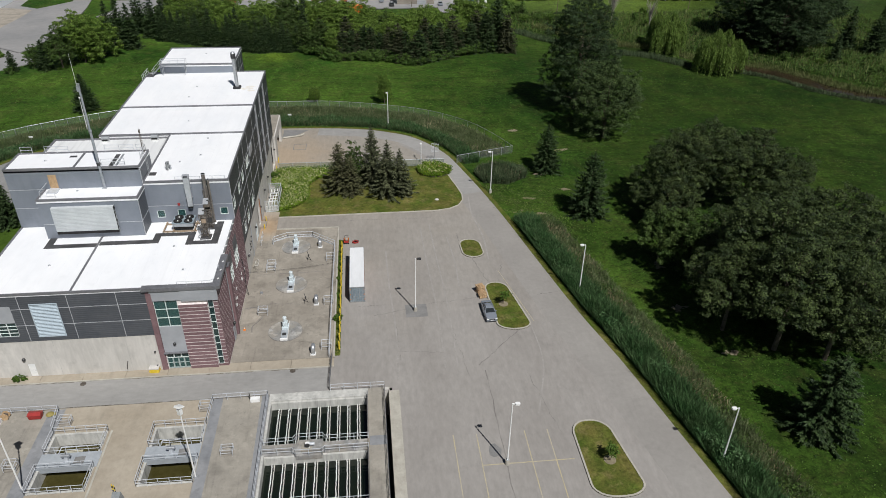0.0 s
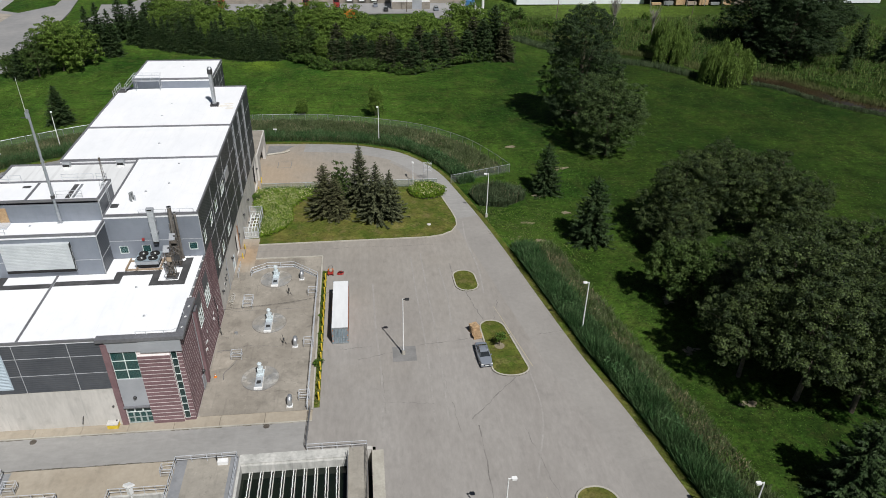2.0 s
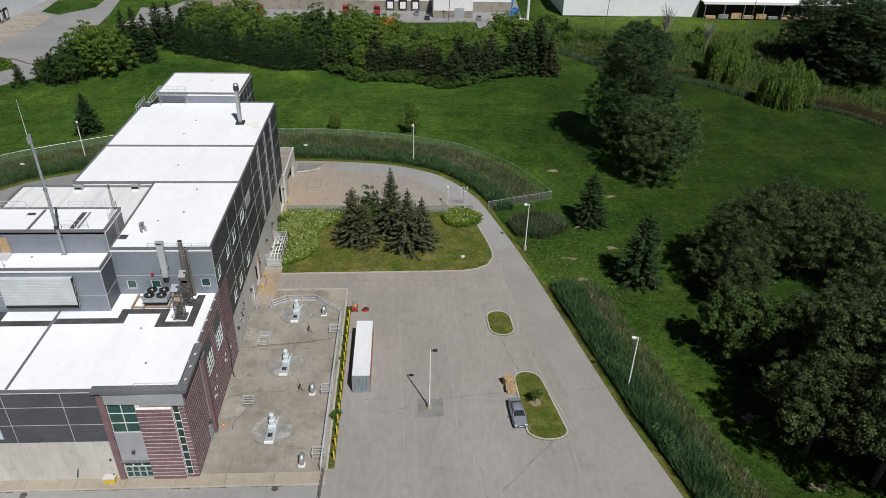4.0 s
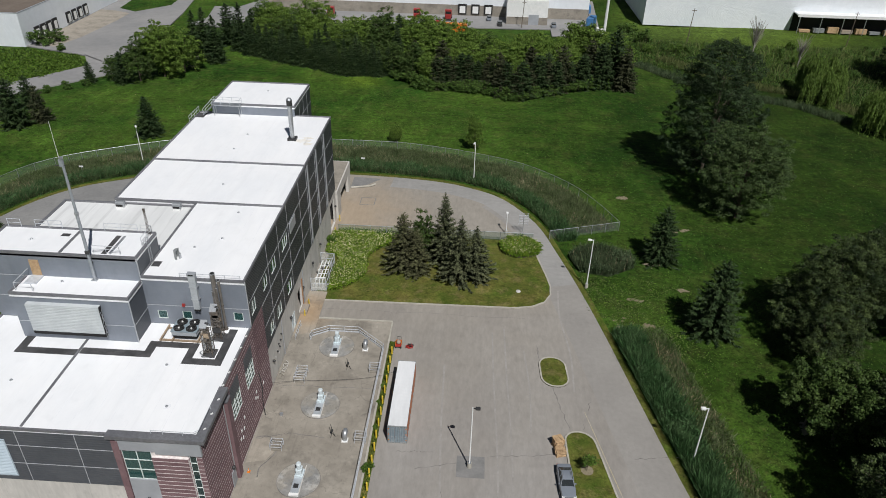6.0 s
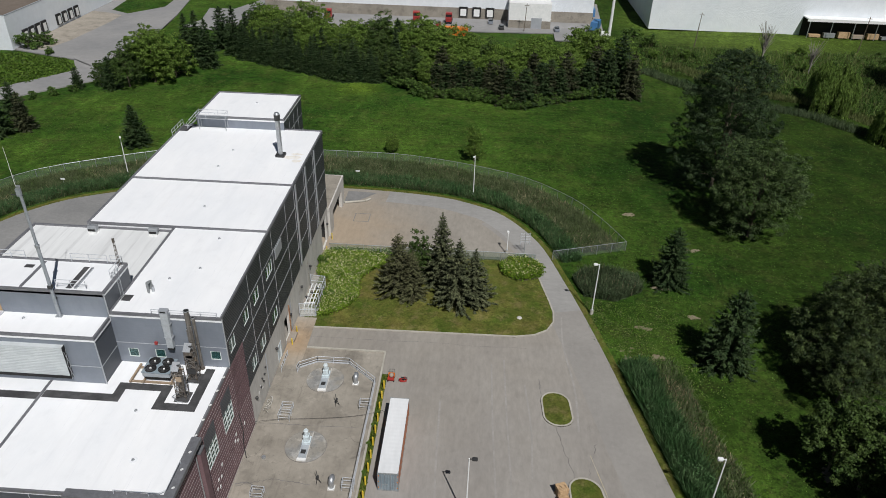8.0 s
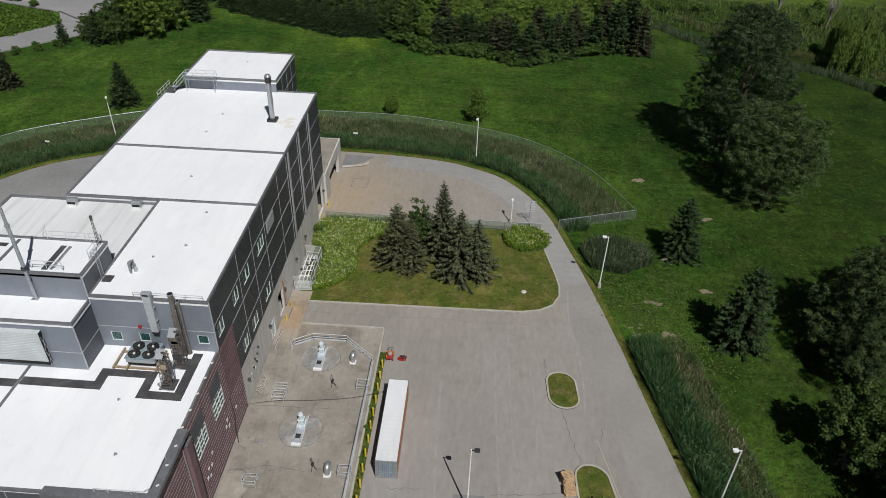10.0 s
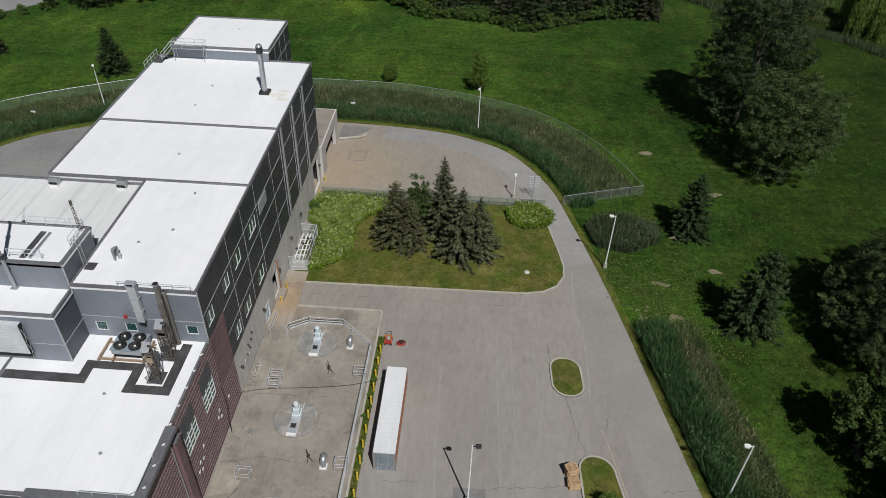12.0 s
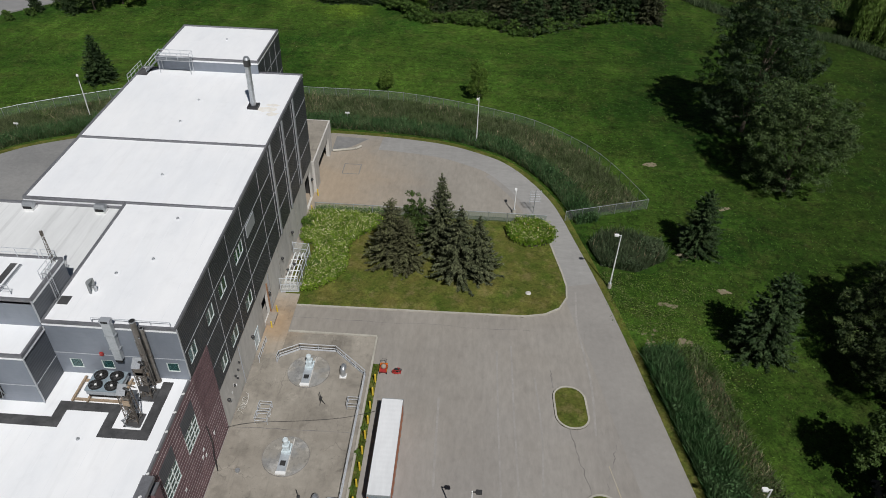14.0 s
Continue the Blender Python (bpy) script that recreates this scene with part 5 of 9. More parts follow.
# north block
bpart("wall", Shape().box(-42.1, -27.3, 148.5, 160.4, -0.1, NORTH - 0.3), DARKMETAL)
cladding("x", -27.3, [148.55, 151.5, 154.5, 157.5, 160.4], [LOW, 16, 19, NORTH - 0.1], CHARCOAL, [], 1, label="charcoal ribbed cladding panel")
cladding("y", 148.5, [-42.1, -27.3], [MAIN, NORTH - 0.1], BLUEGREY, [], -1, label="blue-grey cladding panel")
roof(-42.2, -27.2, 148.4, 160.5, NORTH, label="white roof membrane of the north block")
sh = Shape().box(-27.2, WX + 0.4, 148.55, 162.2, 5.2, 5.8).box(WX - 0.2, WX + 0.4, 148.6, 151.6, 0, 5.2).box(WX - 0.2, WX + 0.4, 159.8, 162.2, 0, 5.2).box(WX - 0.2, WX + 0.4, 151.6, 159.8, 3.8, 5.2).box(-27.2, WX - 0.2, 161.8, 162.2, 0, 5.2)
bpart("loading_porch", sh, PALE, "pale concrete loading porch")
put("roof", Shape().box(-27.0, WX + 0.15, 148.8, 161.9, 5.8, 5.86), SLAB, building, "grey porch roof")
bpart("porch_kerb", Shape().tube([(WX + 0.6, 161.5, 0.2), (-16.5, 162.6, 0.2), (-15.6, 163.6, 0.2)], 0.22), KERB)


rr = random.Random(5)
for cx, cy, rx, ry in ((-23.6, 138.0, 1.6, 0.8), (-22.4, 136.8, 0.9, 0.6), (-23.0, 139.2, 1.1, 0.4)):
    pts = [(cx + rx * math.cos(w) * rr.uniform(0.6, 1.1), cy + ry * math.sin(w) * rr.uniform(0.6, 1.1)) for w in [k * math.pi / 9 for k in range(18)]]
    put("rust_wash", Shape().prism(pts, MAIN + 0.1, MAIN + 0.106), RUSTWASH, nroof2, "faint tan rust wash on the membrane")
# things on the roofs
def condenser():
    t = thing("air_condenser", (-27.85, 95.2, LOW), "weathered rooftop condenser with four black fans on timber sleepers", "air condenser")
    for y in (-1.25, 0.95):
        put("sleeper", Shape().box(-3.0, 1.9, y - 0.1, y + 0.1, 0, 0.2), SLEEPER, t, "weathered timber sleeper")
    for x in (-2.8, -1.4, 1.6):
        put("sleeper", Shape().box(x - 0.09, x + 0.09, -1.6, 1.3, 0.2, 0.38), SLEEPER, t, "weathered timber sleeper")
    put("casing", Shape().box(-1.5, 1.45, -1.15, 1.15, 0.75, 1.32), BRIDGE, t, "bluish-grey steel casing")
    put("coil", Shape().box(-1.4, 1.35, -1.05, 1.05, 0.38, 0.75), BLACK, t, "dark coil under the casing")
    put("deck", Shape().box(-1.58, 1.53, -1.22, 1.22, 1.32, 1.38), CONT_BLUE, t, "weathered blue-grey top deck")
    for x in (-0.76, 0.72):
        for y in (-0.58, 0.58):
            pts = [(x + 0.62 * math.cos(w), y + 0.56 * math.sin(w)) for w in [2 * math.pi * k / 22 for k in range(22)]]
            f = put("fan_ring", Shape().ring(pts, 0.06, 1.38, 1.56), BLACK, t, "black fan ring")
            put("fan_well", Shape().rod((x, y, 1.38), (x, y, 1.392), 0.52, n=22), BLACK, f)
            sh = Shape()
            for k in range(5):
                w = 2 * math.pi * k / 5 + x
                c, d = math.cos(w), math.sin(w)
                sh.add([(x + 0.1 * c, y + 0.1 * d, 1.43), (x + 0.42 * c - 0.13 * d, y + 0.42 * d + 0.13 * c, 1.42), (x + 0.45 * c + 0.1 * d, y + 0.45 * d - 0.1 * c, 1.5), (x + 0.1 * c + 0.08 * d, y + 0.1 * d - 0.08 * c, 1.47)], [(0, 1, 2, 3), (3, 2, 1, 0)])
            put("fan_blade", sh, DARKMETAL, f)
            put("hub", Shape().rod((x, y, 1.40), (x, y, 1.54), 0.11, n=10), WHITEPAINT, f)
            sh = Shape()
            for r in (0.2, 0.36, 0.5):
                sh.tube([(x + r * math.cos(w), y + r * math.sin(w), 1.57) for w in [2 * math.pi * k / 14 for k in range(15)]], 0.012, 4)
            put("guard", sh, DARKMETAL, f)
    put("pipework", Shape().tube([(1.5, -0.6, 0.6), (2.1, -0.7, 0.5), (2.6, -1.2, 0.4)], 0.06, 6).tube([(1.5, 0.2, 0.8), (2.4, 0.1, 0.6)], 0.05, 6), RUSTY, t)


condenser()


def duct_rack(x, y, tall, label):
    """A dense lattice frame with crooked pipes and a small sloping hood."""
    t = thing("duct_rack", (x, y, LOW), label, "duct rack", "roof duct racks")
    rr = random.Random(int(y * 10))
    put("base_plate", Shape().box(-0.75, 0.75, -0.75, 0.75, 0, 0.08), BLACK_WALK, t, "dark rubber base mat")
    corners = ((-0.5, -0.42), (0.5, -0.42), (-0.5, 0.42), (0.5, 0.42))
    for px, py in corners:
        put("post", Shape().rod((px, py, 0.08), (px * 0.9, py * 0.9, tall), 0.045, n=6), RUSTY, t)
    sh = Shape()
    z = 0.45
    while z < tall:
        hi = min(z + 0.75, tall)
        sh.tube([(-0.5, -0.42, z), (0.5, -0.42, z), (0.5, 0.42, z), (-0.5, 0.42, z), (-0.5, -0.42, z)], 0.028, 5)
        sh.rod((-0.5, -0.42, z), (0.5, -0.42, hi), 0.024, n=5).rod((0.5, -0.42, z), (-0.5, -0.42, hi), 0.024, n=5).rod((0.5, 0.42, z), (0.5, -0.42, hi), 0.024, n=5).rod((-0.5, 0.42, z), (-0.5, -0.42, hi), 0.024, n=5)
        z += 0.75
    put("brace", sh, PIPESTEEL, t)
    for k in range(5):
        px, py = rr.uniform(-0.36, 0.36), rr.uniform(-0.3, 0.3)
        put("pipe", Shape().tube([(px, py, 0.1), (px + rr.uniform(-0.1, 0.1), py, tall * 0.45), (px + rr.uniform(-0.12, 0.12), py + 0.1, tall * rr.uniform(0.75, 1.0))], rr.uniform(0.05, 0.11), 8), RUSTY, t, "rusty steel pipe", smooth=True)
    put("silencer", Shape().rod((0.05, 0.05, tall * 0.55), (0.0, 0.05, tall * 0.9), 0.26, n=12), RUSTY, t, "rusty round silencer", smooth=True)
    put("hose", Shape().tube(curve_points([(-0.4, -0.4, 0.9), (-0.9, -0.5, 0.5), (-1.0, -0.2, 0.15), (-0.5, -0.7, 0.12), (0.2, -0.8, 0.1)], 4), 0.05, 6), STEEL, t)
    for k in range(5):
        z0 = rr.uniform(0.6, tall - 0.8)
        sd = rr.choice((-0.46, 0.46))
        put("cover_plate", Shape().box(rr.uniform(-0.45, -0.1), rr.uniform(0.1, 0.5), sd - 0.02, sd + 0.02, z0, z0 + rr.uniform(0.4, 0.9)), rr.choice((RUSTY, PIPESTEEL, DARKMETAL, SLEEPER)), t)
    put("hood", Shape().add([(-0.48, -0.5, tall), (0.3, -0.5, tall), (0.3, 0.3, tall + 0.55), (-0.48, 0.3, tall + 0.55), (-0.48, -0.5, tall + 0.06), (0.3, -0.5, tall + 0.06), (0.3, 0.3, tall + 0.62), (-0.48, 0.3, tall + 0.62)], [(3, 2, 1, 0), (4, 5, 6, 7), (0, 1, 5, 4), (1, 2, 6, 5), (2, 3, 7, 6), (3, 0, 4, 7)]), STEEL, t, "small sloping steel hood")
    put("elbow", Shape().tube(curve_points([(0.0, 0.05, tall * 0.9), (0.02, 0.05, tall + 0.2), (0.25, 0.0, tall + 0.38), (0.48, -0.05, tall + 0.22)], 4), 0.13, 10), DARKMETAL, t, "dark curved outlet", smooth=True)
    return t


duct_rack(-24.3, 92.1, 4.0, "rusty lattice duct rack with a small hood on the low roof")
duct_rack(-24.15, 95.0, 4.1, "rusty lattice duct rack beside the wall")
t = thing("exhaust_duct", (-26.9, 96.5, LOW), "square galvanised duct running up the wall to the roof edge", "duct")
put("riser", Shape().add([(-0.36, 0, 2.8), (0.34, 0, 2.8), (0.42, 0, 7.5), (-0.42, 0, 7.5), (-0.36, 0.45, 2.8), (0.34, 0.45, 2.8), (0.42, 0.45, 7.5), (-0.42, 0.45, 7.5)], [(0, 1, 2, 3), (5, 4, 7, 6), (4, 0, 3, 7), (1, 5, 6, 2), (3, 2, 6, 7), (4, 5, 1, 0)]), GALV, t)
# black plug and slot painted as the duct's unlit inside
put("mouth", Shape().box(-0.32, 0.3, -0.03, 0.4, 2.55, 2.8), BLACK, t, "black plug for the unlit mouth")
put("cap", Shape().box(-0.47, 0.47, -0.06, 0.5, 7.5, 7.85), LIGHTPANEL, t)
put("cap_slot", Shape().box(-0.3, 0.3, -0.075, -0.06, 7.58, 7.78), BLACK, t)
for z in (4.2, 5.9):
    put("strap", Shape().box(-0.5, 0.5, -0.02, 0.5, z, z + 0.07), STEEL, t)
for x, y, r, hgt in ((-24.35, 96.5, 0.27, 8.0), (-23.85, 96.65, 0.17, 7.0), (-24.75, 96.7, 0.1, 5.4), (-24.05, 96.25, 0.08, 6.2)):
    t = thing("exhaust_pipe", (x, y, LOW), "brownish steel exhaust pipe standing before the wall", "pipe", "roof exhaust pipes")
    put("pipe", Shape().rod((0, 0, 0), (0, 0, hgt), r, n=14), PIPESTEEL, t, smooth=True)
    put("rim", Shape().rod((0, 0, hgt), (0, 0, hgt + 0.1), r * 1.12, n=14), STEEL, t, smooth=True)
    # black disc in place of the pipe's unlit bore
    put("bore", Shape().rod((0, 0, hgt + 0.1), (0, 0, hgt + 0.104), r * 0.9, n=14), BLACK, t)
    put("flange", Shape().rod((0, 0, 0), (0, 0, 0.25), r * 1.5, n=14), RUSTY, t, smooth=True)
    put("collar", Shape().rod((0, 0, hgt * 0.5), (0, 0, hgt * 0.5 + 0.08), r * 1.15, n=14), RUSTY, t, smooth=True)

# black walkway on the low roof
zb = LOW + 0.008
walkway = thing("roof_walkway", (0, 0, 0), "black rubber walkway laid on the white low roof", "walkway")
for x0, x1, y0, y1 in [(-45.4, -39.35, 90.5, 91.5), (-46.4, -45.4, 90.5, 93.6), (-39.0, -31.8, 90.85, 91.9), (-31.8, -30.8, 90.85, 93.7), (-30.8, -26.0, 92.75, 93.7), (-26.95, -26.0, 90.1, 92.75), (-26.0, -22.42, 90.1, 91.1), (-23.4, -22.42, 91.1, 96.6)]:
    put("mat", Shape().box(x0, x1, y0, y1, zb, zb + 0.03), BLACK_WALK, walkway)


def stack():
    t = thing("chimney_stack", (-25.3, 138.4, MAIN + 0.1), "tall galvanised round flue stack on the white roof", "chimney")
    put("curb", Shape().box(-0.7, 0.7, -0.7, 0.7, 0, 0.35), DARKMETAL, t)
    put("flue", Shape().rod((0, 0, 0.35), (0, 0, 5.9), 0.36, n=20), STEEL, t, smooth=True)
    put("collar", Shape().rod((0, 0, 5.9), (0, 0, 6.8), 0.46, n=20), DARKMETAL, t, smooth=True)
    put("cap", Shape().rod((0, 0, 6.8), (0, 0, 7.1), 0.46, 0.3, n=20), STEEL, t, smooth=True)
    put("flange", Shape().rod((0, 0, 3.0), (0, 0, 3.08), 0.41, n=20).rod((0, 0, 4.6), (0, 0, 4.68), 0.41, n=20), STEEL, t)


stack()


def mast(at, height, r, label):
    t = thing("antenna_mast", at, label, "mast", "roof masts")
    sh = Shape()
    for k in range(3):
        a = 2 * math.pi * k / 3
        sh.rod((r * math.cos(a), r * math.sin(a), 0), (r * 0.6 * math.cos(a), r * 0.6 * math.sin(a), height * 0.8), 0.03, 0.025, n=6)
    put("upright", sh, RUSTY, t)
    sh = Shape()
    z, k = 0.3, 0
    while z < height * 0.8:
        q = r * (1 - 0.4 * z / (height * 0.8))
        pts = [(q * math.cos(2 * math.pi * i / 3), q * math.sin(2 * math.pi * i / 3), z) for i in range(3)]
        sh.tube(pts + [pts[0]], 0.015, 5)
        sh.rod(pts[k % 3], (pts[(k + 1) % 3][0], pts[(k + 1) % 3][1], z + 0.6), 0.015, n=5)
        z += 0.6
        k += 1
    put("brace", sh, RUSTY, t)
    put("whip", Shape().rod((0, 0, height * 0.78), (0, 0, height), 0.035, 0.015, n=6), WHITEPAINT, t)
    put("head_box", Shape().box(-0.1, 0.1, -0.1, 0.1, height * 0.78, height * 0.78 + 0.5), RUSTY, t)
    return t


def pole_mast(at, height):
    """A pole of stepped, tapering tubes with collars and a whip."""
    t = thing("antenna_mast", at, "slender grey stepped antenna pole beside the penthouse", "mast", "roof masts")
    z = 0.0
    for k, (f, r) in enumerate(((0.45, 0.19), (0.34, 0.15))):
        put("tube", Shape().rod((0, 0, z), (0, 0, z + f * height), r, r * 0.93, n=12), MASTSTEEL, t, smooth=True)
        put("collar", Shape().rod((0, 0, z + f * height - 0.12), (0, 0, z + f * height + 0.1), r * 1.25, n=12), STEEL, t, smooth=True)
        z += f * height
    put("whip", Shape().rod((-0.2, 0, z - 0.4), (-0.2, 0, height), 0.03, 0.014, n=6), WHITEPAINT, t)
    put("head_bracket", Shape().box(-0.3, 0.12, -0.14, 0.14, z - 1.0, z - 0.2), MASTSTEEL, t)
    put("head_arm", Shape().rod((-0.9, 0, z - 0.9), (0.3, 0, z - 0.9), 0.05, n=6), DARKMETAL, t)
    put("base_plate", Shape().box(-0.35, 0.35, -0.35, 0.35, 0, 0.06), STEEL, t)
    put("clamp", Shape().box(-0.22, 0.22, 0.0, 0.3, 2.2, 2.4), DARKMETAL, t)
    put("junction_box", Shape().box(-0.2, 0.2, -0.25, 0.2, 3.6, 4.0), DARKMETAL, t)


pole_mast((-38.45, 96.75, SCREENTOP), 19.5)
mast((-33.75, 102.2, PENT), 4.0, 0.17, "short rusty lattice mast at the penthouse corner")
t = thing("roof_ladder", (-33.0, 99.9, MAIN), "steel access ladder from the main roof to the penthouse roof", "ladder")
for y in (-0.28, 0.28):
    put("stile", Shape().tube([(0.12, y, 0), (0.12, y, 3.4), (-0.25, y, 3.5), (-0.3, y, 2.5)], 0.035, 6), STEEL, t)
for k in range(9):
    put("rung", Shape().rod((0.12, -0.28, 0.3 + k * 0.28), (0.12, 0.28, 0.3 + k * 0.28), 0.02, n=5), STEEL, t)
put("mat", Shape().box(0.1, 1.1, -0.55, 0.55, 0.006, 0.03), BLACK_WALK, t, "dark rubber mat")


def roof_vent(x, y, z, kind):
    if kind == "hood":
        t = thing("roof_vent", (x, y, z), "grey metal hooded roof vent", "vent", "roof vents")
        put("curb", Shape().box(-0.5, 0.5, -0.45, 0.45, 0, 0.3), WHITEPAINT, t, "white flashed curb")
        arc = [(0.42 * math.cos(w), 0.62 + 0.42 * math.sin(w)) for w in [math.pi * k / 10 for k in range(11)]]
        line = [(-0.42, 0.3)] + [(-a, z_) for a, z_ in arc] + [(0.42, 0.55)]
        vs = [(x_, a, z_) for x_ in (-0.55, 0.55) for a, z_ in line]
        m = len(line)
        put("hood", Shape().add(vs, [(k, k + 1, m + k + 1, m + k) for k in range(m - 1)] + [tuple(range(m)), tuple(range(2 * m - 1, m - 1, -1))]), STEEL, t, "rounded sheet metal hood", smooth=True)
        # the hollow below the hood is a solid box, coloured black for shade
        put("opening", Shape().box(-0.46, 0.46, -0.46, -0.30, 0.32, 0.62), BLACK, t, "black plug for the unlit mouth under the hood")
    elif kind == "round":
        t = thing("roof_vent", (x, y, z), "curved grey metal hood vent on the roof", "vent", "roof vents")
        put("pipe", Shape().rod((0.2, 0, 0), (0.2, 0, 0.7), 0.16, n=12), STEEL, t, smooth=True)
        arc = [(0.55 * math.cos(w) + 0.1, 0.55 * math.sin(w)) for w in [radians(105 + 150 * k / 12) for k in range(13)]]
        put("hood", Shape().ring(arc, 0.1, 0.05, 1.1, closed=False), CONT_GREY, t, "curved upright metal hood", smooth=True)
        put("cap", Shape().prism(arc, 1.1, 1.15), CONT_GREY, t)
    else:
        t = thing("roof_drain", (x, y, z), "small grey roof drain", "drain", "roof drains")
        put("sump", Shape().rod((0, 0, 0), (0, 0, 0.012), 0.42, n=16), SEAM, t, "dished membrane round the drain")
        put("dome", Shape().rod((0, 0, 0.012), (0, 0, 0.14), 0.18, 0.1, n=10), STEEL, t)


for x, y in ((-43.2, 114.0), (-35.4, 114.2)):
    roof_vent(x, y, MAIN - 0.5 + 0.0, "hood")
roof_vent(-30.3, 101.4, MAIN, "round")
for x, y, z in [(-26.6, 106.4, MAIN), (-29.3, 104.0, MAIN), (-31.3, 121.2, MAIN + 0.05), (-33.6, 133.6, MAIN + 0.1), (-33.2, 139.6, MAIN + 0.1), (-26.6, 113.2, MAIN), (-25.9, 83.5, LOW), (-44, 86, LOW), (-28.4, 89.8, LOW), (-34, 156, NORTH), (-42, 96, SCREENTOP), (-47, 100, PENT)]:
    roof_vent(x, y, z, "drain")


def rail_line(name, pts, height, material, label, category, group="", mids=(0.5,), every=1.8, r=0.035, kick=False):
    """A post-and-rail guard along points x, y, z."""
    t = thing(name, pts[0], label, category, group)
    o = Vector(pts[0])
    L = [Vector(p) - o for p in pts]
    up = Vector((0, 0, height))
    for f in (1.0, *mids):
        put("rail", Shape().tube([tuple(p + up * f) for p in L], r, 6), material, t)
    for a, b in zip(L, L[1:]):
        n = max(1, round((b - a).length / every))
        for k in range(n + 1):
            p = a.lerp(b, k / n)
            put("post", Shape().rod(tuple(p), tuple(p + up), r * 1.1, n=6), material, t)
        if kick:
            d = (b - a).normalized() * 0.03
            put("kick_plate", Shape().prism([(a.x - d.y, a.y + d.x), (b.x - d.y, b.y + d.x), (b.x + d.y, b.y - d.x), (a.x + d.y, a.y - d.x)], 0.03, 0.2), material, t, "flat steel kick plate")
    return t


rail_line("roof_guard", [(-28.6, 97.3, MAIN + 0.18), (-21.5, 97.3, MAIN + 0.18)], 0.45, RAIL, "low pale guard rail along the roof edge", "guard rail", "roof rails", mids=(), every=2.0)
for x0, x1 in ((-51.2, -49.6), (-47.8, -44.5), (-39.3, -35.2)):
    rail_line("roof_guard", [(x0, 102.5, PENT + 0.18), (x1, 102.5, PENT + 0.18)], 1.0, RAIL, "short pale guard rail at the penthouse roof's edge", "guard rail", "roof rails")
rail_line("roof_guard", [(-34.8, 102.5, PENT + 0.18), (-33.5, 102.5, PENT + 0.18), (-33.5, 99.6, PENT + 0.18)], 1.0, RAIL, "pale guard rail round the corner of the penthouse roof", "guard rail", "roof rails")
rail_line("roof_guard", [(-38.4, 97.6, PENT + 0.18), (-35.2, 97.6, PENT + 0.18)], 0.9, RAIL, "short pale guard rail on the penthouse roof", "guard rail", "roof rails")
t = thing("roof_stair", (-41.8, 145.8, MAIN + 0.1), "small galvanised stair and platform up to the north roof", "stair")
put("platform", Shape().box(0.2, 5.2, 1.2, 2.6, 2.0, 2.1), STEEL, t)
for k in range(8):
    put("tread", Shape().box(-1.6 + k * 0.24, -1.3 + k * 0.24, 1.3, 2.5, 0.2 + k * 0.23, 0.25 + k * 0.23), STEEL, t)
sh = Shape()
for y in (1.25, 2.55):
    sh.tube([(-1.6, y, 1.1), (0.3, y, 3.1), (5.2, y, 3.1)], 0.04, 6).tube([(-1.6, y, 0.6), (0.3, y, 2.6), (5.2, y, 2.6)], 0.03, 6)
    for x, z in ((-1.5, 0.1), (0.3, 2.1), (1.9, 2.1), (3.5, 2.1), (5.2, 2.1)):
        sh.rod((x, y, z), (x, y, z + 1.0), 0.035, n=6)
sh.tube([(5.2, 1.25, 3.1), (5.2, 2.55, 3.1)], 0.04, 6)
put("hand_rail", sh, RAIL, t)
for x, y in ((0.5, 1.4), (5.0, 1.4), (5.0, 2.4), (0.5, 2.4)):
    put("support", Shape().rod((x, y, 0), (x, y, 2), 0.06), STEEL, t)
put("mat", Shape().box(-2.6, -1.2, 0.4, 2.6, 0.01, 0.05), BLACK_WALK, t, "black rubber mat")
rail_line("roof_guard", [(-44.4, 148.2, MAIN + 0.4), (-44.4, 143.4, MAIN + 0.4)], 1.0, RAIL, "pale guard rail by the roof stair", "guard rail", "roof rails", every=1.2)


# lamps of the yard
def street_lamp(x, y, h, turn, white=True, label="white street lamp with a flat head on a tall pole"):
    t = thing("street_lamp", (x, y, 0), label, "street lamp", "yard lamps", turn=turn)
    put("footing", Shape().rod((0, 0, -0.05), (0, 0, 0.75), 0.3, 0.27, n=14), KERB, t, "round concrete footing", smooth=True)
    put("base_plate", Shape().box(-0.2, 0.2, -0.2, 0.2, 0.75, 0.8), STEEL, t)
    put("pole", Shape().rod((0, 0, 0.8), (0, 0, h), 0.1, 0.07, n=10), WHITEPAINT, t, smooth=True)
    put("arm", Shape().box(0, 0.5, -0.04, 0.04, h - 0.12, h - 0.02), WHITEPAINT if white else DARKMETAL, t)
    hd = put("head", Shape().prism(rounded(0.3, 0.88, -0.2, 0.2, 0.12), h - 0.16, h + 0.05), WHITEPAINT if white else DARKMETAL, t)
    put("lens", Shape().box(0.38, 0.8, -0.14, 0.14, h - 0.18, h - 0.16), GLASS, hd)
    return t


street_lamp(6.05, 89.85, 9.7, 0, white=False, label="white lamp pole with a dark head on a paving patch")
street_lamp(14.75, 58.05, 9.85, 0, label="white lamp pole with a pale head in the car park")
for x, y in ((33.2, 92.4), (24.6, 129.4), (40.7, 55.6)):
    street_lamp(x, y, 9.3, 180, label="white street lamp standing in the reeds beside the lane")
street_lamp(5.0, 167.0, 9.2, 250, label="white street lamp in the reeds beyond the loop road")
street_lamp(-67.3, 168.4, 9.0, 300, label="white street lamp beside the loop road")
street_lamp(11.5, 145.9, 4.2, 90, label="short white lamp beside the flower bed")


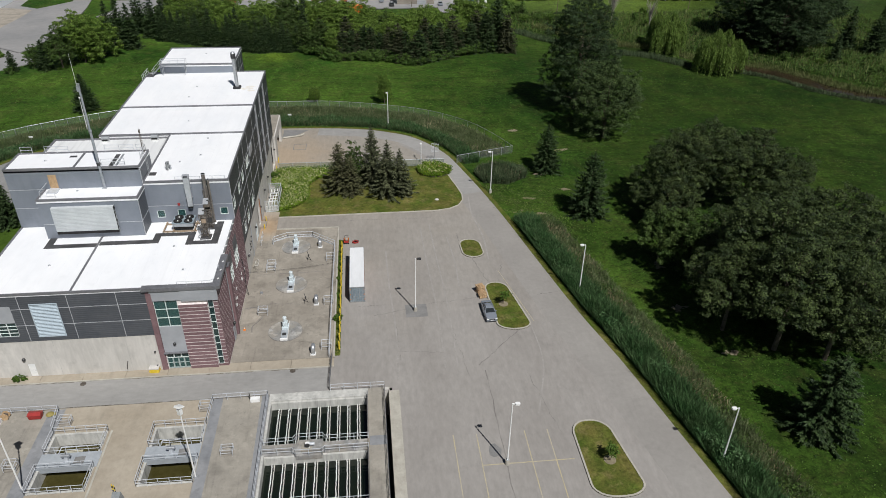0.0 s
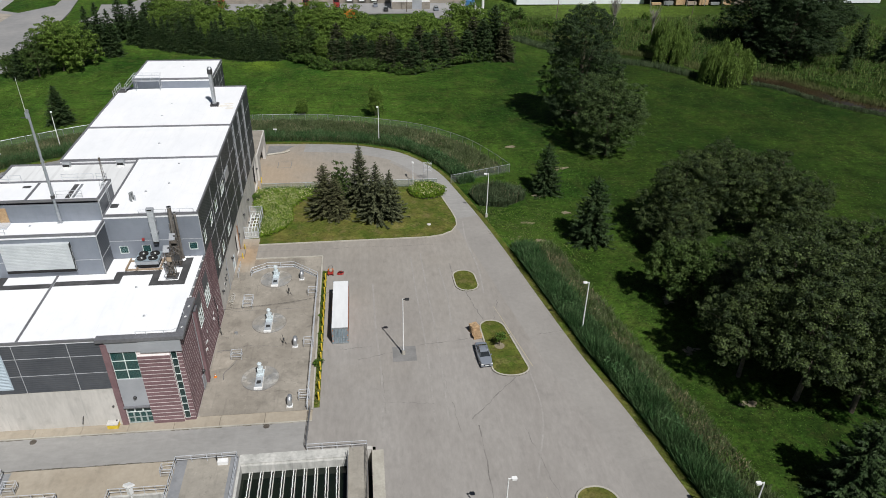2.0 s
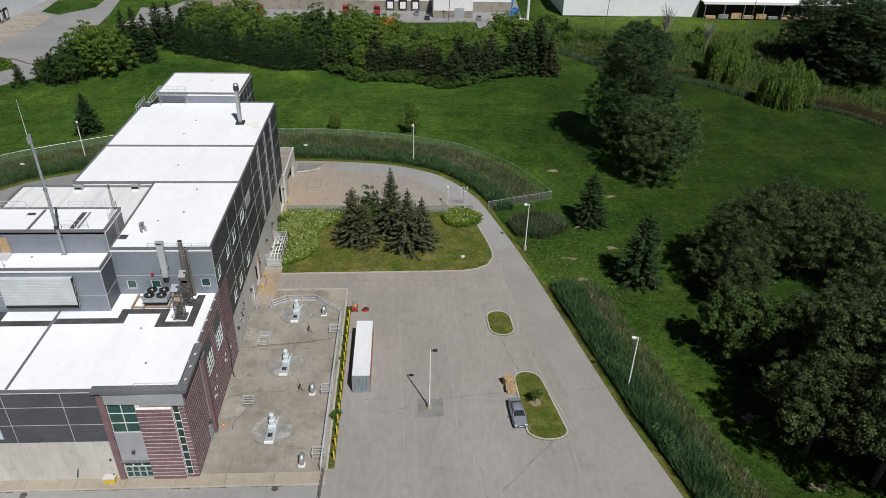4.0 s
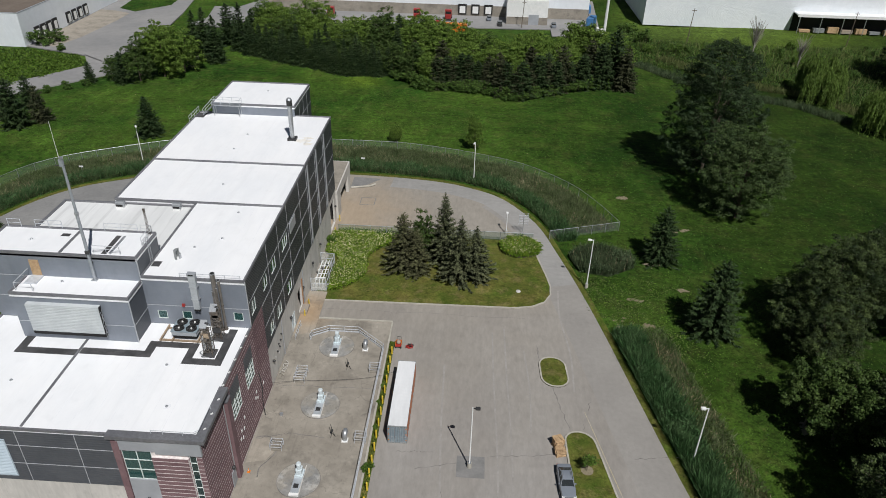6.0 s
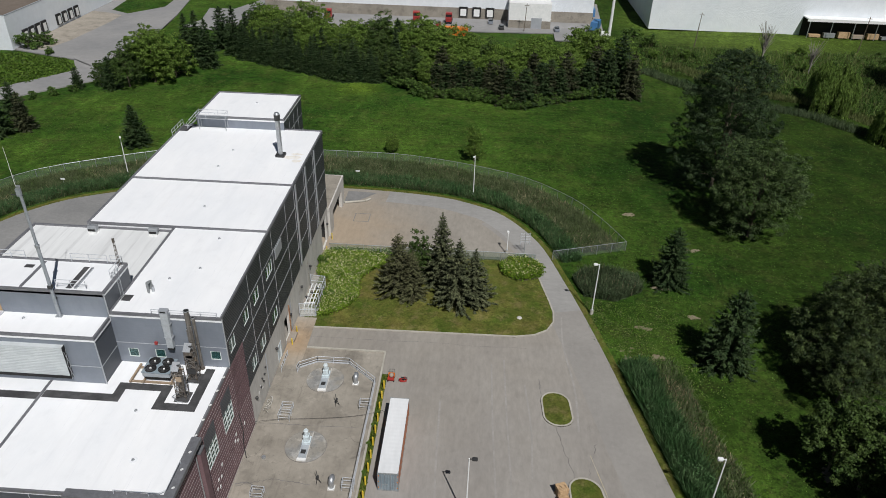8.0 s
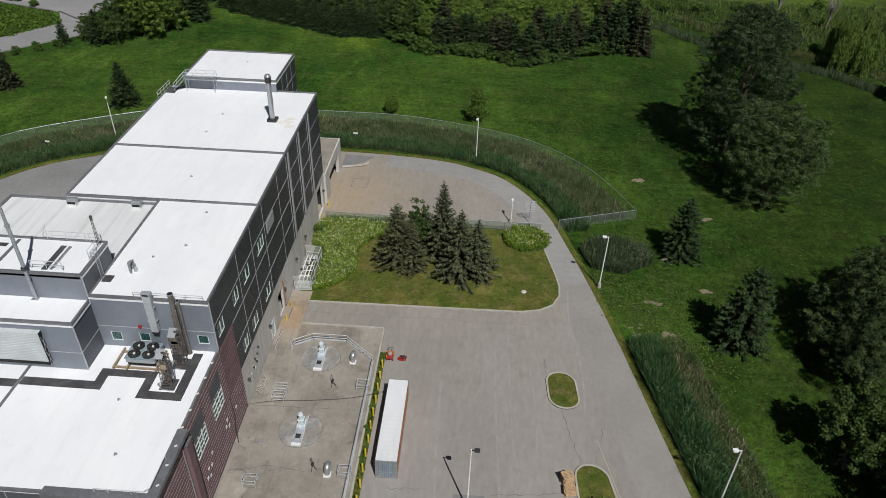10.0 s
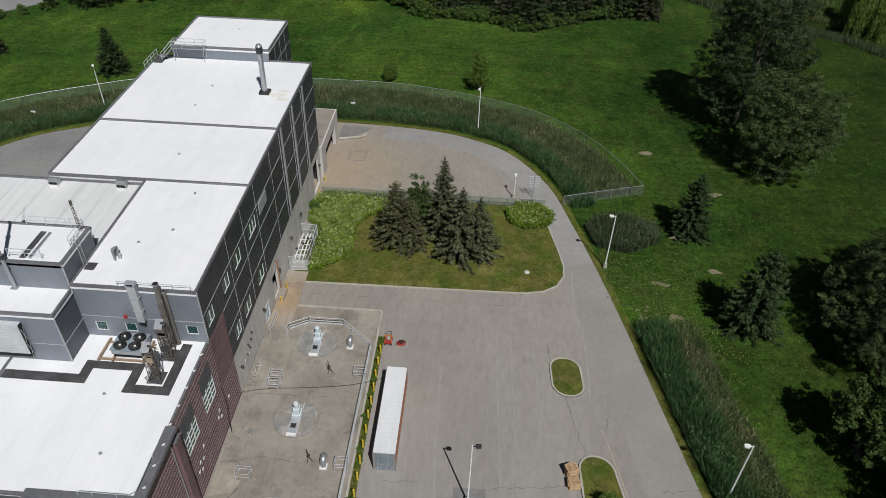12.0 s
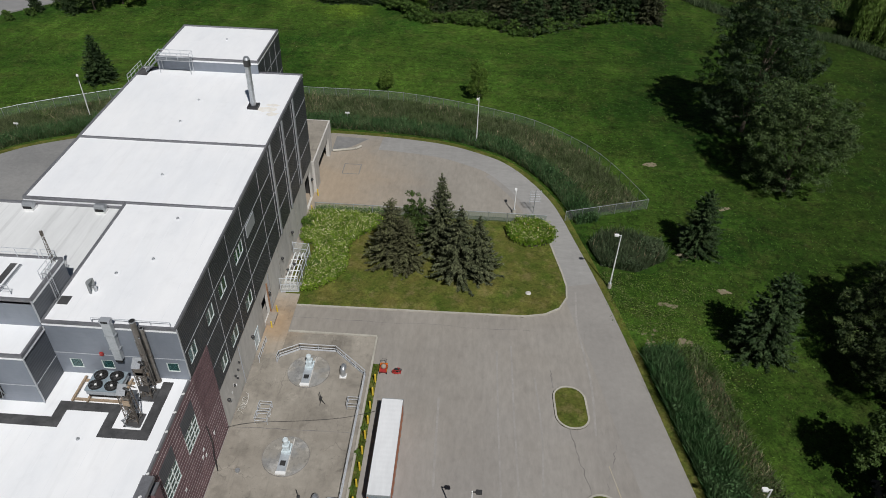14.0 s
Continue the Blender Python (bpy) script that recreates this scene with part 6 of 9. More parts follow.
def trellis_antenna():
    t = thing("yagi_antenna", (14.6, 146.2, 0), "pale multi-bar aerial on a thin post", "antenna")
    put("post", Shape().rod((0, 0, 0), (0, 0, 4.4), 0.06, n=8), STEEL, t)
    for k in range(7):
        put("bar", Shape().rod((-0.9, 0, 2.2 + k * 0.33), (0.9, 0, 2.3 + k * 0.33), 0.03, n=6), RAIL, t)
    put("boom", Shape().rod((-0.8, 0, 1.9), (-0.8, 0, 4.2), 0.03, n=6).rod((0.8, 0, 2.0), (0.8, 0, 4.4), 0.03, n=6), RAIL, t)


trellis_antenna()


# shipping container
def container():
    x0, x1, y0, y1, h = -1.22, 1.22, 0.0, 12.19, 2.9
    t = thing("shipping_container", (-2.97, 92.9, 0), "forty-foot steel container with a white roof, grey doors and rust-red sides", "container")
    n = 48
    for sx in (x0 + 0.06, x1 - 0.06):
        sh = Shape()
        s = 1 if sx > 0 else -1
        pts = []
        for k in range(n + 1):
            y = y0 + 0.12 + (y1 - y0 - 0.24) * k / n
            pts.append((sx + s * (0.03 if k % 4 in (0, 1) else -0.02), y))
        for a, b in zip(pts, pts[1:]):
            vs = [(a[0], a[1], 0.16), (b[0], b[1], 0.16), (b[0], b[1], h - 0.1), (a[0], a[1], h - 0.1)]
            sh.add(vs, [(0, 1, 2, 3) if s > 0 else (3, 2, 1, 0)])
        put("side_wall", sh, RUSTRED, t, "corrugated rust-red side wall")
    sh = Shape()
    rows = []
    for k in range(81):
        y = y0 + 0.1 + (y1 - y0 - 0.2) * k / 80
        rows += [(x0 + 0.05, y, h - (0.004 if k % 4 > 1 else 0.0)), (x1 - 0.05, y, h - (0.004 if k % 4 > 1 else 0.0))]
    sh.add(rows, [(2 * k, 2 * k + 1, 2 * k + 3, 2 * k + 2) for k in range(80)])
    put("roof", sh, CONT_ROOF, t, "dusty off-white corrugated roof")
    sh = Shape()
    for sx in (x0, x1 - 0.14):
        for sy in (y0, y1 - 0.14):
            sh.box(sx, sx + 0.14, sy, sy + 0.14, 0, h + 0.005)
        sh.box(sx, sx + 0.12, y0 + 0.14, y1 - 0.14, 0.02, 0.16).box(sx + 0.02, sx + 0.12, y0 + 0.14, y1 - 0.14, h - 0.1, h - 0.01)
    for sy in (y0, y1 - 0.12):
        sh.box(x0 + 0.14, x1 - 0.14, sy, sy + 0.12, 0.02, 0.16).box(x0 + 0.14, x1 - 0.14, sy, sy + 0.12, h - 0.12, h - 0.005)
    put("frame", sh, CONT_GREY, t)
    for a, b in ((x0 + 0.14, -0.01), (0.01, x1 - 0.14)):
        sh = Shape()
        m = 6
        line = []
        for k in range(m):
            u, v = a + (b - a) * k / m, a + (b - a) * (k + 1) / m
            q = y0 + (0.02 if k % 2 else 0.06)
            line += [(u + 0.03, q), (v - 0.03, q)]
        sh.prism([(a, y0 + 0.1), (a, line[0][1])] + line + [(b, line[-1][1]), (b, y0 + 0.1)], 0.16, h - 0.12)
        d = put("door", sh, CONT_BLUE, t, "blue-grey corrugated container door")
        for f in (0.3, 0.7):
            x = a + (b - a) * f
            put("lock_rod", Shape().rod((x, y0 - 0.03, 0.12), (x, y0 - 0.03, h - 0.08), 0.03, n=6), STEEL, d)
            put("lock_handle", Shape().box(x - 0.02, x + 0.3, y0 - 0.06, y0 - 0.02, 1.1, 1.16), STEEL, d)
        for z in (0.5, 1.45, 2.4):
            put("hinge", Shape().box((a if a < -0.5 else b) - 0.06, (a if a < -0.5 else b) + 0.06, y0 - 0.02, y0 + 0.03, z, z + 0.14), ORANGE, d)
    put("end_wall", Shape().box(x0 + 0.14, x1 - 0.14, y1 - 0.09, y1 - 0.04, 0.16, h - 0.12), RUSTRED, t)
    put("floor", Shape().box(x0 + 0.12, x1 - 0.12, y0 + 0.12, y1 - 0.12, 0.1, 0.16), WOOD, t)


container()


# parked car
def car():
    t = thing("parked_car", (17.45, 88.05, 0), "silver-blue saloon car parked beside the grass island", "car", turn=3)
    prof = [(-2.40, 0.45, 0.70), (-2.34, 0.30, 0.86), (-1.5, 0.24, 0.96), (-1.05, 0.24, 0.98), (1.35, 0.24, 1.0), (2.1, 0.26, 0.98), (2.36, 0.35, 0.90), (2.42, 0.5, 0.75)]
    sh = Shape()
    rings = []
    for y, lo, hi in prof:
        w = 0.91 - 0.10 * (abs(y) / 2.4) ** 4
        rings.append([(-w, y, lo), (w, y, lo), (w * 1.0, y, (lo + hi) / 2), (w * 0.94, y, hi), (0.5 * w, y, hi + 0.035), (-0.5 * w, y, hi + 0.035), (-w * 0.94, y, hi), (-w, y, (lo + hi) / 2)])
    vs = [p for r in rings for p in r]
    fs = []
    m = 8
    for i in range(len(rings) - 1):
        for k in range(m):
            fs.append((i * m + k, i * m + (k + 1) % m, (i + 1) * m + (k + 1) % m, (i + 1) * m + k)[::-1])
    fs += [tuple(range(m))[::1], tuple(range((len(rings) - 1) * m, len(rings) * m))[::-1]]
    sh.add(vs, fs)
    put("body", sh, CARPAINT, t, smooth=True)

    def loft(rows, mat_, name):
        s = Shape()
        vs, fs = [], []
        for y, w0, z0, w1, z1 in rows:
            vs += [(-w0, y, z0), (w0, y, z0), (w1, y, z1), (-w1, y, z1)]
        for i in range(len(rows) - 1):
            for k in range(4):
                fs.append((i * 4 + k, i * 4 + (k + 1) % 4, i * 4 + 4 + (k + 1) % 4, i * 4 + 4 + k)[::-1])
        fs += [(0, 1, 2, 3), tuple(range(len(vs) - 4, len(vs)))[::-1]]
        return put(name, s.add(vs, fs), mat_, t, smooth=False)
    loft([(-1.05, 0.80, 0.96, 0.76, 0.99), (-0.35, 0.80, 0.96, 0.62, 1.40), (0.95, 0.80, 0.98, 0.62, 1.40), (1.75, 0.78, 0.98, 0.70, 1.02)], CARGLASS, "cabin_glass")
    sh = Shape().add([(-0.60, -0.40, 1.40), (0.60, -0.40, 1.40), (0.60, 1.0, 1.40), (-0.60, 1.0, 1.40), (-0.54, -0.25, 1.45), (0.54, -0.25, 1.45), (0.54, 0.85, 1.45), (-0.54, 0.85, 1.45)], [(4, 5, 6, 7), (0, 1, 5, 4), (1, 2, 6, 5), (2, 3, 7, 6), (3, 0, 4, 7)])
    put("roof", sh, CARPAINT, t, smooth=True)
    sh = Shape()
    for s in (-1, 1):
        sh.rod((s * 0.80, -1.05, 0.99), (s * 0.62, -0.35, 1.41), 0.04, n=6).rod((s * 0.62, 0.95, 1.41), (s * 0.76, 1.75, 1.02), 0.05, n=6).rod((s * 0.80, 0.3, 0.98), (s * 0.63, 0.3, 1.41), 0.04, n=6)
    put("pillar", sh, CARPAINT, t)
    for s in (-1, 1):
        put("mirror", Shape().box(s * 0.88, s * 1.04, -0.75, -0.6, 0.95, 1.08), CARPAINT, t)
        put("headlight", Shape().box(s * 0.5, s * 0.82, -2.40, -2.24, 0.66, 0.82), WHITEPAINT, t, "clear headlight")
        put("tail_light", Shape().box(s * 0.5, s * 0.82, 2.33, 2.42, 0.7, 0.86), RED, t, "red tail light")
        put("roof_bar", Shape().rod((s * 0.5, -0.1, 1.5), (s * 0.5, 0.85, 1.5), 0.03, n=6), STEEL, t)
        for y in (-1.45, 1.4):
            w = put("wheel", Shape().rod((s * 0.70, y, 0.32), (s * 0.93, y, 0.32), 0.32, n=20), BLACK, t, "black tyre", smooth=True)
            put("rim", Shape().rod((s * 0.90, y, 0.32), (s * 0.94, y, 0.32), 0.2, n=14), STEEL, w)
    put("number_plate", Shape().box(-0.26, 0.26, -2.43, -2.39, 0.5, 0.61), WHITEPAINT, t)
    put("grille", Shape().box(-0.45, 0.45, -2.42, -2.36, 0.55, 0.72), BLACK, t)


car()


# pallets
def pallet_stack(x, y, turn, n):
    t = thing("pallet_stack", (x, y, 0), "stack of raw wooden pallets on the paving", "pallets", "pallet stacks", turn=turn)
    rr = random.Random(int(x * 10 + n))
    for k in range(n):
        z, a = k * 0.15, radians(rr.uniform(-9, 9))
        dx, dy = rr.uniform(-0.09, 0.09), rr.uniform(-0.07, 0.07)
        m = pose(dx, dy, z, 0, 0, math.degrees(a))
        p = put("pallet", Shape().box(-0.6, -0.5, -0.5, 0.52, 0.02, 0.12), WOOD, t)
        p.matrix_local = m
        for i in (1, 2):
            put("bearer", Shape().box(-0.6 + i * 0.55, -0.5 + i * 0.55, -0.5, 0.52, 0.02, 0.12), WOOD, p)
        for i in range(6):
            put("board", Shape().box(-0.6, 0.6, -0.5 + i * 0.184, -0.5 + i * 0.184 + 0.1, 0.12, 0.145), WOOD, p)
        for i in range(3):
            put("board", Shape().box(-0.6, 0.6, -0.5 + i * 0.46, -0.4 + i * 0.46, 0.0, 0.02), WOOD, p)


pallet_stack(17.15, 92.7, 5, 6)
pallet_stack(17.0, 94.1, 18, 9)


# red gear by the container
t = thing("utility_cart", (-4.9, 111.6, 0), "small orange-red utility cart with a round tan load", "cart")
put("tray", Shape().box(-0.45, 0.45, -0.6, 0.6, 0.3, 0.45), RED, t)
put("side", Shape().box(-0.45, -0.4, -0.6, 0.6, 0.45, 0.7).box(0.4, 0.45, -0.6, 0.6, 0.45, 0.7).box(-0.4, 0.4, 0.55, 0.6, 0.45, 0.7), ORANGE, t)
put("load", Shape().ball((0, 0.05, 0.7), 0.34), RUST, t, "round tan bundle", smooth=True)
for sx in (-0.4, 0.4):
    for sy in (-0.45, 0.45):
        put("wheel", Shape().rod((sx - 0.06, sy, 0.18), (sx + 0.06, sy, 0.18), 0.18, n=12), BLACK, t)
put("handle", Shape().tube([(-0.3, 0.6, 0.45), (-0.3, 0.95, 1.0), (0.3, 0.95, 1.0), (0.3, 0.6, 0.45)], 0.03, 6), DARKMETAL, t)
t = thing("hose_reel", (-3.3, 111.5, 0), "red pump with coiled dark red hoses on the ground", "pump")
sh = Shape()
for k in range(3):
    pts = [(0.5 * math.cos(a) * (1 - 0.12 * k) + 0.08 * k, 0.4 * math.sin(a), 0.1 + k * 0.09) for a in [2 * math.pi * i / 14 for i in range(15)]]
    sh.tube(pts, 0.06, 6)
put("hose", sh, RED, t, smooth=True)
put("pump_body", Shape().box(-0.25, 0.2, -0.15, 0.2, 0.0, 0.5).rod((0.3, 0.1, 0.3), (0.6, 0.1, 0.3), 0.15, n=10), DARKMETAL, t)
put("frame", Shape().tube([(-0.5, -0.3, 0.0), (-0.5, -0.3, 0.6), (0.5, -0.3, 0.6), (0.5, -0.3, 0.0)], 0.03, 6), RED, t)


# machines on the tank slab
def mixer(x, y):
    t = thing("tank_mixer", (x, y, 0.22), "pale blue-grey mixer drive on a round concrete tank cover", "mixer", "tank mixers")
    put("cover_rim", Shape().rod((0, 0, 0), (0, 0, 0.03), 2.56, n=40), CRACK, t, "dark gap round the cover", smooth=True)
    put("cover", Shape().rod((0, 0, 0), (0, 0, 0.06), 2.5, n=40), COVER, t, "round stained grey tank cover", smooth=True)
    put("cover_joint", Shape().box(0.42, 0.52, -2.3, 2.2, 0.06, 0.14), PALE, t, "pale bar across the cover")
    put("bed", Shape().box(-0.55, 0.42, -2.2, 1.4, 0.06, 0.19), BRIDGE, t)
    put("plinth", Shape().box(-0.5, 0.5, 0.1, 1.3, 0.19, 0.5), PALEBLUE, t)
    put("gearbox", Shape().prism(rounded(-0.36, 0.36, 0.25, 1.1, 0.12), 0.5, 1.25), PALEBLUE, t)
    put("motor", Shape().rod((0, 0.68, 1.25), (0, 0.68, 2.0), 0.28, n=16).rod((0, 0.68, 2.0), (0, 0.68, 2.15), 0.32, 0.22, n=16), PALEBLUE, t, "round finned motor", smooth=True)
    put("hatch", Shape().box(-0.36, 0.22, -1.3, -0.7, 0.19, 0.24), DARKMETAL, t, "dark hatch grating")
    put("end_block", Shape().box(-0.6, 0.5, -2.35, -2.05, 0.06, 0.3), WHITEPAINT, t)
    return t


mixer(-13.85, 110.5), mixer(-13.8, 98.5), mixer(-13.8, 86.15)


def hoop_vent(x, y):
    t = thing("gooseneck_vent", (x, y, 0.22), "shiny galvanised hooped vent on the slab", "vent", "gooseneck vents")
    pts = [(0, -0.45, 0)] + [(0, -0.45 * math.cos(a), 0.7 + 0.45 * math.sin(a)) for a in [math.pi * i / 10 for i in range(11)]] + [(0, 0.45, 0.42)]
    rings = []
    for i, p in enumerate(pts):
        d = (Vector(pts[min(i + 1, len(pts) - 1)]) - Vector(pts[max(i - 1, 0)])).normalized()
        side = Vector((1, 0, 0)).cross(d)
        rings.append([tuple(Vector(p) + Vector((0.31 * math.cos(w), 0, 0)) + side * 0.27 * math.sin(w)) for w in [2 * math.pi * k / 16 for k in range(16)]])
    faces = [(i * 16 + k, i * 16 + (k + 1) % 16, i * 16 + 16 + (k + 1) % 16, i * 16 + 16 + k) for i in range(len(rings) - 1) for k in range(16)]
    put("duct", Shape().add([q for r in rings for q in r], faces), STEEL, t, smooth=True)
    # black disc closes the duct, standing for its dark inside
    put("mouth", Shape().rod((0, 0.45, 0.43), (0, 0.45, 0.5), 0.25, n=16), BLACK, t, "black plug for the unlit mouth")
    put("flange", Shape().rod((0, -0.45, 0), (0, -0.45, 0.08), 0.4, n=16), WHITEPAINT, t)
    put("pad", Shape().box(-0.42, 0.42, -0.9, -0.02, 0, 0.05), PALE, t)


hoop_vent(-9.6, 110.6), hoop_vent(-9.5, 93.1), hoop_vent(-9.4, 80.9)


def hatch_cage(x, y, n, label="railed access hatch on the tank slab"):
    t = thing("access_hatch", (x, y, 0.22), label, "hatch", "access hatches")
    for k in range(n):
        o = k * 1.35
        put("lid", Shape().box(-0.7, 0.7, o - 0.5, o + 0.5, 0, 0.12), SLAB, t)
        ring = [(-0.7, o - 0.5), (0.7, o - 0.5), (0.7, o + 0.5), (-0.7, o + 0.5)]
        for z in (0.6, 1.1):
            for a, b in zip(ring, ring[1:] + ring[:1]):
                put("rail", Shape().rod((*a, z), (*b, z), 0.03, n=5), RAIL, t)
        for px, py in ((-0.7, -0.5), (0.7, -0.5), (0.7, 0.5), (-0.7, 0.5)):
            put("post", Shape().rod((px, o + py, 0), (px, o + py, 1.1), 0.035, n=5), RAIL, t)


hatch_cage(-17.5, 102.9, 2), hatch_cage(-17.55, 90.8, 1), hatch_cage(-7.6, 105.7, 1), hatch_cage(-7.55, 92.8, 1), hatch_cage(-7.55, 81.7, 1)


def tripod(x, y):
    t = thing("hoist_stand", (x, y, 0.22), "small dark steel hoist stand on the slab", "stand", "hoist stands")
    for a in range(3):
        put("leg", Shape().rod((0.35 * math.cos(a * 2.1), 0.35 * math.sin(a * 2.1), 0), (0, 0, 0.9), 0.035, n=6), DARKMETAL, t)
    put("head", Shape().box(-0.12, 0.12, -0.15, 0.15, 0.85, 1.1).rod((0, 0, 1.0), (-0.2, 0.3, 1.7), 0.04, n=6), DARKMETAL, t)


tripod(-11.35, 105.8), tripod(-11.15, 93.2)
t = thing("hose_heap", (-20.2, 104.2, 0.22), "loose heap of pale hoses at the foot of the wall", "hose")
rr = random.Random(77)
for k in range(7):
    y0 = rr.uniform(-1.6, 0.4)
    pts = [(rr.uniform(-0.3, 0.45), y0 + j * rr.uniform(0.3, 0.5), rr.uniform(0.04, 0.5)) for j in range(6)]
    put("hose", Shape().tube(curve_points(pts, 4), rr.uniform(0.025, 0.04), 5), (PALE, DECK, KERB)[k % 3], t)
t = thing("traffic_cone", (-19.9, 86.9, 0.22), "small orange traffic cone by the wall", "cone")
put("base", Shape().box(-0.18, 0.18, -0.18, 0.18, 0, 0.04), ORANGE, t)
put("cone", Shape().rod((0, 0, 0.04), (0, 0, 0.6), 0.13, 0.03, n=12), ORANGE, t, smooth=True)
put("collar", Shape().rod((0, 0, 0.3), (0, 0, 0.42), 0.087, 0.065, n=12), WHITEPAINT, t)
t = thing("standpipe", (-18.4, 96.3, 0.22), "small round pipe cap in the slab", "pipe cap")
put("cap", Shape().rod((0, 0, 0), (0, 0, 0.25), 0.25, n=14), STEEL, t, smooth=True)
t = thing("salt_bin", (-31.0, 78.75, 0.14), "yellow grit bin with a pale lid by the entrance", "bin")
put("bin", Shape().box(-0.65, 0.65, -0.4, 0.4, 0, 0.6), YELLOW, t)
put("lid", Shape().box(-0.68, 0.68, -0.43, 0.43, 0.6, 0.75), PALE, t)

# rail round the slab, kerb posts
rail_line("slab_rail", [(-18.0, 111.6, 0.22), (-17.9, 112.5, 0.22), (-15.6, 113.9, 0.22), (-11.1, 113.9, 0.22), (-6.95, 110.3, 0.22), (-7.1, 79.5, 0.22)], 1.1, RAIL, "grey steel guard rail round the tank slab", "guard rail", "guard rails", r=0.045, kick=True)
sh = Shape()
for a, b in [((-17.9, 112.5), (-15.6, 113.9)), ((-15.6, 113.9), (-11.1, 113.9)), ((-11.1, 113.9), (-6.95, 110.3)), ((-6.95, 110.3), (-7.1, 79.5))]:
    d = (Vector(b) - Vector(a)).normalized() * 0.02
    sh.prism([(a[0] - d.y, a[1] + d.x), (a[0] + d.y, a[1] - d.x), (b[0] + d.y, b[1] - d.x), (b[0] - d.y, b[1] + d.x)], 0.24, 0.48)
tagged(part("kick_plate", sh, RAIL), "grey kick plate under the guard rail", "guard rail")
post = None
for k in range(15):
    y = 81.4 + k * 2.02
    if post is None:
        post = thing("bollard", (-5.7, y, 0), "slim yellow steel bollard beside the weedy kerb", "bollard", "kerb bollards")
        put("tube", Shape().rod((0, 0, 0), (0, 0, 1.35), 0.11, n=10), YELLOW, post, smooth=True)
        put("cap", Shape().ball((0, 0, 1.35), 0.11, 10, 4), YELLOW, post, smooth=True)
    else:
        copy_thing(post, pose(-5.7 + 0.02 * (k % 3), y, 0))
tagged(part("planting_strip", Shape().box(-6.3, -5.55, 80.0, 112.5, -0.05, 0.05), DRYGRASS), "weedy planting strip beside the slab", "planting strip", kind="structure")

# gate leaf and rail in front of the tanks
rail_line("gate_rail", [(-6.7, 79.2, 0), (-6.9, 72.9, 0)], 1.2, DARKRAIL, "dark open steel gate across the service road", "gate", every=1.5, mids=(0.33, 0.66))
rail_line("tank_rail", [(-6.7, 72.45, 0.3), (0.5, 72.4, 0.3)], 1.1, RAIL, "pale steel guard rail along the tank edge", "guard rail", "guard rails")


# the tanks
def tank_deck(x0, x1, y0, y1, z, material, label):
    return tagged(part("tank_deck", Shape().box(x0, x1, y0, y1, -5.5, z), material), label, "deck", kind="structure")


DZ = 0.3
tan_l = "tan weathered concrete tank deck"
tank_deck(-75, -40.65, 36, 72.4, 0.12, DECK, "greyish tan concrete deck west of the basins")
tank_deck(-34.15, -28.5, 36, 72.4, 0.12, TAN, tan_l)
tank_deck(-40.65, -34.15, 67.9, 72.4, 0.12, TAN, tan_l)
tank_deck(-40.65, -34.15, 36, 58.5, 0.12, TAN, tan_l)
tank_deck(-28.5, -22.15, 67.9, 72.4, 0.12, TAN, tan_l)
tank_deck(-28.5, -22.15, 36, 58.6, 0.12, TAN, tan_l)
tank_deck(-22.15, -14.7, 36, 72.4, DZ, DECK, "raised grey concrete deck between the tanks")
tank_deck(-14.7, -1.7, 71.1, 72.5, DZ, TANKWALL, "concrete edge wall of the tank")
tank_deck(-1.7, 0.55, 36, 72.5, DZ, DECK, "tan concrete walkway beside the tank")
tank_deck(-1.9, -1.7, 36, 71.1, DZ + 0.15, SLAB, "concrete rim of the tank")
tank_deck(1.2, 2.5, 36, 72.0, 0.1, KERB, "pale concrete strip beside the tank wall")
# narrow trench added in place of the rail's shadow strip, floored dark
tank_deck(1.08, 1.195, 36, 72.5, DZ - 0.1, KERB, "concrete wall of a narrow trench added for the shadow strip beside the tank")
tank_deck(0.555, 1.075, 72.0, 72.5, DZ, PALE, "concrete end of the added trench")
tank_deck(0.555, 1.075, 36, 72.0, -4.5, DARKMETAL, "dark floor of the added trench")
tagged(part("deck_strip", Shape().box(-22.05, -20.75, 36, 72.3, DZ, DZ + 0.006).box(-15.7, -14.75, 36, 72.3, DZ, DZ + 0.006).box(-42.6, -40.7, 36, 72.2, 0.12, 0.127).box(-1.65, 0.5, 62.25, 63.8, DZ, DZ + 0.02), GREYSTRIP), "grey strips along the tank decks", "walkway", kind="structure")


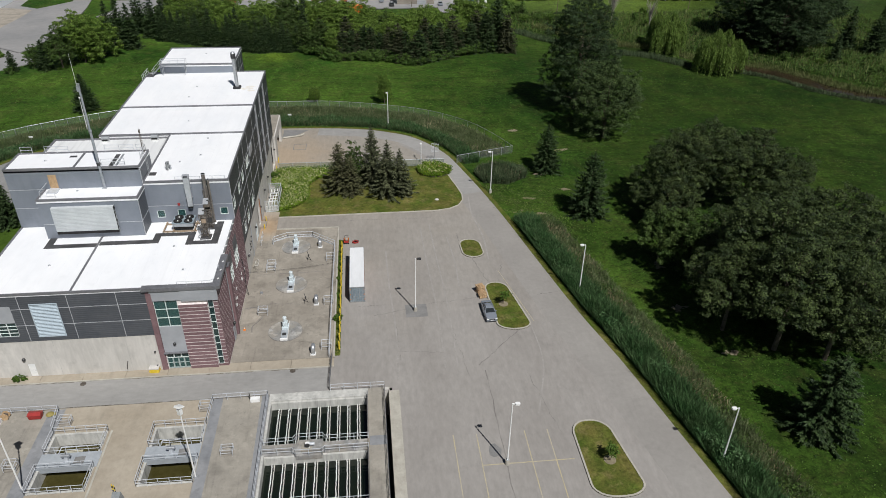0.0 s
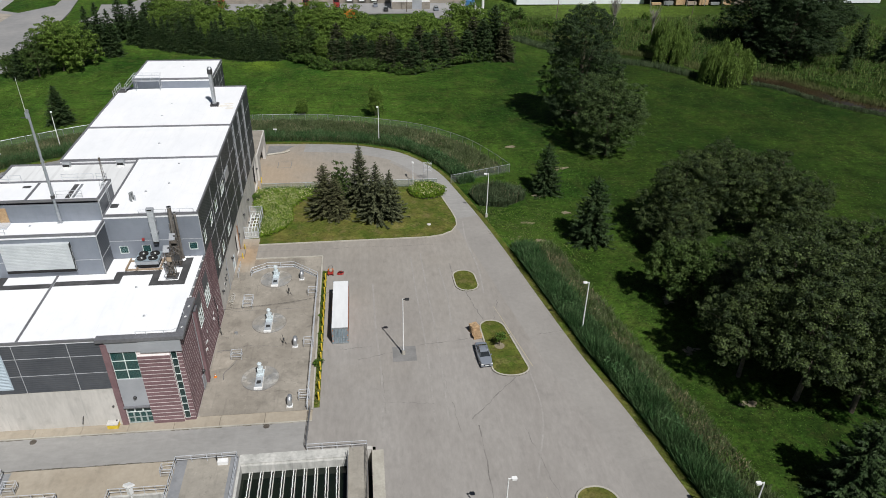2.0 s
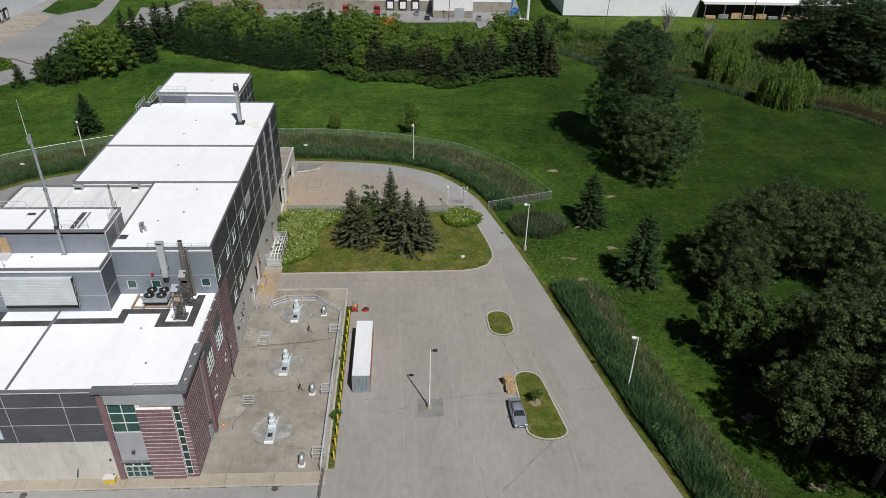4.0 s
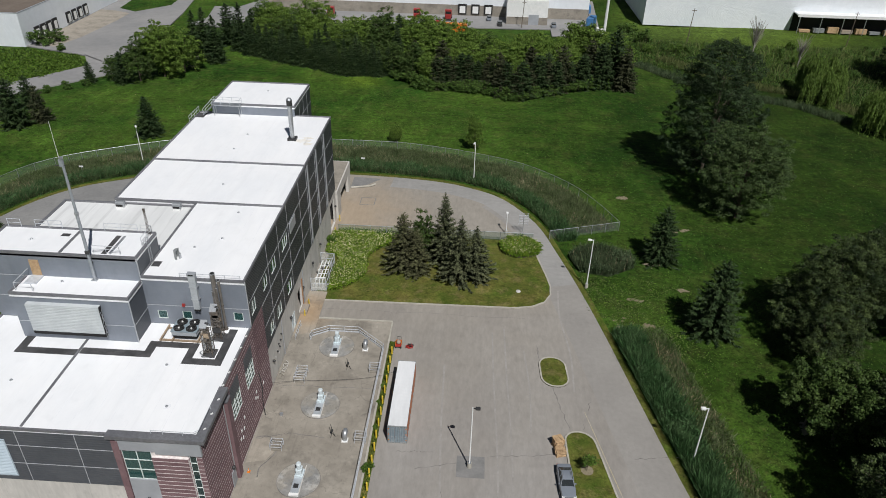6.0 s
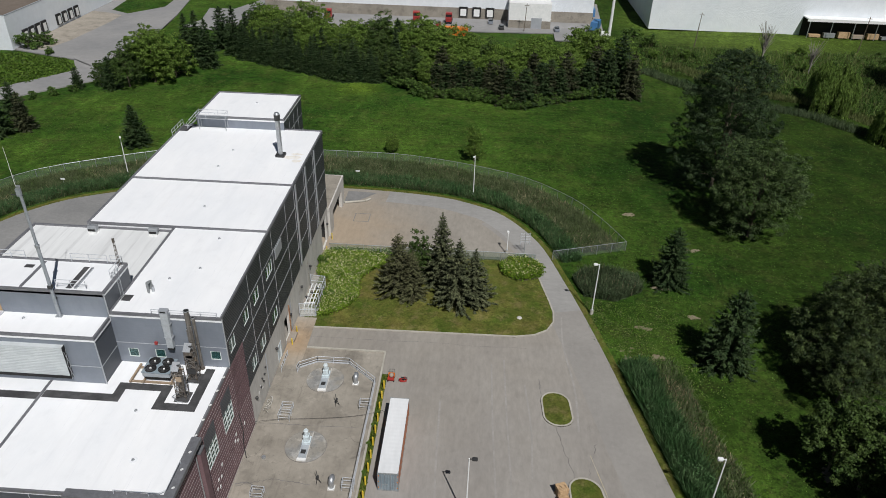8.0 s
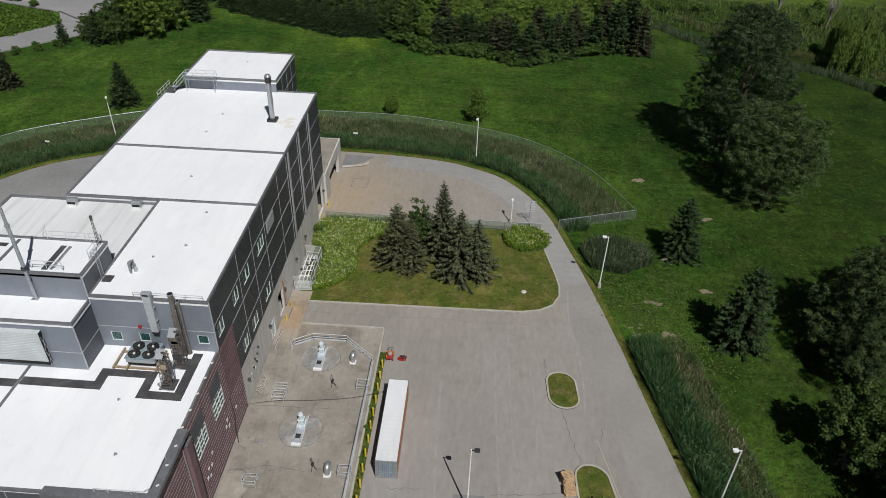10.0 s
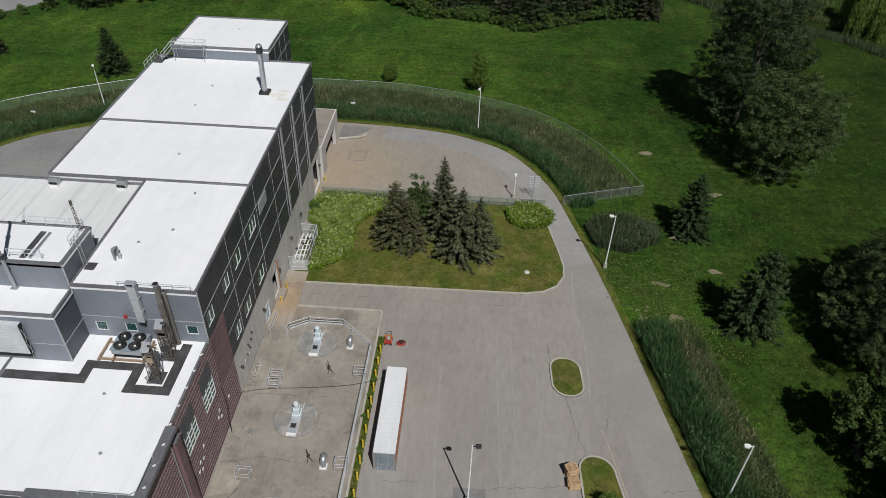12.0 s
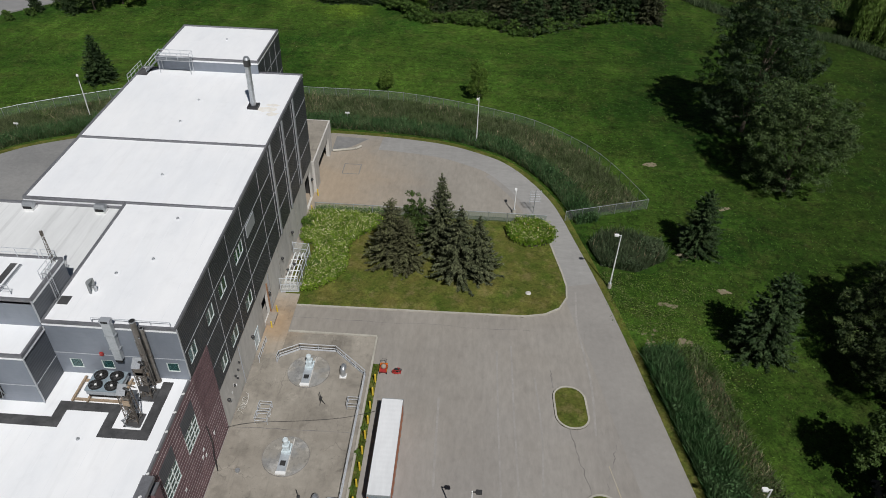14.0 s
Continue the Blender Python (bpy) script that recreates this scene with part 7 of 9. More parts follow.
def launder_tank(y0, y1):
    tk = tagged(part("tank_wall", Shape().box(-14.7, -14.4, y0, y1, -5, DZ + 0.05).box(-14.4, -1.9, y1 - 0.3, y1, -5, 0.1).box(-14.4, -1.9, y0, y0 + 0.3, -5, 0.0), TANKWALL), "concrete settling tank wall", "tank", "settling tanks", kind="structure")
    tagged(part("water", Shape().box(-14.4, -1.9, y0 + 0.3, y1 - 0.3, -5, -1.05), WATER_DARK), "dark green still tank water", "water", kind="structure")
    first = None
    for k in range(9):
        x = -13.35 + k * 1.29
        if first is None:
            first = thing("launder_trough", (x, y0 + 0.3, -1.0), "pale concrete overflow trough with a foaming weir edge", "trough", "launder troughs")
            L = y1 - y0 - 0.6
            put("trough", Shape().box(-0.19, -0.13, 0, L, -0.4, 0.03).box(0.13, 0.19, 0, L, -0.4, 0.03).box(-0.13, 0.13, 0, L, -0.4, -0.08), TANKWALL, first)
            for side in (-1, 1):
                sh = Shape()
                pts = []
                for j in range(61):
                    pts.append((side * (0.15 + random.uniform(-0.06, 0.05)), L * j / 60))
                for (xa, ya_), (xb, yb_) in zip(pts, pts[1:]):
                    w = random.uniform(0.025, 0.075)
                    sh.prism([(xa - w, ya_), (xa + w, ya_), (xb + w, yb_), (xb - w, yb_)], 0.03, 0.045)
                put("weir_edge", sh, WHITEPAINT if side < 0 else PALE, first, "white wavy foaming weir edge")
        else:
            copy_thing(first, pose(x, y0 + 0.3, -1.0))


tank_deck(-14.7, -1.9, 36, 43.4, DZ, DECK, "grey concrete deck south of the settling tanks")
launder_tank(63.4, 71.1)
launder_tank(53.4, 61.7)
launder_tank(43.4, 52.2)
for yb in (61.7, 52.2):
    dz = yb - 61.7
    bridge = tagged(part("tank_bridge", Shape().box(-14.69, -1.91, 61.705 + dz, 63.395 + dz, -0.4, DZ).box(-10.6, -7.4, 61.3 + dz, 63.9 + dz, -0.35, DZ + 0.01), COVER), "concrete bridge with railings between the settling tanks", "bridge", kind="structure")
    for pts in ([(-14.6, 63.4), (-11.0, 63.4), (-10.6, 63.9), (-7.4, 63.9), (-7.1, 63.4), (-1.8, 63.4)], [(-14.6, 61.7), (-11.0, 61.7), (-10.6, 61.3), (-7.4, 61.3), (-7.1, 61.7), (-1.8, 61.7)]):
        rail_line("bridge_rail", [(x, y + dz, DZ) for x, y in pts], 1.1, RAIL, "pale steel bridge railing", "guard rail", "guard rails")
    t = thing("valve_drive", (-9.2, 62.6 + dz, DZ), "off-white valve drive on the tank bridge", "valve")
    put("pad", Shape().box(-0.8, 0.5, -0.75, 0.5, 0, 0.1), DECK, t)
    put("gear", Shape().box(-0.25, 0.25, -0.2, 0.2, 0.15, 0.8), WHITEPAINT, t)
    put("motor", Shape().rod((0.25, 0, 0.6), (0.85, 0, 0.6), 0.2, n=12), RAIL, t, smooth=True)
    put("handwheel", Shape().rod((0, -0.2, 0.6), (0, -0.3, 0.6), 0.3, n=14), DARKMETAL, t)
rail_line("tank_rail", [(-21.95, 71.9, DZ), (-14.9, 72.0, DZ)], 1.1, RAIL, "pale steel guard rail on the raised deck", "guard rail", "guard rails")
rail_line("tank_rail", [(-14.9, 72.0, DZ), (-14.8, 36, DZ)], 1.1, RAIL, "pale steel guard rail beside the settling tank", "guard rail", "guard rails")
rail_line("tank_rail", [(-21.95, 71.9, DZ), (-22.05, 68.1, DZ)], 1.1, RAIL, "pale steel guard rail on the raised deck", "guard rail", "guard rails")
rail_line("tank_rail", [(-1.8, 71.0, DZ), (-1.8, 64, DZ)], 1.1, DARKRAIL, "dark guard rail on the tank rim", "guard rail", "guard rails", every=0.9)
rail_line("tank_rail", [(-1.8, 61, DZ), (-1.8, 40, DZ)], 1.1, DARKRAIL, "dark guard rail on the tank rim", "guard rail", "guard rails", every=0.9)


def channel(x0, x1, ya, yb, yc, yd):
    """A pair of open basins with a bridge between, yd > yc > yb > ya."""
    wall = tagged(part("basin_wall", Shape().box(x0 + 0.02, x0 + 0.3, ya, yd, -5, 0.14).box(x1 - 0.3, x1 - 0.02, ya, yd, -5, 0.14).box(x0 + 0.3, x1 - 0.3, yd - 0.3, yd - 0.02, -5, 0.14).box(x0 + 0.3, x1 - 0.3, ya + 0.02, ya + 0.3, -5, 0.14), TANKWALL), "pale concrete basin walls", "basin", "open basins", kind="structure")
    tagged(part("water", Shape().box(x0 + 0.3, x1 - 0.3, ya + 0.3, yd - 0.3, -5, -1.7), WATER_OLIVE), "murky olive water in an open basin", "water", kind="structure")
    tagged(part("foam", Shape().box(x0 + 1.2, x0 + 3.4, yd - 1.7, yd - 1.2, -1.7, -1.68).box(x0 + 1.0, x0 + 2.0, yd - 2.2, yd - 1.75, -1.7, -1.68), FOAM), "thin scum floating on the basin water", "foam", kind="stuff")
    tagged(part("basin_bridge", Shape().box(x0 - 0.25, x1 + 0.25, yb, yc, -0.3, 0.16).box(x0, x1, yb - 0.08, yb, -0.35, 0.5), BRIDGE), "pale blue-grey plate bridge across the basin", "bridge", kind="structure")
    for pts in ([(x0, yc), (x0, yd), (x1, yd), (x1, yc), (x0, yc)], [(x0, ya), (x0, yb), (x1, yb), (x1, ya), (x0, ya)]):
        rail_line("basin_rail", [(x, y, 0.12) for x, y in pts], 1.1, RAIL, "pale steel railing round an open basin", "guard rail", "guard rails", every=1.3)
    pp = thing("basin_pipe", (x0, yc, -1.5), "thin pale pipe loop along the inner basin wall", "pipe", "basin pipes")
    put("pipe", Shape().tube([(0.7, 0.2, 0), (0.7, yd - yc - 0.8, 0), (x1 - x0 - 0.8, yd - yc - 0.8, 0.1), (x1 - x0 - 0.8, 0.2, 0)], 0.06, 6), RAIL, pp)
    t = thing("gate_actuator", ((x0 + x1) / 2 - 0.2, (yb + yc) / 2, 0.14), "grey sluice gate actuator on the bridge", "actuator", "gate actuators")
    put("stand", Shape().box(-0.2, 0.2, -0.2, 0.2, 0, 0.7), RAIL, t)
    put("motor", Shape().rod((-0.5, 0, 0.85), (0.5, 0, 0.85), 0.22, n=12), STEEL, t, smooth=True)
    put("spindle", Shape().rod((0, 0, 0.7), (0.1, 0.05, 1.6), 0.05, n=8), DARKMETAL, t)
    put("hatch", Shape().box(0.8, 2.0, -0.5, 0.5, 0.0, 0.04), PATCH, t, "dark hatch plate")


channel(-28.5, -22.15, 58.6, 62.25, 64.65, 67.9)
channel(-40.65, -34.15, 58.5, 62.1, 64.55, 67.9)
for x, y in ((-21.95, 59.3), (-41.1, 59.2)):
    t = thing("street_lamp", (x, y, DZ), "white lamp pole with a square flood head between the open basins", "street lamp", "basin lamps", turn=150)
    put("base_plate", Shape().box(-0.22, 0.22, -0.22, 0.22, 0, 0.05), STEEL, t)
    put("pole", Shape().rod((0, 0, 0.05), (0, 0, 10.2), 0.1, 0.07, n=10), WHITEPAINT, t, smooth=True)
    put("gear_box", Shape().box(-0.22, 0.22, -0.2, 0.2, 10.0, 10.75), WHITEPAINT, t)
    put("head", Shape().add([(-0.36, -0.5, 10.8), (0.36, -0.5, 10.8), (0.36, 0.35, 11.15), (-0.36, 0.35, 11.15), (-0.28, -0.42, 11.02), (0.28, -0.42, 11.02), (0.28, 0.25, 11.42), (-0.28, 0.25, 11.42)], [(3, 2, 1, 0), (4, 5, 6, 7), (0, 1, 5, 4), (1, 2, 6, 5), (2, 3, 7, 6), (3, 0, 4, 7)]), WHITEPAINT, t, "tilted square flood head")
    put("neck", Shape().rod((0, 0, 10.75), (0, -0.1, 11.0), 0.06, n=8), STEEL, t)
tagged(part("deck_joint", Shape().box(-33.85, -33.6, 55.0, 67.9, 0.12, 0.17), KERB), "narrow raised concrete joint on the tan deck", "joint", kind="structure")
rail_line("shadow_gap_rail", [(0.5, 71.8, DZ), (0.5, 36, DZ)], 1.1, DARKRAIL, "dark ladder-like guard rail along the added trench", "guard rail", "guard rails", every=1.1)
rail_line("deck_rail", [(-53, 71.9, 0.12), (-41.4, 71.9, 0.12), (-40.95, 68.3, 0.12)], 1.1, RAIL, "pale steel guard rail on the tan deck", "guard rail", "guard rails")
hatch_cage(-39.75, 69.5, 1), hatch_cage(-22.7, 70.6, 1), hatch_cage(-18.8, 62.6, 1), hatch_cage(-43.6, 62.6, 1)
t = thing("steel_bin", (-43.9, 71.0, 0.12), "red steel bin with a ridged lid on the deck", "bin")
put("body", Shape().add([(-0.72, -0.4, 0.1), (0.72, -0.4, 0.1), (0.72, 0.4, 0.1), (-0.72, 0.4, 0.1), (-0.8, -0.46, 0.75), (0.8, -0.46, 0.75), (0.8, 0.46, 0.75), (-0.8, 0.46, 0.75)], [(3, 2, 1, 0), (0, 1, 5, 4), (1, 2, 6, 5), (2, 3, 7, 6), (3, 0, 4, 7)]), RED, t)
put("lid", Shape().add([(-0.83, -0.5, 0.75), (0.83, -0.5, 0.75), (0.83, 0.5, 0.75), (-0.83, 0.5, 0.75), (-0.75, -0.05, 0.98), (0.75, -0.05, 0.98)], [(3, 2, 1, 0), (0, 1, 5, 4), (2, 3, 4, 5), (1, 2, 5), (3, 0, 4)]), RED, t, "ridged red lid")
for sx in (-0.65, 0.55):
    put("foot", Shape().box(sx, sx + 0.1, -0.35, 0.35, 0, 0.1), DARKMETAL, t)
t = thing("deck_cabinet", (-29.9, 56.3, 0.12), "grey steel control cabinet with sloping sides on the deck", "cabinet")
put("body", Shape().add([(-0.75, -0.5, 0), (0.75, -0.5, 0), (0.75, 0.5, 0), (-0.75, 0.5, 0), (-0.35, -0.35, 1.45), (0.55, -0.35, 1.45), (0.55, 0.4, 1.6), (-0.35, 0.4, 1.6)], [(3, 2, 1, 0), (4, 5, 6, 7), (0, 1, 5, 4), (1, 2, 6, 5), (2, 3, 7, 6), (3, 0, 4, 7)]), CONT_GREY, t)
put("door", Shape().box(-0.3, 0.4, -0.52, -0.46, 0.2, 0.9), CONT_GREY, t)
for x, y in ((-30.6, 58.0), (-30.9, 58.2)):
    t = thing("marker_post", (x, y, 0.12), "thin yellow and black marker post", "post", "marker posts")
    for k in range(4):
        put("band", Shape().rod((0, 0, k * 0.3), (0, 0, k * 0.3 + 0.3), 0.06, n=8), YELLOW if k % 2 else BLACK, t)
t = thing("cable_reel", (-47.6, 71.2, 0.12), "brown wooden cable reel with loose cable", "reel")
for y in (-0.3, 0.3):
    put("disc", Shape().rod((0, y - 0.03, 0.5), (0, y + 0.03, 0.5), 0.5, n=16), WOOD, t, "worn wooden disc")
put("drum", Shape().rod((0, -0.27, 0.5), (0, 0.27, 0.5), 0.28, n=14), RUSTY, t)
t = thing("equipment_case", (-48.4, 70.5, 0.12), "small white equipment case on the deck", "box")
put("case", Shape().box(-0.5, 0.5, -0.3, 0.3, 0, 0.4), WHITEPAINT, t)
put("lid", Shape().box(-0.52, 0.52, -0.32, 0.32, 0.4, 0.46), RAIL, t)
t = thing("tarpaulin_bundle", (-42.3, 71.3, 0.12), "yellow-olive bundle of folded sheeting", "bundle")
put("bundle", Shape().ball((0, 0, 0.18), 0.5, 12, 6, 0.4).ball((0.4, 0.05, 0.15), 0.35, 10, 6, 0.4), OLIVEBAG, t, smooth=True)
t = thing("deck_box", (-16.5, 71.4, DZ), "white equipment box on the raised deck", "box")
put("box", Shape().box(-0.6, 0.6, -0.3, 0.3, 0, 0.5), WHITEPAINT, t)
put("bracket", Shape().rod((-0.7, 0.2, 0), (-0.7, 0.2, 1.2), 0.05), DARKMETAL, t)


# fences
def chain_fence(pts, h, mesh_mat, label, every=3.0):
    t = thing("chain_link_fence", (0, 0, 0), label, "fence", "fences")
    mesh_sh = Shape()
    for a, b in zip(pts, pts[1:]):
        mesh_sh.add([(a[0], a[1], 0.02), (b[0], b[1], 0.02), (b[0], b[1], h), (a[0], a[1], h)], [(0, 1, 2, 3)])
        put("top_rail", Shape().rod((a[0], a[1], h), (b[0], b[1], h), 0.045, n=6), STEEL, t)
    put("mesh", mesh_sh, mesh_mat, t)
    for a, b in zip(pts, pts[1:]):
        n = max(1, round((Vector(b) - Vector(a)).length / every))
        for k in range(n):
            p = Vector(a).lerp(Vector(b), k / n)
            put("post", Shape().rod((p.x, p.y, -0.1), (p.x, p.y, h + 0.1), 0.05, n=6), STEEL, t)


FENCE = [(19.5, 144.6), (33.0, 149.2)] + curve_points([(33.0, 149.2), (29.6, 157.2), (24.8, 165.2), (15.7, 173.5), (4.4, 178.4), (-4.7, 180.9), (-13.0, 182.3), (-26.0, 182.4), (-44.5, 182.2), (-59.3, 179.8), (-71.0, 174.6), (-85.4, 165.6), (-91.6, 155.4), (-95.5, 139)], 3)[1:]
chain_fence(FENCE, 1.85, FARLINK, "galvanised chain link fence round the reed belt")
chain_fence([(-19.7, 143.3), (16.4, 143.3)], 1.8, GREENLINK, "green chain link fence along the lawn's edge")

# piping in a cage beside the wall
t = thing("pipe_cage", (0, 0, 0), "white process pipes inside a chain link cage beside the wall", "pipe cage")
sh = Shape()
cage = [(-20.6, 124.3), (-18.2, 124.5), (-18.2, 132.0), (-20.6, 132.2)]
for a, b in zip(cage, cage[1:]):
    sh.add([(a[0], a[1], 0.1), (b[0], b[1], 0.1), (b[0], b[1], 2.5), (a[0], a[1], 2.5)], [(0, 1, 2, 3)])
put("mesh", sh, LINK, t)
sh = Shape()
for z in (0.15, 1.4, 2.5):
    sh.tube([(x, y, z) for x, y in cage], 0.04, 6)
put("rail", sh, RAIL, t)
for x, y in cage + [(-18.2, 127.0), (-18.2, 129.5)]:
    put("post", Shape().rod((x, y, 0), (x, y, 2.6), 0.05, n=6), RAIL, t)
for x in (-20.0, -19.4, -18.9):
    put("pipe", Shape().tube(curve_points([(x, 124.9, 0.3), (x, 125.0, 1.3), (x + 0.05, 125.8, 1.7), (x + 0.1, 128.6, 1.9), (x + 0.1, 130.8, 1.8), (x + 0.1, 131.3, 0.2)], 4), 0.09, 8), WHITEPAINT, t, "white painted pipe", smooth=True)
for y in (126.0, 127.2, 128.4, 129.6):
    put("cross_pipe", Shape().tube([(-20.3, y, 0.2), (-20.2, y, 1.5), (-18.6, y, 1.6)], 0.07, 8), WHITEPAINT, t, smooth=True)
for x, y in ((-20.0, 126.6), (-19.35, 127.8), (-18.85, 129.0)):
    put("valve", Shape().rod((x, y, 1.8), (x, y, 2.2), 0.07, n=8).rod((x, y, 2.2), (x, y, 2.24), 0.22, n=12), DARKMETAL, t)
put("plinth", Shape().box(-20.6, -18.2, 124.5, 126.2, 0.1, 0.4), PALE, t)


for x, y in ((-19.6, 172.8), (-77.8, 162.3)):
    t = thing("marker_sign", (x, y, -0.06), "small white marker sign among the reeds", "sign", "marker signs")
    put("post", Shape().rod((0, 0, 0), (0, 0, 1.9), 0.04, n=6), STEEL, t)
    put("board", Shape().box(-0.45, 0.45, -0.05, -0.02, 1.65, 2.0), WHITEPAINT, t)
# plants
def apart(cs, sep, n):
    """The first n of the points that keep their distance from one another."""
    cells, kept = {}, []
    for c in cs:
        k = tuple(int(v // sep) for v in c)
        near = [q for a in (-1, 0, 1) for b in (-1, 0, 1) for d in (-1, 0, 1) for q in cells.get((k[0] + a, k[1] + b, k[2] + d), ())]
        if all((q[0] - c[0]) ** 2 + (q[1] - c[1]) ** 2 + (q[2] - c[2]) ** 2 > sep * sep for q in near):
            cells.setdefault(k, []).append(c)
            kept.append(c)
            if len(kept) == n:
                break
    return np.array(kept)


def sprays(cs, per, clump_r, rnd):
    """Leaf points on tufts round the points cs, fuller above than below."""
    rr = clump_r * rnd.uniform(0.55, 1.3, len(cs))
    d = rnd.normal(size=(len(cs), per, 3))
    d /= np.linalg.norm(d, axis=2)[:, :, None]
    low = d[:, :, 2] < 0
    d[:, :, 2] = np.where(low & (rnd.uniform(0, 1, low.shape) < 0.65), -d[:, :, 2], d[:, :, 2])
    lean = rnd.normal(0, 0.35, (len(cs), 1, 3)) * d[:, :, 2:3]
    pts = cs[:, None, :] + (d * np.array([0.95, 0.95, 0.8]) + lean) * (rr[:, None] * rnd.uniform(0.3, 1.0, (len(cs), per)) ** 0.6)[:, :, None]
    return pts.reshape(-1, 3), d.reshape(-1, 3)


def crown_points(rnd, H, R, base, n_clump, per, clump_r, sep=0.0, lobes=15):
    """Clump centres within a lobed crown, and leaf points on each clump's shell."""
    lob = []
    for k in range(lobes):
        a = rnd.uniform(0, 2 * np.pi)
        f = rnd.uniform(0.25, 0.78)
        lob.append((R * f * np.cos(a), R * f * np.sin(a), base + (H - base) * rnd.uniform(0.2, 0.8) * (1.12 - 0.45 * f), R * rnd.uniform(0.24, 0.46), (H - base) * rnd.uniform(0.16, 0.34)))
    lob.append((0, 0, base + (H - base) * 0.6, R * 0.6, (H - base) * 0.4))
    lob.append((0, 0, base + (H - base) * 0.5, R * 0.8, (H - base) * 0.3))
    cs = []
    while len(cs) < n_clump * (4 if sep else 1):
        lx, ly, lz, lr, lh = lob[rnd.integers(len(lob))]
        d = rnd.normal(size=3)
        d /= np.linalg.norm(d)
        q = rnd.uniform(0.35, 1.0) ** 0.6
        if d[2] < -0.7:
            continue
        if rnd.uniform() < 0.08:
            q *= rnd.uniform(1.1, 1.35)
        cs.append((lx + d[0] * lr * q, ly + d[1] * lr * q, lz + d[2] * lh * q))
    cs = apart(cs, sep, n_clump) if sep else np.array(cs)
    return (cs, *sprays(cs, per, clump_r, rnd))


def limbs(sh, rnd, H, trunk_r, base, targets, z0=-0.2):
    sh.rod((0, 0, z0), (0.15, 0.1, base), trunk_r, trunk_r * 0.75, n=9)
    sh.rod((0.15, 0.1, base), (0.1, 0.2, H * 0.8), trunk_r * 0.75, trunk_r * 0.12, n=8)
    for c in targets:
        f = rnd.uniform(0.35, 0.95)
        a = Vector((0.12, 0.12, min(base * 0.9 + f * (c[2] - base) * 0.55, H * 0.7)))
        mid = a.lerp(Vector(c), 0.5) + Vector((0, 0, 0.4))
        r = trunk_r * 0.32
        sh.rod(tuple(a), tuple(mid), r, r * 0.6, n=6)
        sh.rod(tuple(mid), tuple(c), r * 0.6, r * 0.15, n=5)


TREES = {}


def broadleaf(key, H, R, base, n_clump, per, clump_r, size, material, trunk_r, seed, sep=0.0):
    rnd = np.random.default_rng(seed)
    cs, pts, d = crown_points(rnd, H, R, base, n_clump, per, clump_r, sep)
    crown = quads_mesh("crown", leaf_quads(pts, size, 0.35, d, rnd), material)
    sh = Shape()
    limbs(sh, rnd, H, trunk_r, base, cs[:: max(1, len(cs) // (22 if H > 12 else 8))])
    TREES[key] = (sh.mesh("trunk", BARK), crown)


def poplar(key, H, R, base, n_clump, per, size, material, seed):
    rnd = np.random.default_rng(seed)
    many = n_clump * 4
    z = base + (H - base) * rnd.uniform(0, 1, many) ** 0.85
    t = (z - base) / (H - base)
    prof = np.minimum(1.0, 0.6 + 1.6 * t) * np.sqrt(np.clip(1 - t ** 4.5, 0.04, 1))
    a = rnd.uniform(0, 2 * np.pi, many)
    r = R * prof * np.sqrt(rnd.uniform(0.25, 1.05, many)) * (1 + 0.22 * np.sin(a * 3 + z * 0.6))
    cs = apart(np.stack([r * np.cos(a), r * np.sin(a), z], 1), 1.15, n_clump)
    pts, d = sprays(cs, per, 1.0, rnd)
    crown = quads_mesh("crown", leaf_quads(pts, size, 0.4, d, rnd), material)
    sh = Shape()
    limbs(sh, rnd, H, 0.45, base, cs[:: max(1, len(cs) // 20)])
    TREES[key] = (sh.mesh("trunk", BARK), crown)


def twig_quads(c, d, length, width, rnd):
    """Narrow tapering twigs from the points c along d, lying flat."""
    n = len(c)
    d = d / np.linalg.norm(d, axis=1)[:, None]
    side = np.cross(d, np.array([0, 0, 1.0]) + rnd.normal(0, 0.45, (n, 3)))
    side /= np.linalg.norm(side, axis=1)[:, None] + 1e-6
    L = (length * rnd.uniform(0.6, 1.35, n))[:, None]
    w = (width * rnd.uniform(0.7, 1.4, n))[:, None]
    mid = c + d * L * 0.4
    return np.stack([c - d * L * 0.1, mid - side * w * 0.5, c + d * L, mid + side * w * 0.5], 1)


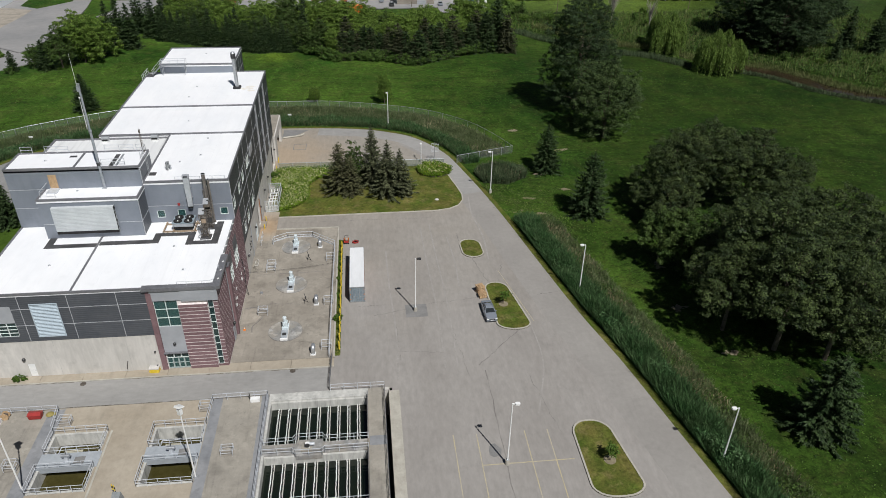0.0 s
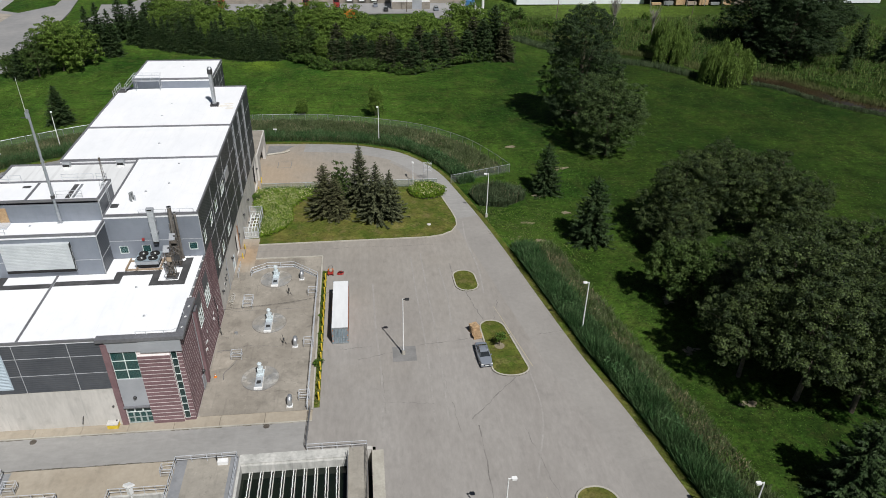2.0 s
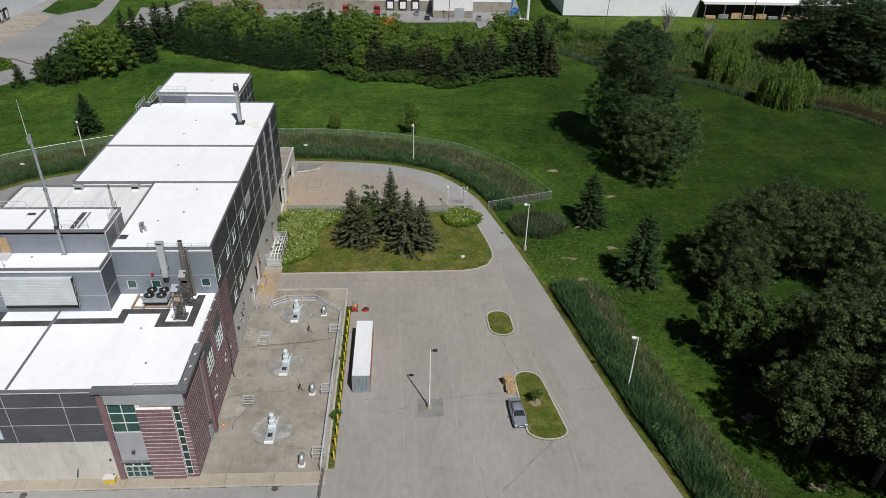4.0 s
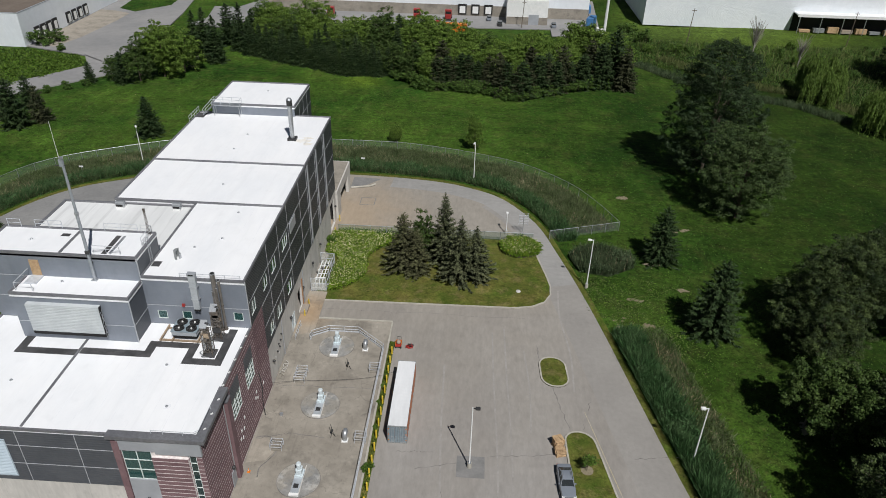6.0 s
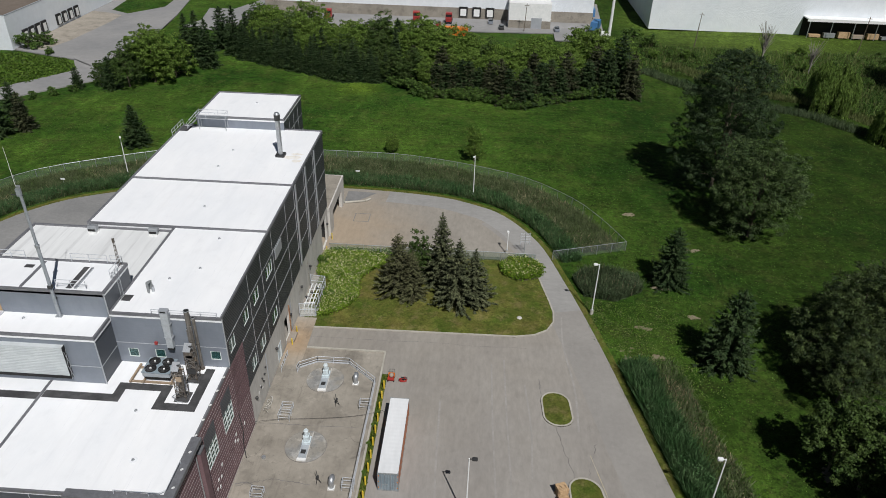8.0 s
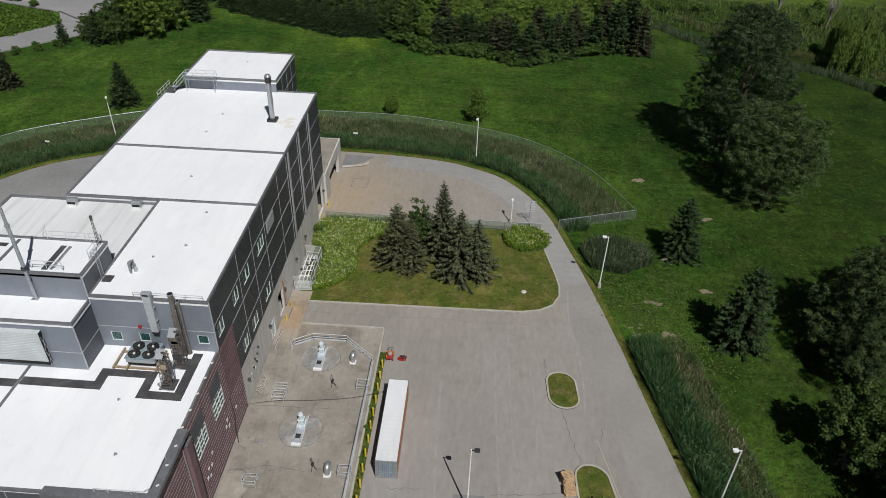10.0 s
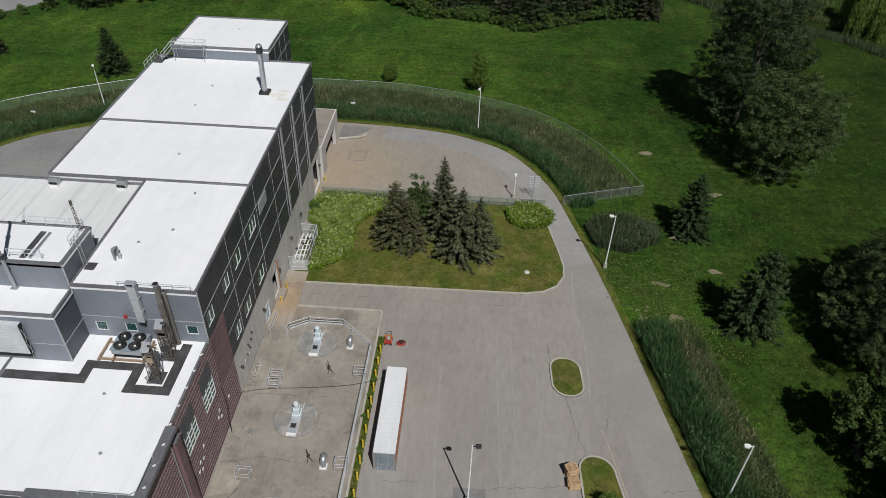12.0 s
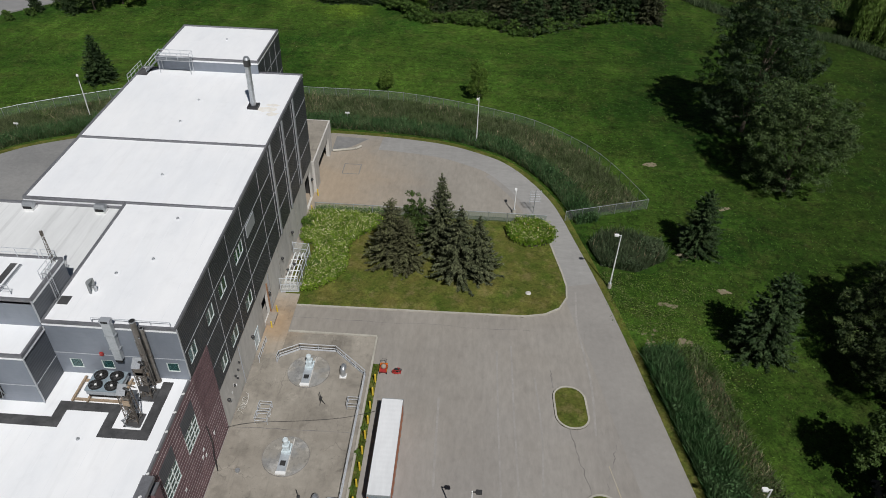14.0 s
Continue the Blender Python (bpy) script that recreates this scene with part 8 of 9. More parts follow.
def conifer(key, H, R, material, seed, step=0.42, size=0.42, ragged=0.25, power=0.85, dense=1.0):
    """Tiers of drooping boughs, each a spray of twigs."""
    rnd = np.random.default_rng(seed)
    C, D = [], []
    z = 0.2
    while z < H - 0.35:
        t = z / H
        rad = R * (1 - t) ** power + 0.10
        n = max(5, int(6 + 6 * (1 - t)))
        off = rnd.uniform(0, 6.28)
        for k in range(n):
            a = off + 2 * np.pi * k / n + rnd.uniform(-0.3, 0.3)
            L = rad * rnd.uniform(1 - ragged, 1 + ragged * 0.6)
            m = max(3, int(dense * L / (0.38 * size)))
            s = np.linspace(0.12, 1, m)
            fall = -0.42 * L * s ** 1.3 * (1 - 0.75 * t) + 0.22 * L * s ** 4 + 0.25 * L * s * t
            u = np.array([np.cos(a), np.sin(a), 0.0])
            v = np.array([-np.sin(a), np.cos(a), 0.0])
            zz = z + fall + rnd.uniform(-0.1, 0.1)
            P = u[None] * (L * s)[:, None]
            P[:, 2] = zz
            for w in (-1, 1):
                C.append(P + rnd.normal(0, 0.03, (m, 3)))
                D.append(u[None] * 0.75 + v[None] * w * rnd.uniform(0.5, 1.0, (m, 1)) + np.array([0, 0, -0.22]) + rnd.normal(0, 0.14, (m, 3)))
            C.append(P + rnd.normal(0, 0.04, (m, 3)))
            D.append(u[None] + np.array([0, 0, 0.05]) + rnd.normal(0, 0.25, (m, 3)))
            C.append(P + rnd.normal(0, 0.05, (m, 3)))
            D.append(u[None] * 0.3 + np.array([0, 0, -0.9]) + rnd.normal(0, 0.3, (m, 3)))
        z += step * (0.8 + 0.5 * t) * rnd.uniform(0.8, 1.2)
    k = 26
    C.append(np.stack([rnd.normal(0, 0.03, k), rnd.normal(0, 0.03, k), H - 0.9 * np.linspace(0, 1, k)], 1))
    D.append(np.stack([rnd.normal(0, 0.6, k), rnd.normal(0, 0.6, k), np.full(k, 0.7)], 1))
    C, D = np.concatenate(C), np.concatenate(D)
    crown = quads_mesh("crown", twig_quads(C, D, size * 1.15, size * 0.36, rnd), material)
    sh = Shape().rod((0, 0, -0.2), (0, 0, H * 0.97), 0.03 * R + 0.09, 0.02, n=8)
    TREES[key] = (sh.mesh("trunk", BARK), crown)


def willow(key, H, R, seed):
    rnd = np.random.default_rng(seed)
    lobes = 17
    la, lr, lh = rnd.uniform(0, 2 * np.pi, lobes), R * np.sqrt(rnd.uniform(0.05, 0.75, lobes)), H * rnd.uniform(0.68, 1.0, lobes)
    lh *= 1 - 0.3 * (lr / R) ** 2
    n = 1150
    which = rnd.integers(0, lobes, n)
    off = R * 0.3 * np.sqrt(rnd.uniform(0, 1, n))
    b = rnd.uniform(0, 2 * np.pi, n)
    sx, sy = lr[which] * np.cos(la[which]) + off * np.cos(b), lr[which] * np.sin(la[which]) + off * np.sin(b)
    rr, a = np.hypot(sx, sy), np.arctan2(sy, sx)
    top = lh[which] * (1 - 0.25 * (off / (0.3 * R)) ** 2)
    length = rnd.uniform(0.2, 0.62, n) * H * (0.5 + 0.5 * rr / R)
    P = []
    for k in range(n):
        m = int(length[k] / 0.2) + 2
        s = np.linspace(0, 1, m)
        P.append(np.stack([sx[k] * (1 + 0.08 * s) + rnd.normal(0, 0.07, m), sy[k] * (1 + 0.08 * s) + rnd.normal(0, 0.07, m), np.maximum(0.3, top[k] - length[k] * s)], 1))
    P = np.concatenate(P)
    q = twig_quads(P, np.tile([0, 0, -1.0], (len(P), 1)) + rnd.normal(0, 0.3, (len(P), 3)), 0.55, 0.16, rnd)
    crown = quads_mesh("crown", q, WILLOW)
    sh = Shape()
    limbs(sh, rnd, H * 0.9, 0.5, H * 0.3, [(rr[k] * 0.7 * np.cos(a[k]), rr[k] * 0.7 * np.sin(a[k]), top[k] * 0.9) for k in range(0, n, 40)])
    TREES[key] = (sh.mesh("trunk", BARK), crown)


def plant(key, name, x, y, label, category, group, scale=1.0, turn=0.0, squash=1.0):
    """Sets a tree of a kind on the ground."""
    z = float(ground_height(np.array([x]), np.array([y]))[0])
    t = new(name)
    t.matrix_world = pose(x, y, max(z, -1.6), 0, 0, turn) @ Matrix.Diagonal((scale * squash, scale * squash, scale, 1))
    tagged(t, label, category, group)
    for nm, me in zip(("trunk", "crown"), TREES[key]):
        o = new(nm, me)
        o.parent = t
    return t


broadleaf("maple_a", 20.0, 9.5, 2.4, 620, 130, 1.05, 0.29, MAPLE, 0.42, 1, 1.3)
broadleaf("maple_b", 19.0, 9.0, 2.2, 620, 130, 1.05, 0.29, MAPLE, 0.40, 2, 1.3)
broadleaf("maple_c", 17.5, 8.5, 2.0, 620, 130, 1.05, 0.29, MAPLE, 0.38, 3, 1.3)
broadleaf("maple_d", 18.5, 8.0, 5.5, 480, 130, 1.05, 0.29, MAPLE, 0.4, 23, 1.3)
broadleaf("bushy", 9.0, 3.6, 1.0, 150, 90, 0.75, 0.25, BELTDARK, 0.16, 4)
broadleaf("round_green", 11.5, 4.6, 1.0, 170, 75, 0.9, 0.34, BELTDARK, 0.25, 5, 1.0)
broadleaf("round_bright", 10.5, 4.2, 0.8, 160, 75, 0.9, 0.34, BELTLEAF, 0.22, 6, 0.95)
broadleaf("shrub", 3.2, 2.4, 0.2, 44, 44, 0.6, 0.34, ROUGH, 0.08, 7)
broadleaf("bright_shrub", 3.4, 2.6, 0.2, 40, 34, 0.6, 0.42, BRIGHT, 0.08, 27)
broadleaf("sapling", 3.0, 1.0, 1.2, 22, 26, 0.4, 0.22, BRIGHT, 0.05, 8)
broadleaf("light_tree", 19.5, 8.0, 1.0, 600, 120, 0.95, 0.26, LIGHTLEAF, 0.35, 9, 1.15)
poplar("poplar", 28.0, 8.2, 1.5, 760, 110, 0.29, POPLAR, 10)
conifer("spruce_a", 13.0, 3.7, BLUESPRUCE, 11, size=0.31, power=1.1, ragged=0.4)
conifer("spruce_b", 11.0, 3.7, BLUESPRUCE, 12, size=0.31, power=1.1, ragged=0.4)
conifer("spruce_c", 10.8, 3.1, BROWNSPRUCE, 13, ragged=0.35, size=0.31)
conifer("spruce_d", 9.5, 2.9, SPRUCE, 14)
conifer("field_spruce", 11.0, 3.6, SPRUCE, 15, size=0.36, ragged=0.3, power=0.65)
conifer("far_spruce", 12.5, 2.9, SPRUCE, 16, step=0.7, size=0.7)
conifer("far_pine", 11.5, 3.4, SPRUCE, 17, step=0.7, size=0.7, power=0.55, ragged=0.4)
conifer("far_brown", 11.0, 3.2, DULLSPRUCE, 18, step=0.75, size=0.7, power=0.6, ragged=0.4)
willow("willow", 12.5, 6.0, 19)

# east grove
for key, x, y, s, turn in [("maple_a", 58.8, 119.8, 0.80, 20), ("maple_b", 66.4, 122.6, 0.92, 110), ("maple_c", 75.0, 120.5, 0.95, 200), ("maple_b", 80.5, 117.0, 0.7, 40),
                           # the maple at (52.6, 81.0) is added only to shade the ground there
                           ("maple_c", 55.8, 112.6, 0.62, 15), ("maple_b", 60.8, 92.2, 0.84, 310), ("maple_a", 67.5, 96.0, 0.88, 250), ("maple_c", 76.0, 93.5, 1.0, 140), ("maple_d", 58.8, 84.6, 1.08, 60), ("maple_d", 52.6, 81.0, 0.82, 200), ("maple_a", 65.6, 82.0, 0.92, 150),
                           ("maple_c", 72.8, 84.0, 0.98, 170), ("maple_d", 58.2, 75.8, 0.98, 290), ("maple_d", 64.5, 73.0, 0.92, 10), ("maple_a", 70.2, 76.0, 0.66, 80)]:
    plant(key, "maple_tree", x, y, "broad dark green deciduous tree in the meadow", "tree", "east grove", s, turn)
plant("bushy", "young_tree", 49.2, 99.8, "small bushy bright green tree beside the grove", "tree", "east grove", 1.2, 0)
plant("bushy", "young_tree", 52.2, 97.6, "small bushy bright green tree beside the grove", "tree", "east grove", 1.25, 130)
plant("field_spruce", "spruce_tree", 38.5, 139.0, "dark spruce standing alone in the meadow", "tree", "meadow spruces", 1.0, 0)
plant("field_spruce", "spruce_tree", 42.3, 118.9, "dark spruce standing alone in the meadow", "tree", "meadow spruces", 1.2, 90)
plant("field_spruce", "spruce_tree", 55.6, 59.8, "dense dark conifer at the meadow's edge", "tree", "meadow spruces", 1.12, 200, 1.12)
plant("poplar", "poplar_tree", 55.4, 177.0, "tall dark poplar in the meadow", "tree", "meadow poplars", 1.04, 0)
plant("light_tree", "poplar_tree", 57.2, 156.8, "lighter green tree in front of the tall poplar", "tree", "meadow poplars", 1.0, 40)
for px, py, sc in ((-67.5, 123, 1.0), (-72, 127, 0.9), (-63, 131, 0.7)):
    plant("spruce_d", "spruce_tree", px, py, "dark spruce on the lawn west of the building", "tree", "west spruces", sc, px)
plant("spruce_d", "spruce_tree", -72.5, 184.5, "dark spruce behind the building", "tree", "meadow spruces", 1.0, 0, 1.2)
plant("round_bright", "young_tree", 4.7, 184.4, "slender young tree by the fence", "tree", "meadow spruces", 0.84, 0, 0.55)
plant("round_bright", "young_tree", -13.9, 187.0, "small green sapling by the fence", "tree", "meadow spruces", 0.42, 40, 0.95)

# spruces on the lawn
for key, x, y, s, turn, lb, wide in [("spruce_c", -6.3, 132.6, 1.0, 0, "browning spruce on the lawn", 1.2), ("spruce_c", -4.0, 131.4, 0.8, 40, "browning spruce on the lawn", 1.1), ("spruce_a", 0.4, 136.0, 1.0, 90, "tall blue-grey spruce on the lawn", 1.1),
                                     ("spruce_b", 3.4, 130.2, 1.08, 10, "broad blue-grey spruce on the lawn", 1.15), ("spruce_b", 5.9, 131.2, 0.88, 160, "blue-grey spruce on the lawn", 1.2)]:
    plant(key, "spruce_tree", x, y, lb, "tree", "lawn spruces", s, turn, wide)
plant("round_green", "lawn_tree", -3.2, 136.6, "dark leafy tree among the spruces", "tree", "lawn spruces", 0.82, 0, 0.62)
for x, y in ((20.2, 90.3), (27.3, 57.4)):
    plant("sapling", "sapling", x, y, "thin leafy sapling on the grass island", "tree", "saplings", 1.0, x * 10)
    tagged(part("mulch_ring", Shape().rod((x, y, 0.1), (x, y, 0.16), 0.75, n=18), SOIL), "ring of pale bare mulch round a sapling", "mulch", "mulch rings")

# willows and trees by the creek
plant("willow", "willow_tree", 109.5, 207.0, "yellow-green weeping willow by the creek", "tree", "willows", 1.12, 0)
plant("willow", "willow_tree", 100.5, 231.0, "yellow-green weeping willow by the creek", "tree", "willows", 1.15, 130)
for x, y, s, turn in [(141, 229, 1.2, 0), (152, 240, 1.35, 90), (139, 248, 1.1, 200)]:
    plant("poplar", "creek_tree", x, y, "big dark leafy tree beyond the creek", "tree", "creek trees", 0.72 * s, turn, 1.7)
for x, y, s in [(166, 229, 1.1), (172, 223, 1.2), (179, 228, 1.2), (161, 238, 1.0), (186, 221, 1.2), (154, 216, 0.7)]:
    plant("far_spruce", "spruce_tree", x, y, "dark spruce beyond the creek", "tree", "creek trees", s, x * 7)

# belt of trees at the far edge of the meadow
rnd = np.random.default_rng(30)
BELT = [(-97, 219), (-90, 221), (-82, 236), (-70, 251), (-53, 243), (-34, 233), (-20, 234), (-10, 226), (5, 225.5), (15.5, 219.5), (22, 223), (38, 232), (48, 235)]


def belt_y(x):
    return float(np.interp(x, [p[0] for p in BELT], [p[1] for p in BELT]))


x = -68.0
BELT_LABEL = {"far_spruce": "slim dark spruce in the tree belt", "far_pine": "dark bushy pine in the tree belt", "far_brown": "browning pine in the tree belt", "round_green": "dark green leafy tree in the belt", "round_bright": "bright green leafy tree in the belt"}
while x < 47:
    y = belt_y(x)
    for d in range(4):
        k = rnd.uniform()
        if d == 0 and k > 0.8:
            continue
        px, py = x + rnd.uniform(-1.8, 1.8), y + 3.5 + d * 7.0 + rnd.uniform(-1.8, 1.8)
        if d == 0:
            key = "far_spruce" if x < -24 else (("round_green", "round_bright", "round_bright")[int(k * 2.99)] if x < -9 else ("far_brown", "far_pine", "far_brown")[int(k * 2.99)])
        elif d == 1:
            key = ("far_spruce", "round_green", "round_bright")[int(k * 2.99)] if x < -16 else ("far_brown", "round_bright", "round_bright")[int(k * 2.99)]
        else:
            key = "round_bright" if k < 0.8 or d == 3 else ("round_green" if k < 0.93 else "far_spruce")
            if d == 3 and k < 0.25:
                continue
        sc = rnd.uniform(0.72, 0.95) + (0.0, 0.08, 0.19, 0.3)[d] + (0.22 if rnd.uniform() > 0.85 else 0.0)
        plant(key, "pine_tree" if key.startswith("far") else "belt_tree", px, py, BELT_LABEL[key], "tree", "tree belt", sc, rnd.uniform(0, 360), 0.92 if key == "far_spruce" else 1.08)
    for j in range(2):
        if x < -24 or x > -9:
            key = "far_spruce" if x < -24 else ("far_brown", "far_pine")[j]
            px = x + 2.2 * j + rnd.uniform(-0.5, 0.5)
            plant(key, "pine_tree", px, belt_y(px) + 2.0 + rnd.uniform(-0.8, 0.8), BELT_LABEL[key], "tree", "tree belt", rnd.uniform(0.62, 0.86), rnd.uniform(0, 360), 0.85 if x < -24 else 1.1)
    if x > -22:
        for j in range(2):
            plant("shrub", "shrub", x + j * 2.1 + rnd.uniform(-0.5, 0.5), belt_y(x + j * 2.1) - 0.6 + rnd.uniform(-0.5, 0.8), "low green shrub along the tree belt", "shrub", "belt shrubs", rnd.uniform(0.7, 1.15), rnd.uniform(0, 360))
    x += 4.4
for px, py, key, s in [(-91, 222, "round_green", 1.05), (-86, 227, "round_bright", 1.4), (-82, 232, "round_bright", 1.3), (-88, 230, "round_bright", 1.45), (-95, 220, "far_pine", 0.75), (-99, 222, "round_green", 0.6), (-104, 219, "far_pine", 0.5), (-76, 243, "far_spruce", 1.1),
                       (-80, 246, "far_spruce", 1.2), (-72, 256, "far_spruce", 1.15), (-85, 250, "far_spruce", 1.05), (-78, 262, "far_pine", 1.1), (-106, 186, "far_pine", 1.0), (-102, 190, "far_brown", 0.8), (-113, 192, "far_brown", 1.0), (-118, 187, "far_pine", 0.9), (-110, 199, "far_pine", 0.7), (44, 236, "far_pine", 1.35), (47, 232, "far_brown", 1.1), (40, 233, "far_pine", 1.1)]:
    plant(key, "pine_tree" if key.startswith("far") else "belt_tree", px, py, "tree at the end of the belt", "tree", "tree belt", s, px * 13)
for px, py, s in [(-112, 210, 0.6), (-116, 207, 0.5), (-108, 213, 0.7), (-104, 216, 0.6), (-120, 204, 0.55), (-136, 251, 1.6), (-133, 256, 1.3), (-127, 247, 0.8), (57, 288, 1.7), (63, 284, 1.4), (55, 276, 1.0)]:
    plant("shrub", "shrub", px, py, "low bush at the roadside", "shrub", "belt shrubs", s, px * 11)

# two bare trees
for x, y, s in ((96.1, 272, 1.35), (107.6, 262, 1.1)):
    rb = random.Random(int(x))
    sh = Shape().rod((0, 0, -0.3), (0.2, 0, 5), 0.2, 0.12, n=7)
    tips = []
    for k in range(44):
        a, z = rb.uniform(0, 6.28), rb.uniform(1.5, 5)
        e = (2.6 * math.cos(a) * rb.uniform(0.4, 1), 2.6 * math.sin(a) * rb.uniform(0.4, 1), z + rb.uniform(3, 5.5))
        sh.rod((0.1, 0, z), e, 0.085, 0.03, n=4)
    t = tagged(new("bare_tree"), "bare grey leafless tree on the rough ground", "tree", "bare trees")
    t.matrix_world = pose(x, y, 0)
    t.scale = (s, s, s)
    put("branchwork", sh, GREYBARK, t)


# reeds and weeds
def scatter(n, poly, rnd):
    xs, ys = [p[0] for p in poly], [p[1] for p in poly]
    out = np.zeros((0, 2))
    while len(out) < n:
        p = np.stack([rnd.uniform(min(xs), max(xs), n * 2), rnd.uniform(min(ys), max(ys), n * 2)], 1)
        out = np.concatenate([out, p[inside(p[:, 0], p[:, 1], poly)]])
    return out[:n]


def patchy(p, scale, seed):
    """A slow value from 0 to 1 over the plan."""
    a = np.sin(p[:, 0] * scale + seed) * np.cos(p[:, 1] * scale * 0.8 - seed) + 0.6 * np.sin((p[:, 0] + p[:, 1]) * scale * 2.1 + seed * 2)
    return np.clip(0.5 + a * 0.4, 0, 1)


def reed_bed(name, n, poly, h, w, lean, material, label, seed, keep=None):
    rnd = np.random.default_rng(seed)
    p = scatter(n, poly, rnd)
    if keep is not None:
        p = p[keep(p, rnd)]
    z = ground_height(p[:, 0], p[:, 1])
    hh = h * rnd.uniform(0.6, 1.15, len(p)) * (0.75 + 0.4 * patchy(p, 0.5, seed))
    me = quads_mesh(name, blades(p[:, 0], p[:, 1], z, hh, w, lean, rnd), material)
    return tagged(new(name, me), label, "reeds", kind="stuff")


def leaf_field(name, n, poly, h, size, material, label, seed, keep=None, up=1.0):
    """Low leafy growth."""
    rnd = np.random.default_rng(seed)
    p = scatter(n, poly, rnd)
    if keep is not None:
        p = p[keep(p, rnd)]
    z = ground_height(p[:, 0], p[:, 1]) + h * rnd.uniform(0.1, 1.0, len(p)) * (0.35 + 0.8 * patchy(p, 0.45, seed))
    me = quads_mesh(name, leaf_quads(np.stack([p[:, 0], p[:, 1], z], 1), size, up, None, rnd), material)
    return tagged(new(name, me), label, "weeds", kind="stuff")


def offset_line(pts, d):
    out = []
    for i in range(len(pts)):
        a, b = Vector(pts[max(0, i - 1)]), Vector(pts[min(len(pts) - 1, i + 1)])
        t = (b - a).normalized()
        out.append((pts[i][0] + t.y * d, pts[i][1] - t.x * d))
    return out


EAST = [p for p in LOT_EDGE if 36 < p[1] < 119 and p[0] > 10]
e0, e1, e2 = offset_line(EAST, 1.3), offset_line(EAST, 4.9), offset_line(EAST, 9.2)
reed_bed("reed_belt", 46000, e0 + e1[::-1], 1.9, 0.10, 0.75, REED, "tall blue-green reeds beside the lane", 41)
leaf_field("reed_tops", 16000, e0 + e1[::-1], 1.9, 0.3, REED, "leafy tops of the reed belt", 71, up=1.4)
leaf_field("lane_weeds", 7000, [(25.6, 121.5), (23.4, 132.5), (33, 133), (46, 128), (47, 110), (36.5, 107), (32, 117.5)], 0.35, 0.2, OLIVEREED, "rough olive weeds beside the lane", 73, keep=lambda p, r: (patchy(p, 0.5, 2.0) > 0.35) & (r.uniform(0, 1, len(p)) < 0.7 * np.clip((44 - p[:, 0]) / 16, 0, 1) * np.clip((p[:, 1] - 107) / 8, 0, 1)), up=2.0)
leaf_field("lane_weeds", 7000, [(25.6, 121.5), (23.4, 132.5), (33, 133), (46, 128), (47, 110), (36.5, 107), (32, 117.5)], 0.3, 0.22, WEED, "rough green weeds beside the lane", 74, keep=lambda p, r: r.uniform(0, 1, len(p)) < np.clip((45 - p[:, 0]) / 16, 0, 1) * np.clip((p[:, 1] - 107) / 8, 0, 1), up=2.0)
reed_bed("rough_grass", 18000, e1 + e2[::-1], 1.0, 0.08, 1.0, BEDREED, "olive rough grass and weeds behind the reeds", 42)
leaf_field("rough_weeds", 30000, e1 + e2[::-1], 0.8, 0.22, ROUGH, "low olive weeds behind the reeds", 65)
leaf_field("dry_litter", 3600, e1 + e2[::-1], 0.5, 0.3, DRYREED, "straw-coloured litter between the reeds", 66, keep=lambda p, r: patchy(p, 0.3, 3.0) > 0.4)
reed_bed("dry_grass", 4200, e1 + e2[::-1], 0.9, 0.12, 0.6, DRYREED, "patches of dry brown reed stalks", 43, keep=lambda p, r: patchy(p, 0.33, 3.0) > 0.52)
LOOP = [p for p in LOT_EDGE if p[1] > 141 or p[0] < 0]
l0, l1 = offset_line(LOOP, 1.7), offset_line(LOOP, 5.2)
inner = [p for p in LOT_EDGE if p[1] > 146]
bed = [(20.4, 145.6), (32.4, 149.8)] + [(x * 0.985, y - 0.6) for x, y in FENCE[2:-1]] + offset_line([p for p in LOT_EDGE if p[1] > 141], 1.7)[::-1]
reed_bed("reed_belt", 34000, l0 + l1[::-1], 1.6, 0.10, 0.75, REED, "green reeds along the loop road", 44)
reed_bed("rough_grass", 110000, bed, 1.15, 0.07, 0.8, BEDREED, "olive rough grass inside the fence", 45)
leaf_field("loop_reed_tops", 16000, l0 + l1[::-1], 1.6, 0.28, REED, "leafy tops of the reeds along the loop road", 75, up=1.4)
leaf_field("bed_weeds", 34000, bed, 1.1, 0.24, ROUGH, "bright green weeds inside the fence", 67, keep=lambda p, r: (patchy(p, 0.15, 5.0) > 0.55) | (p[:, 0] > 18))
reed_bed("dry_grass", 15000, bed, 1.2, 0.09, 0.9, DRYREED, "straw-coloured dry reeds inside the fence", 46, keep=lambda p, r: (patchy(p, 0.22, 1.0) > 0.55) & (r.uniform(0, 1, len(p)) < 0.4))
leaf_field("reed_tops", 9000, [(22.6, 138.6), (24, 134), (29, 133), (33.5, 136), (33.5, 139.5), (25, 141.5)], 1.9, 0.28, GREYREED, "leafy grey-olive tops of the reed clump", 72, up=1.5)
reed_bed("rough_grass", 6000, [(22.6, 138.6), (24, 134), (29, 133), (33.5, 136), (33.5, 139.5), (25, 141.5)], 1.9, 0.10, 0.6, GREYREED, "tall grey-olive reed clump beside the lane", 47)
reed_bed("dry_grass", 160, [(22.6, 138.6), (24, 134), (29, 133), (33.5, 136), (33.5, 139.5), (25, 141.5)], 2.0, 0.1, 0.3, DRYREED, "dry reed heads beside the lane", 48)
bank = offset_line(CREEK, -7.0) + offset_line(CREEK, -3.2)[::-1]
bank2 = offset_line(CREEK, 3.2) + offset_line(CREEK, 8.5)[::-1]
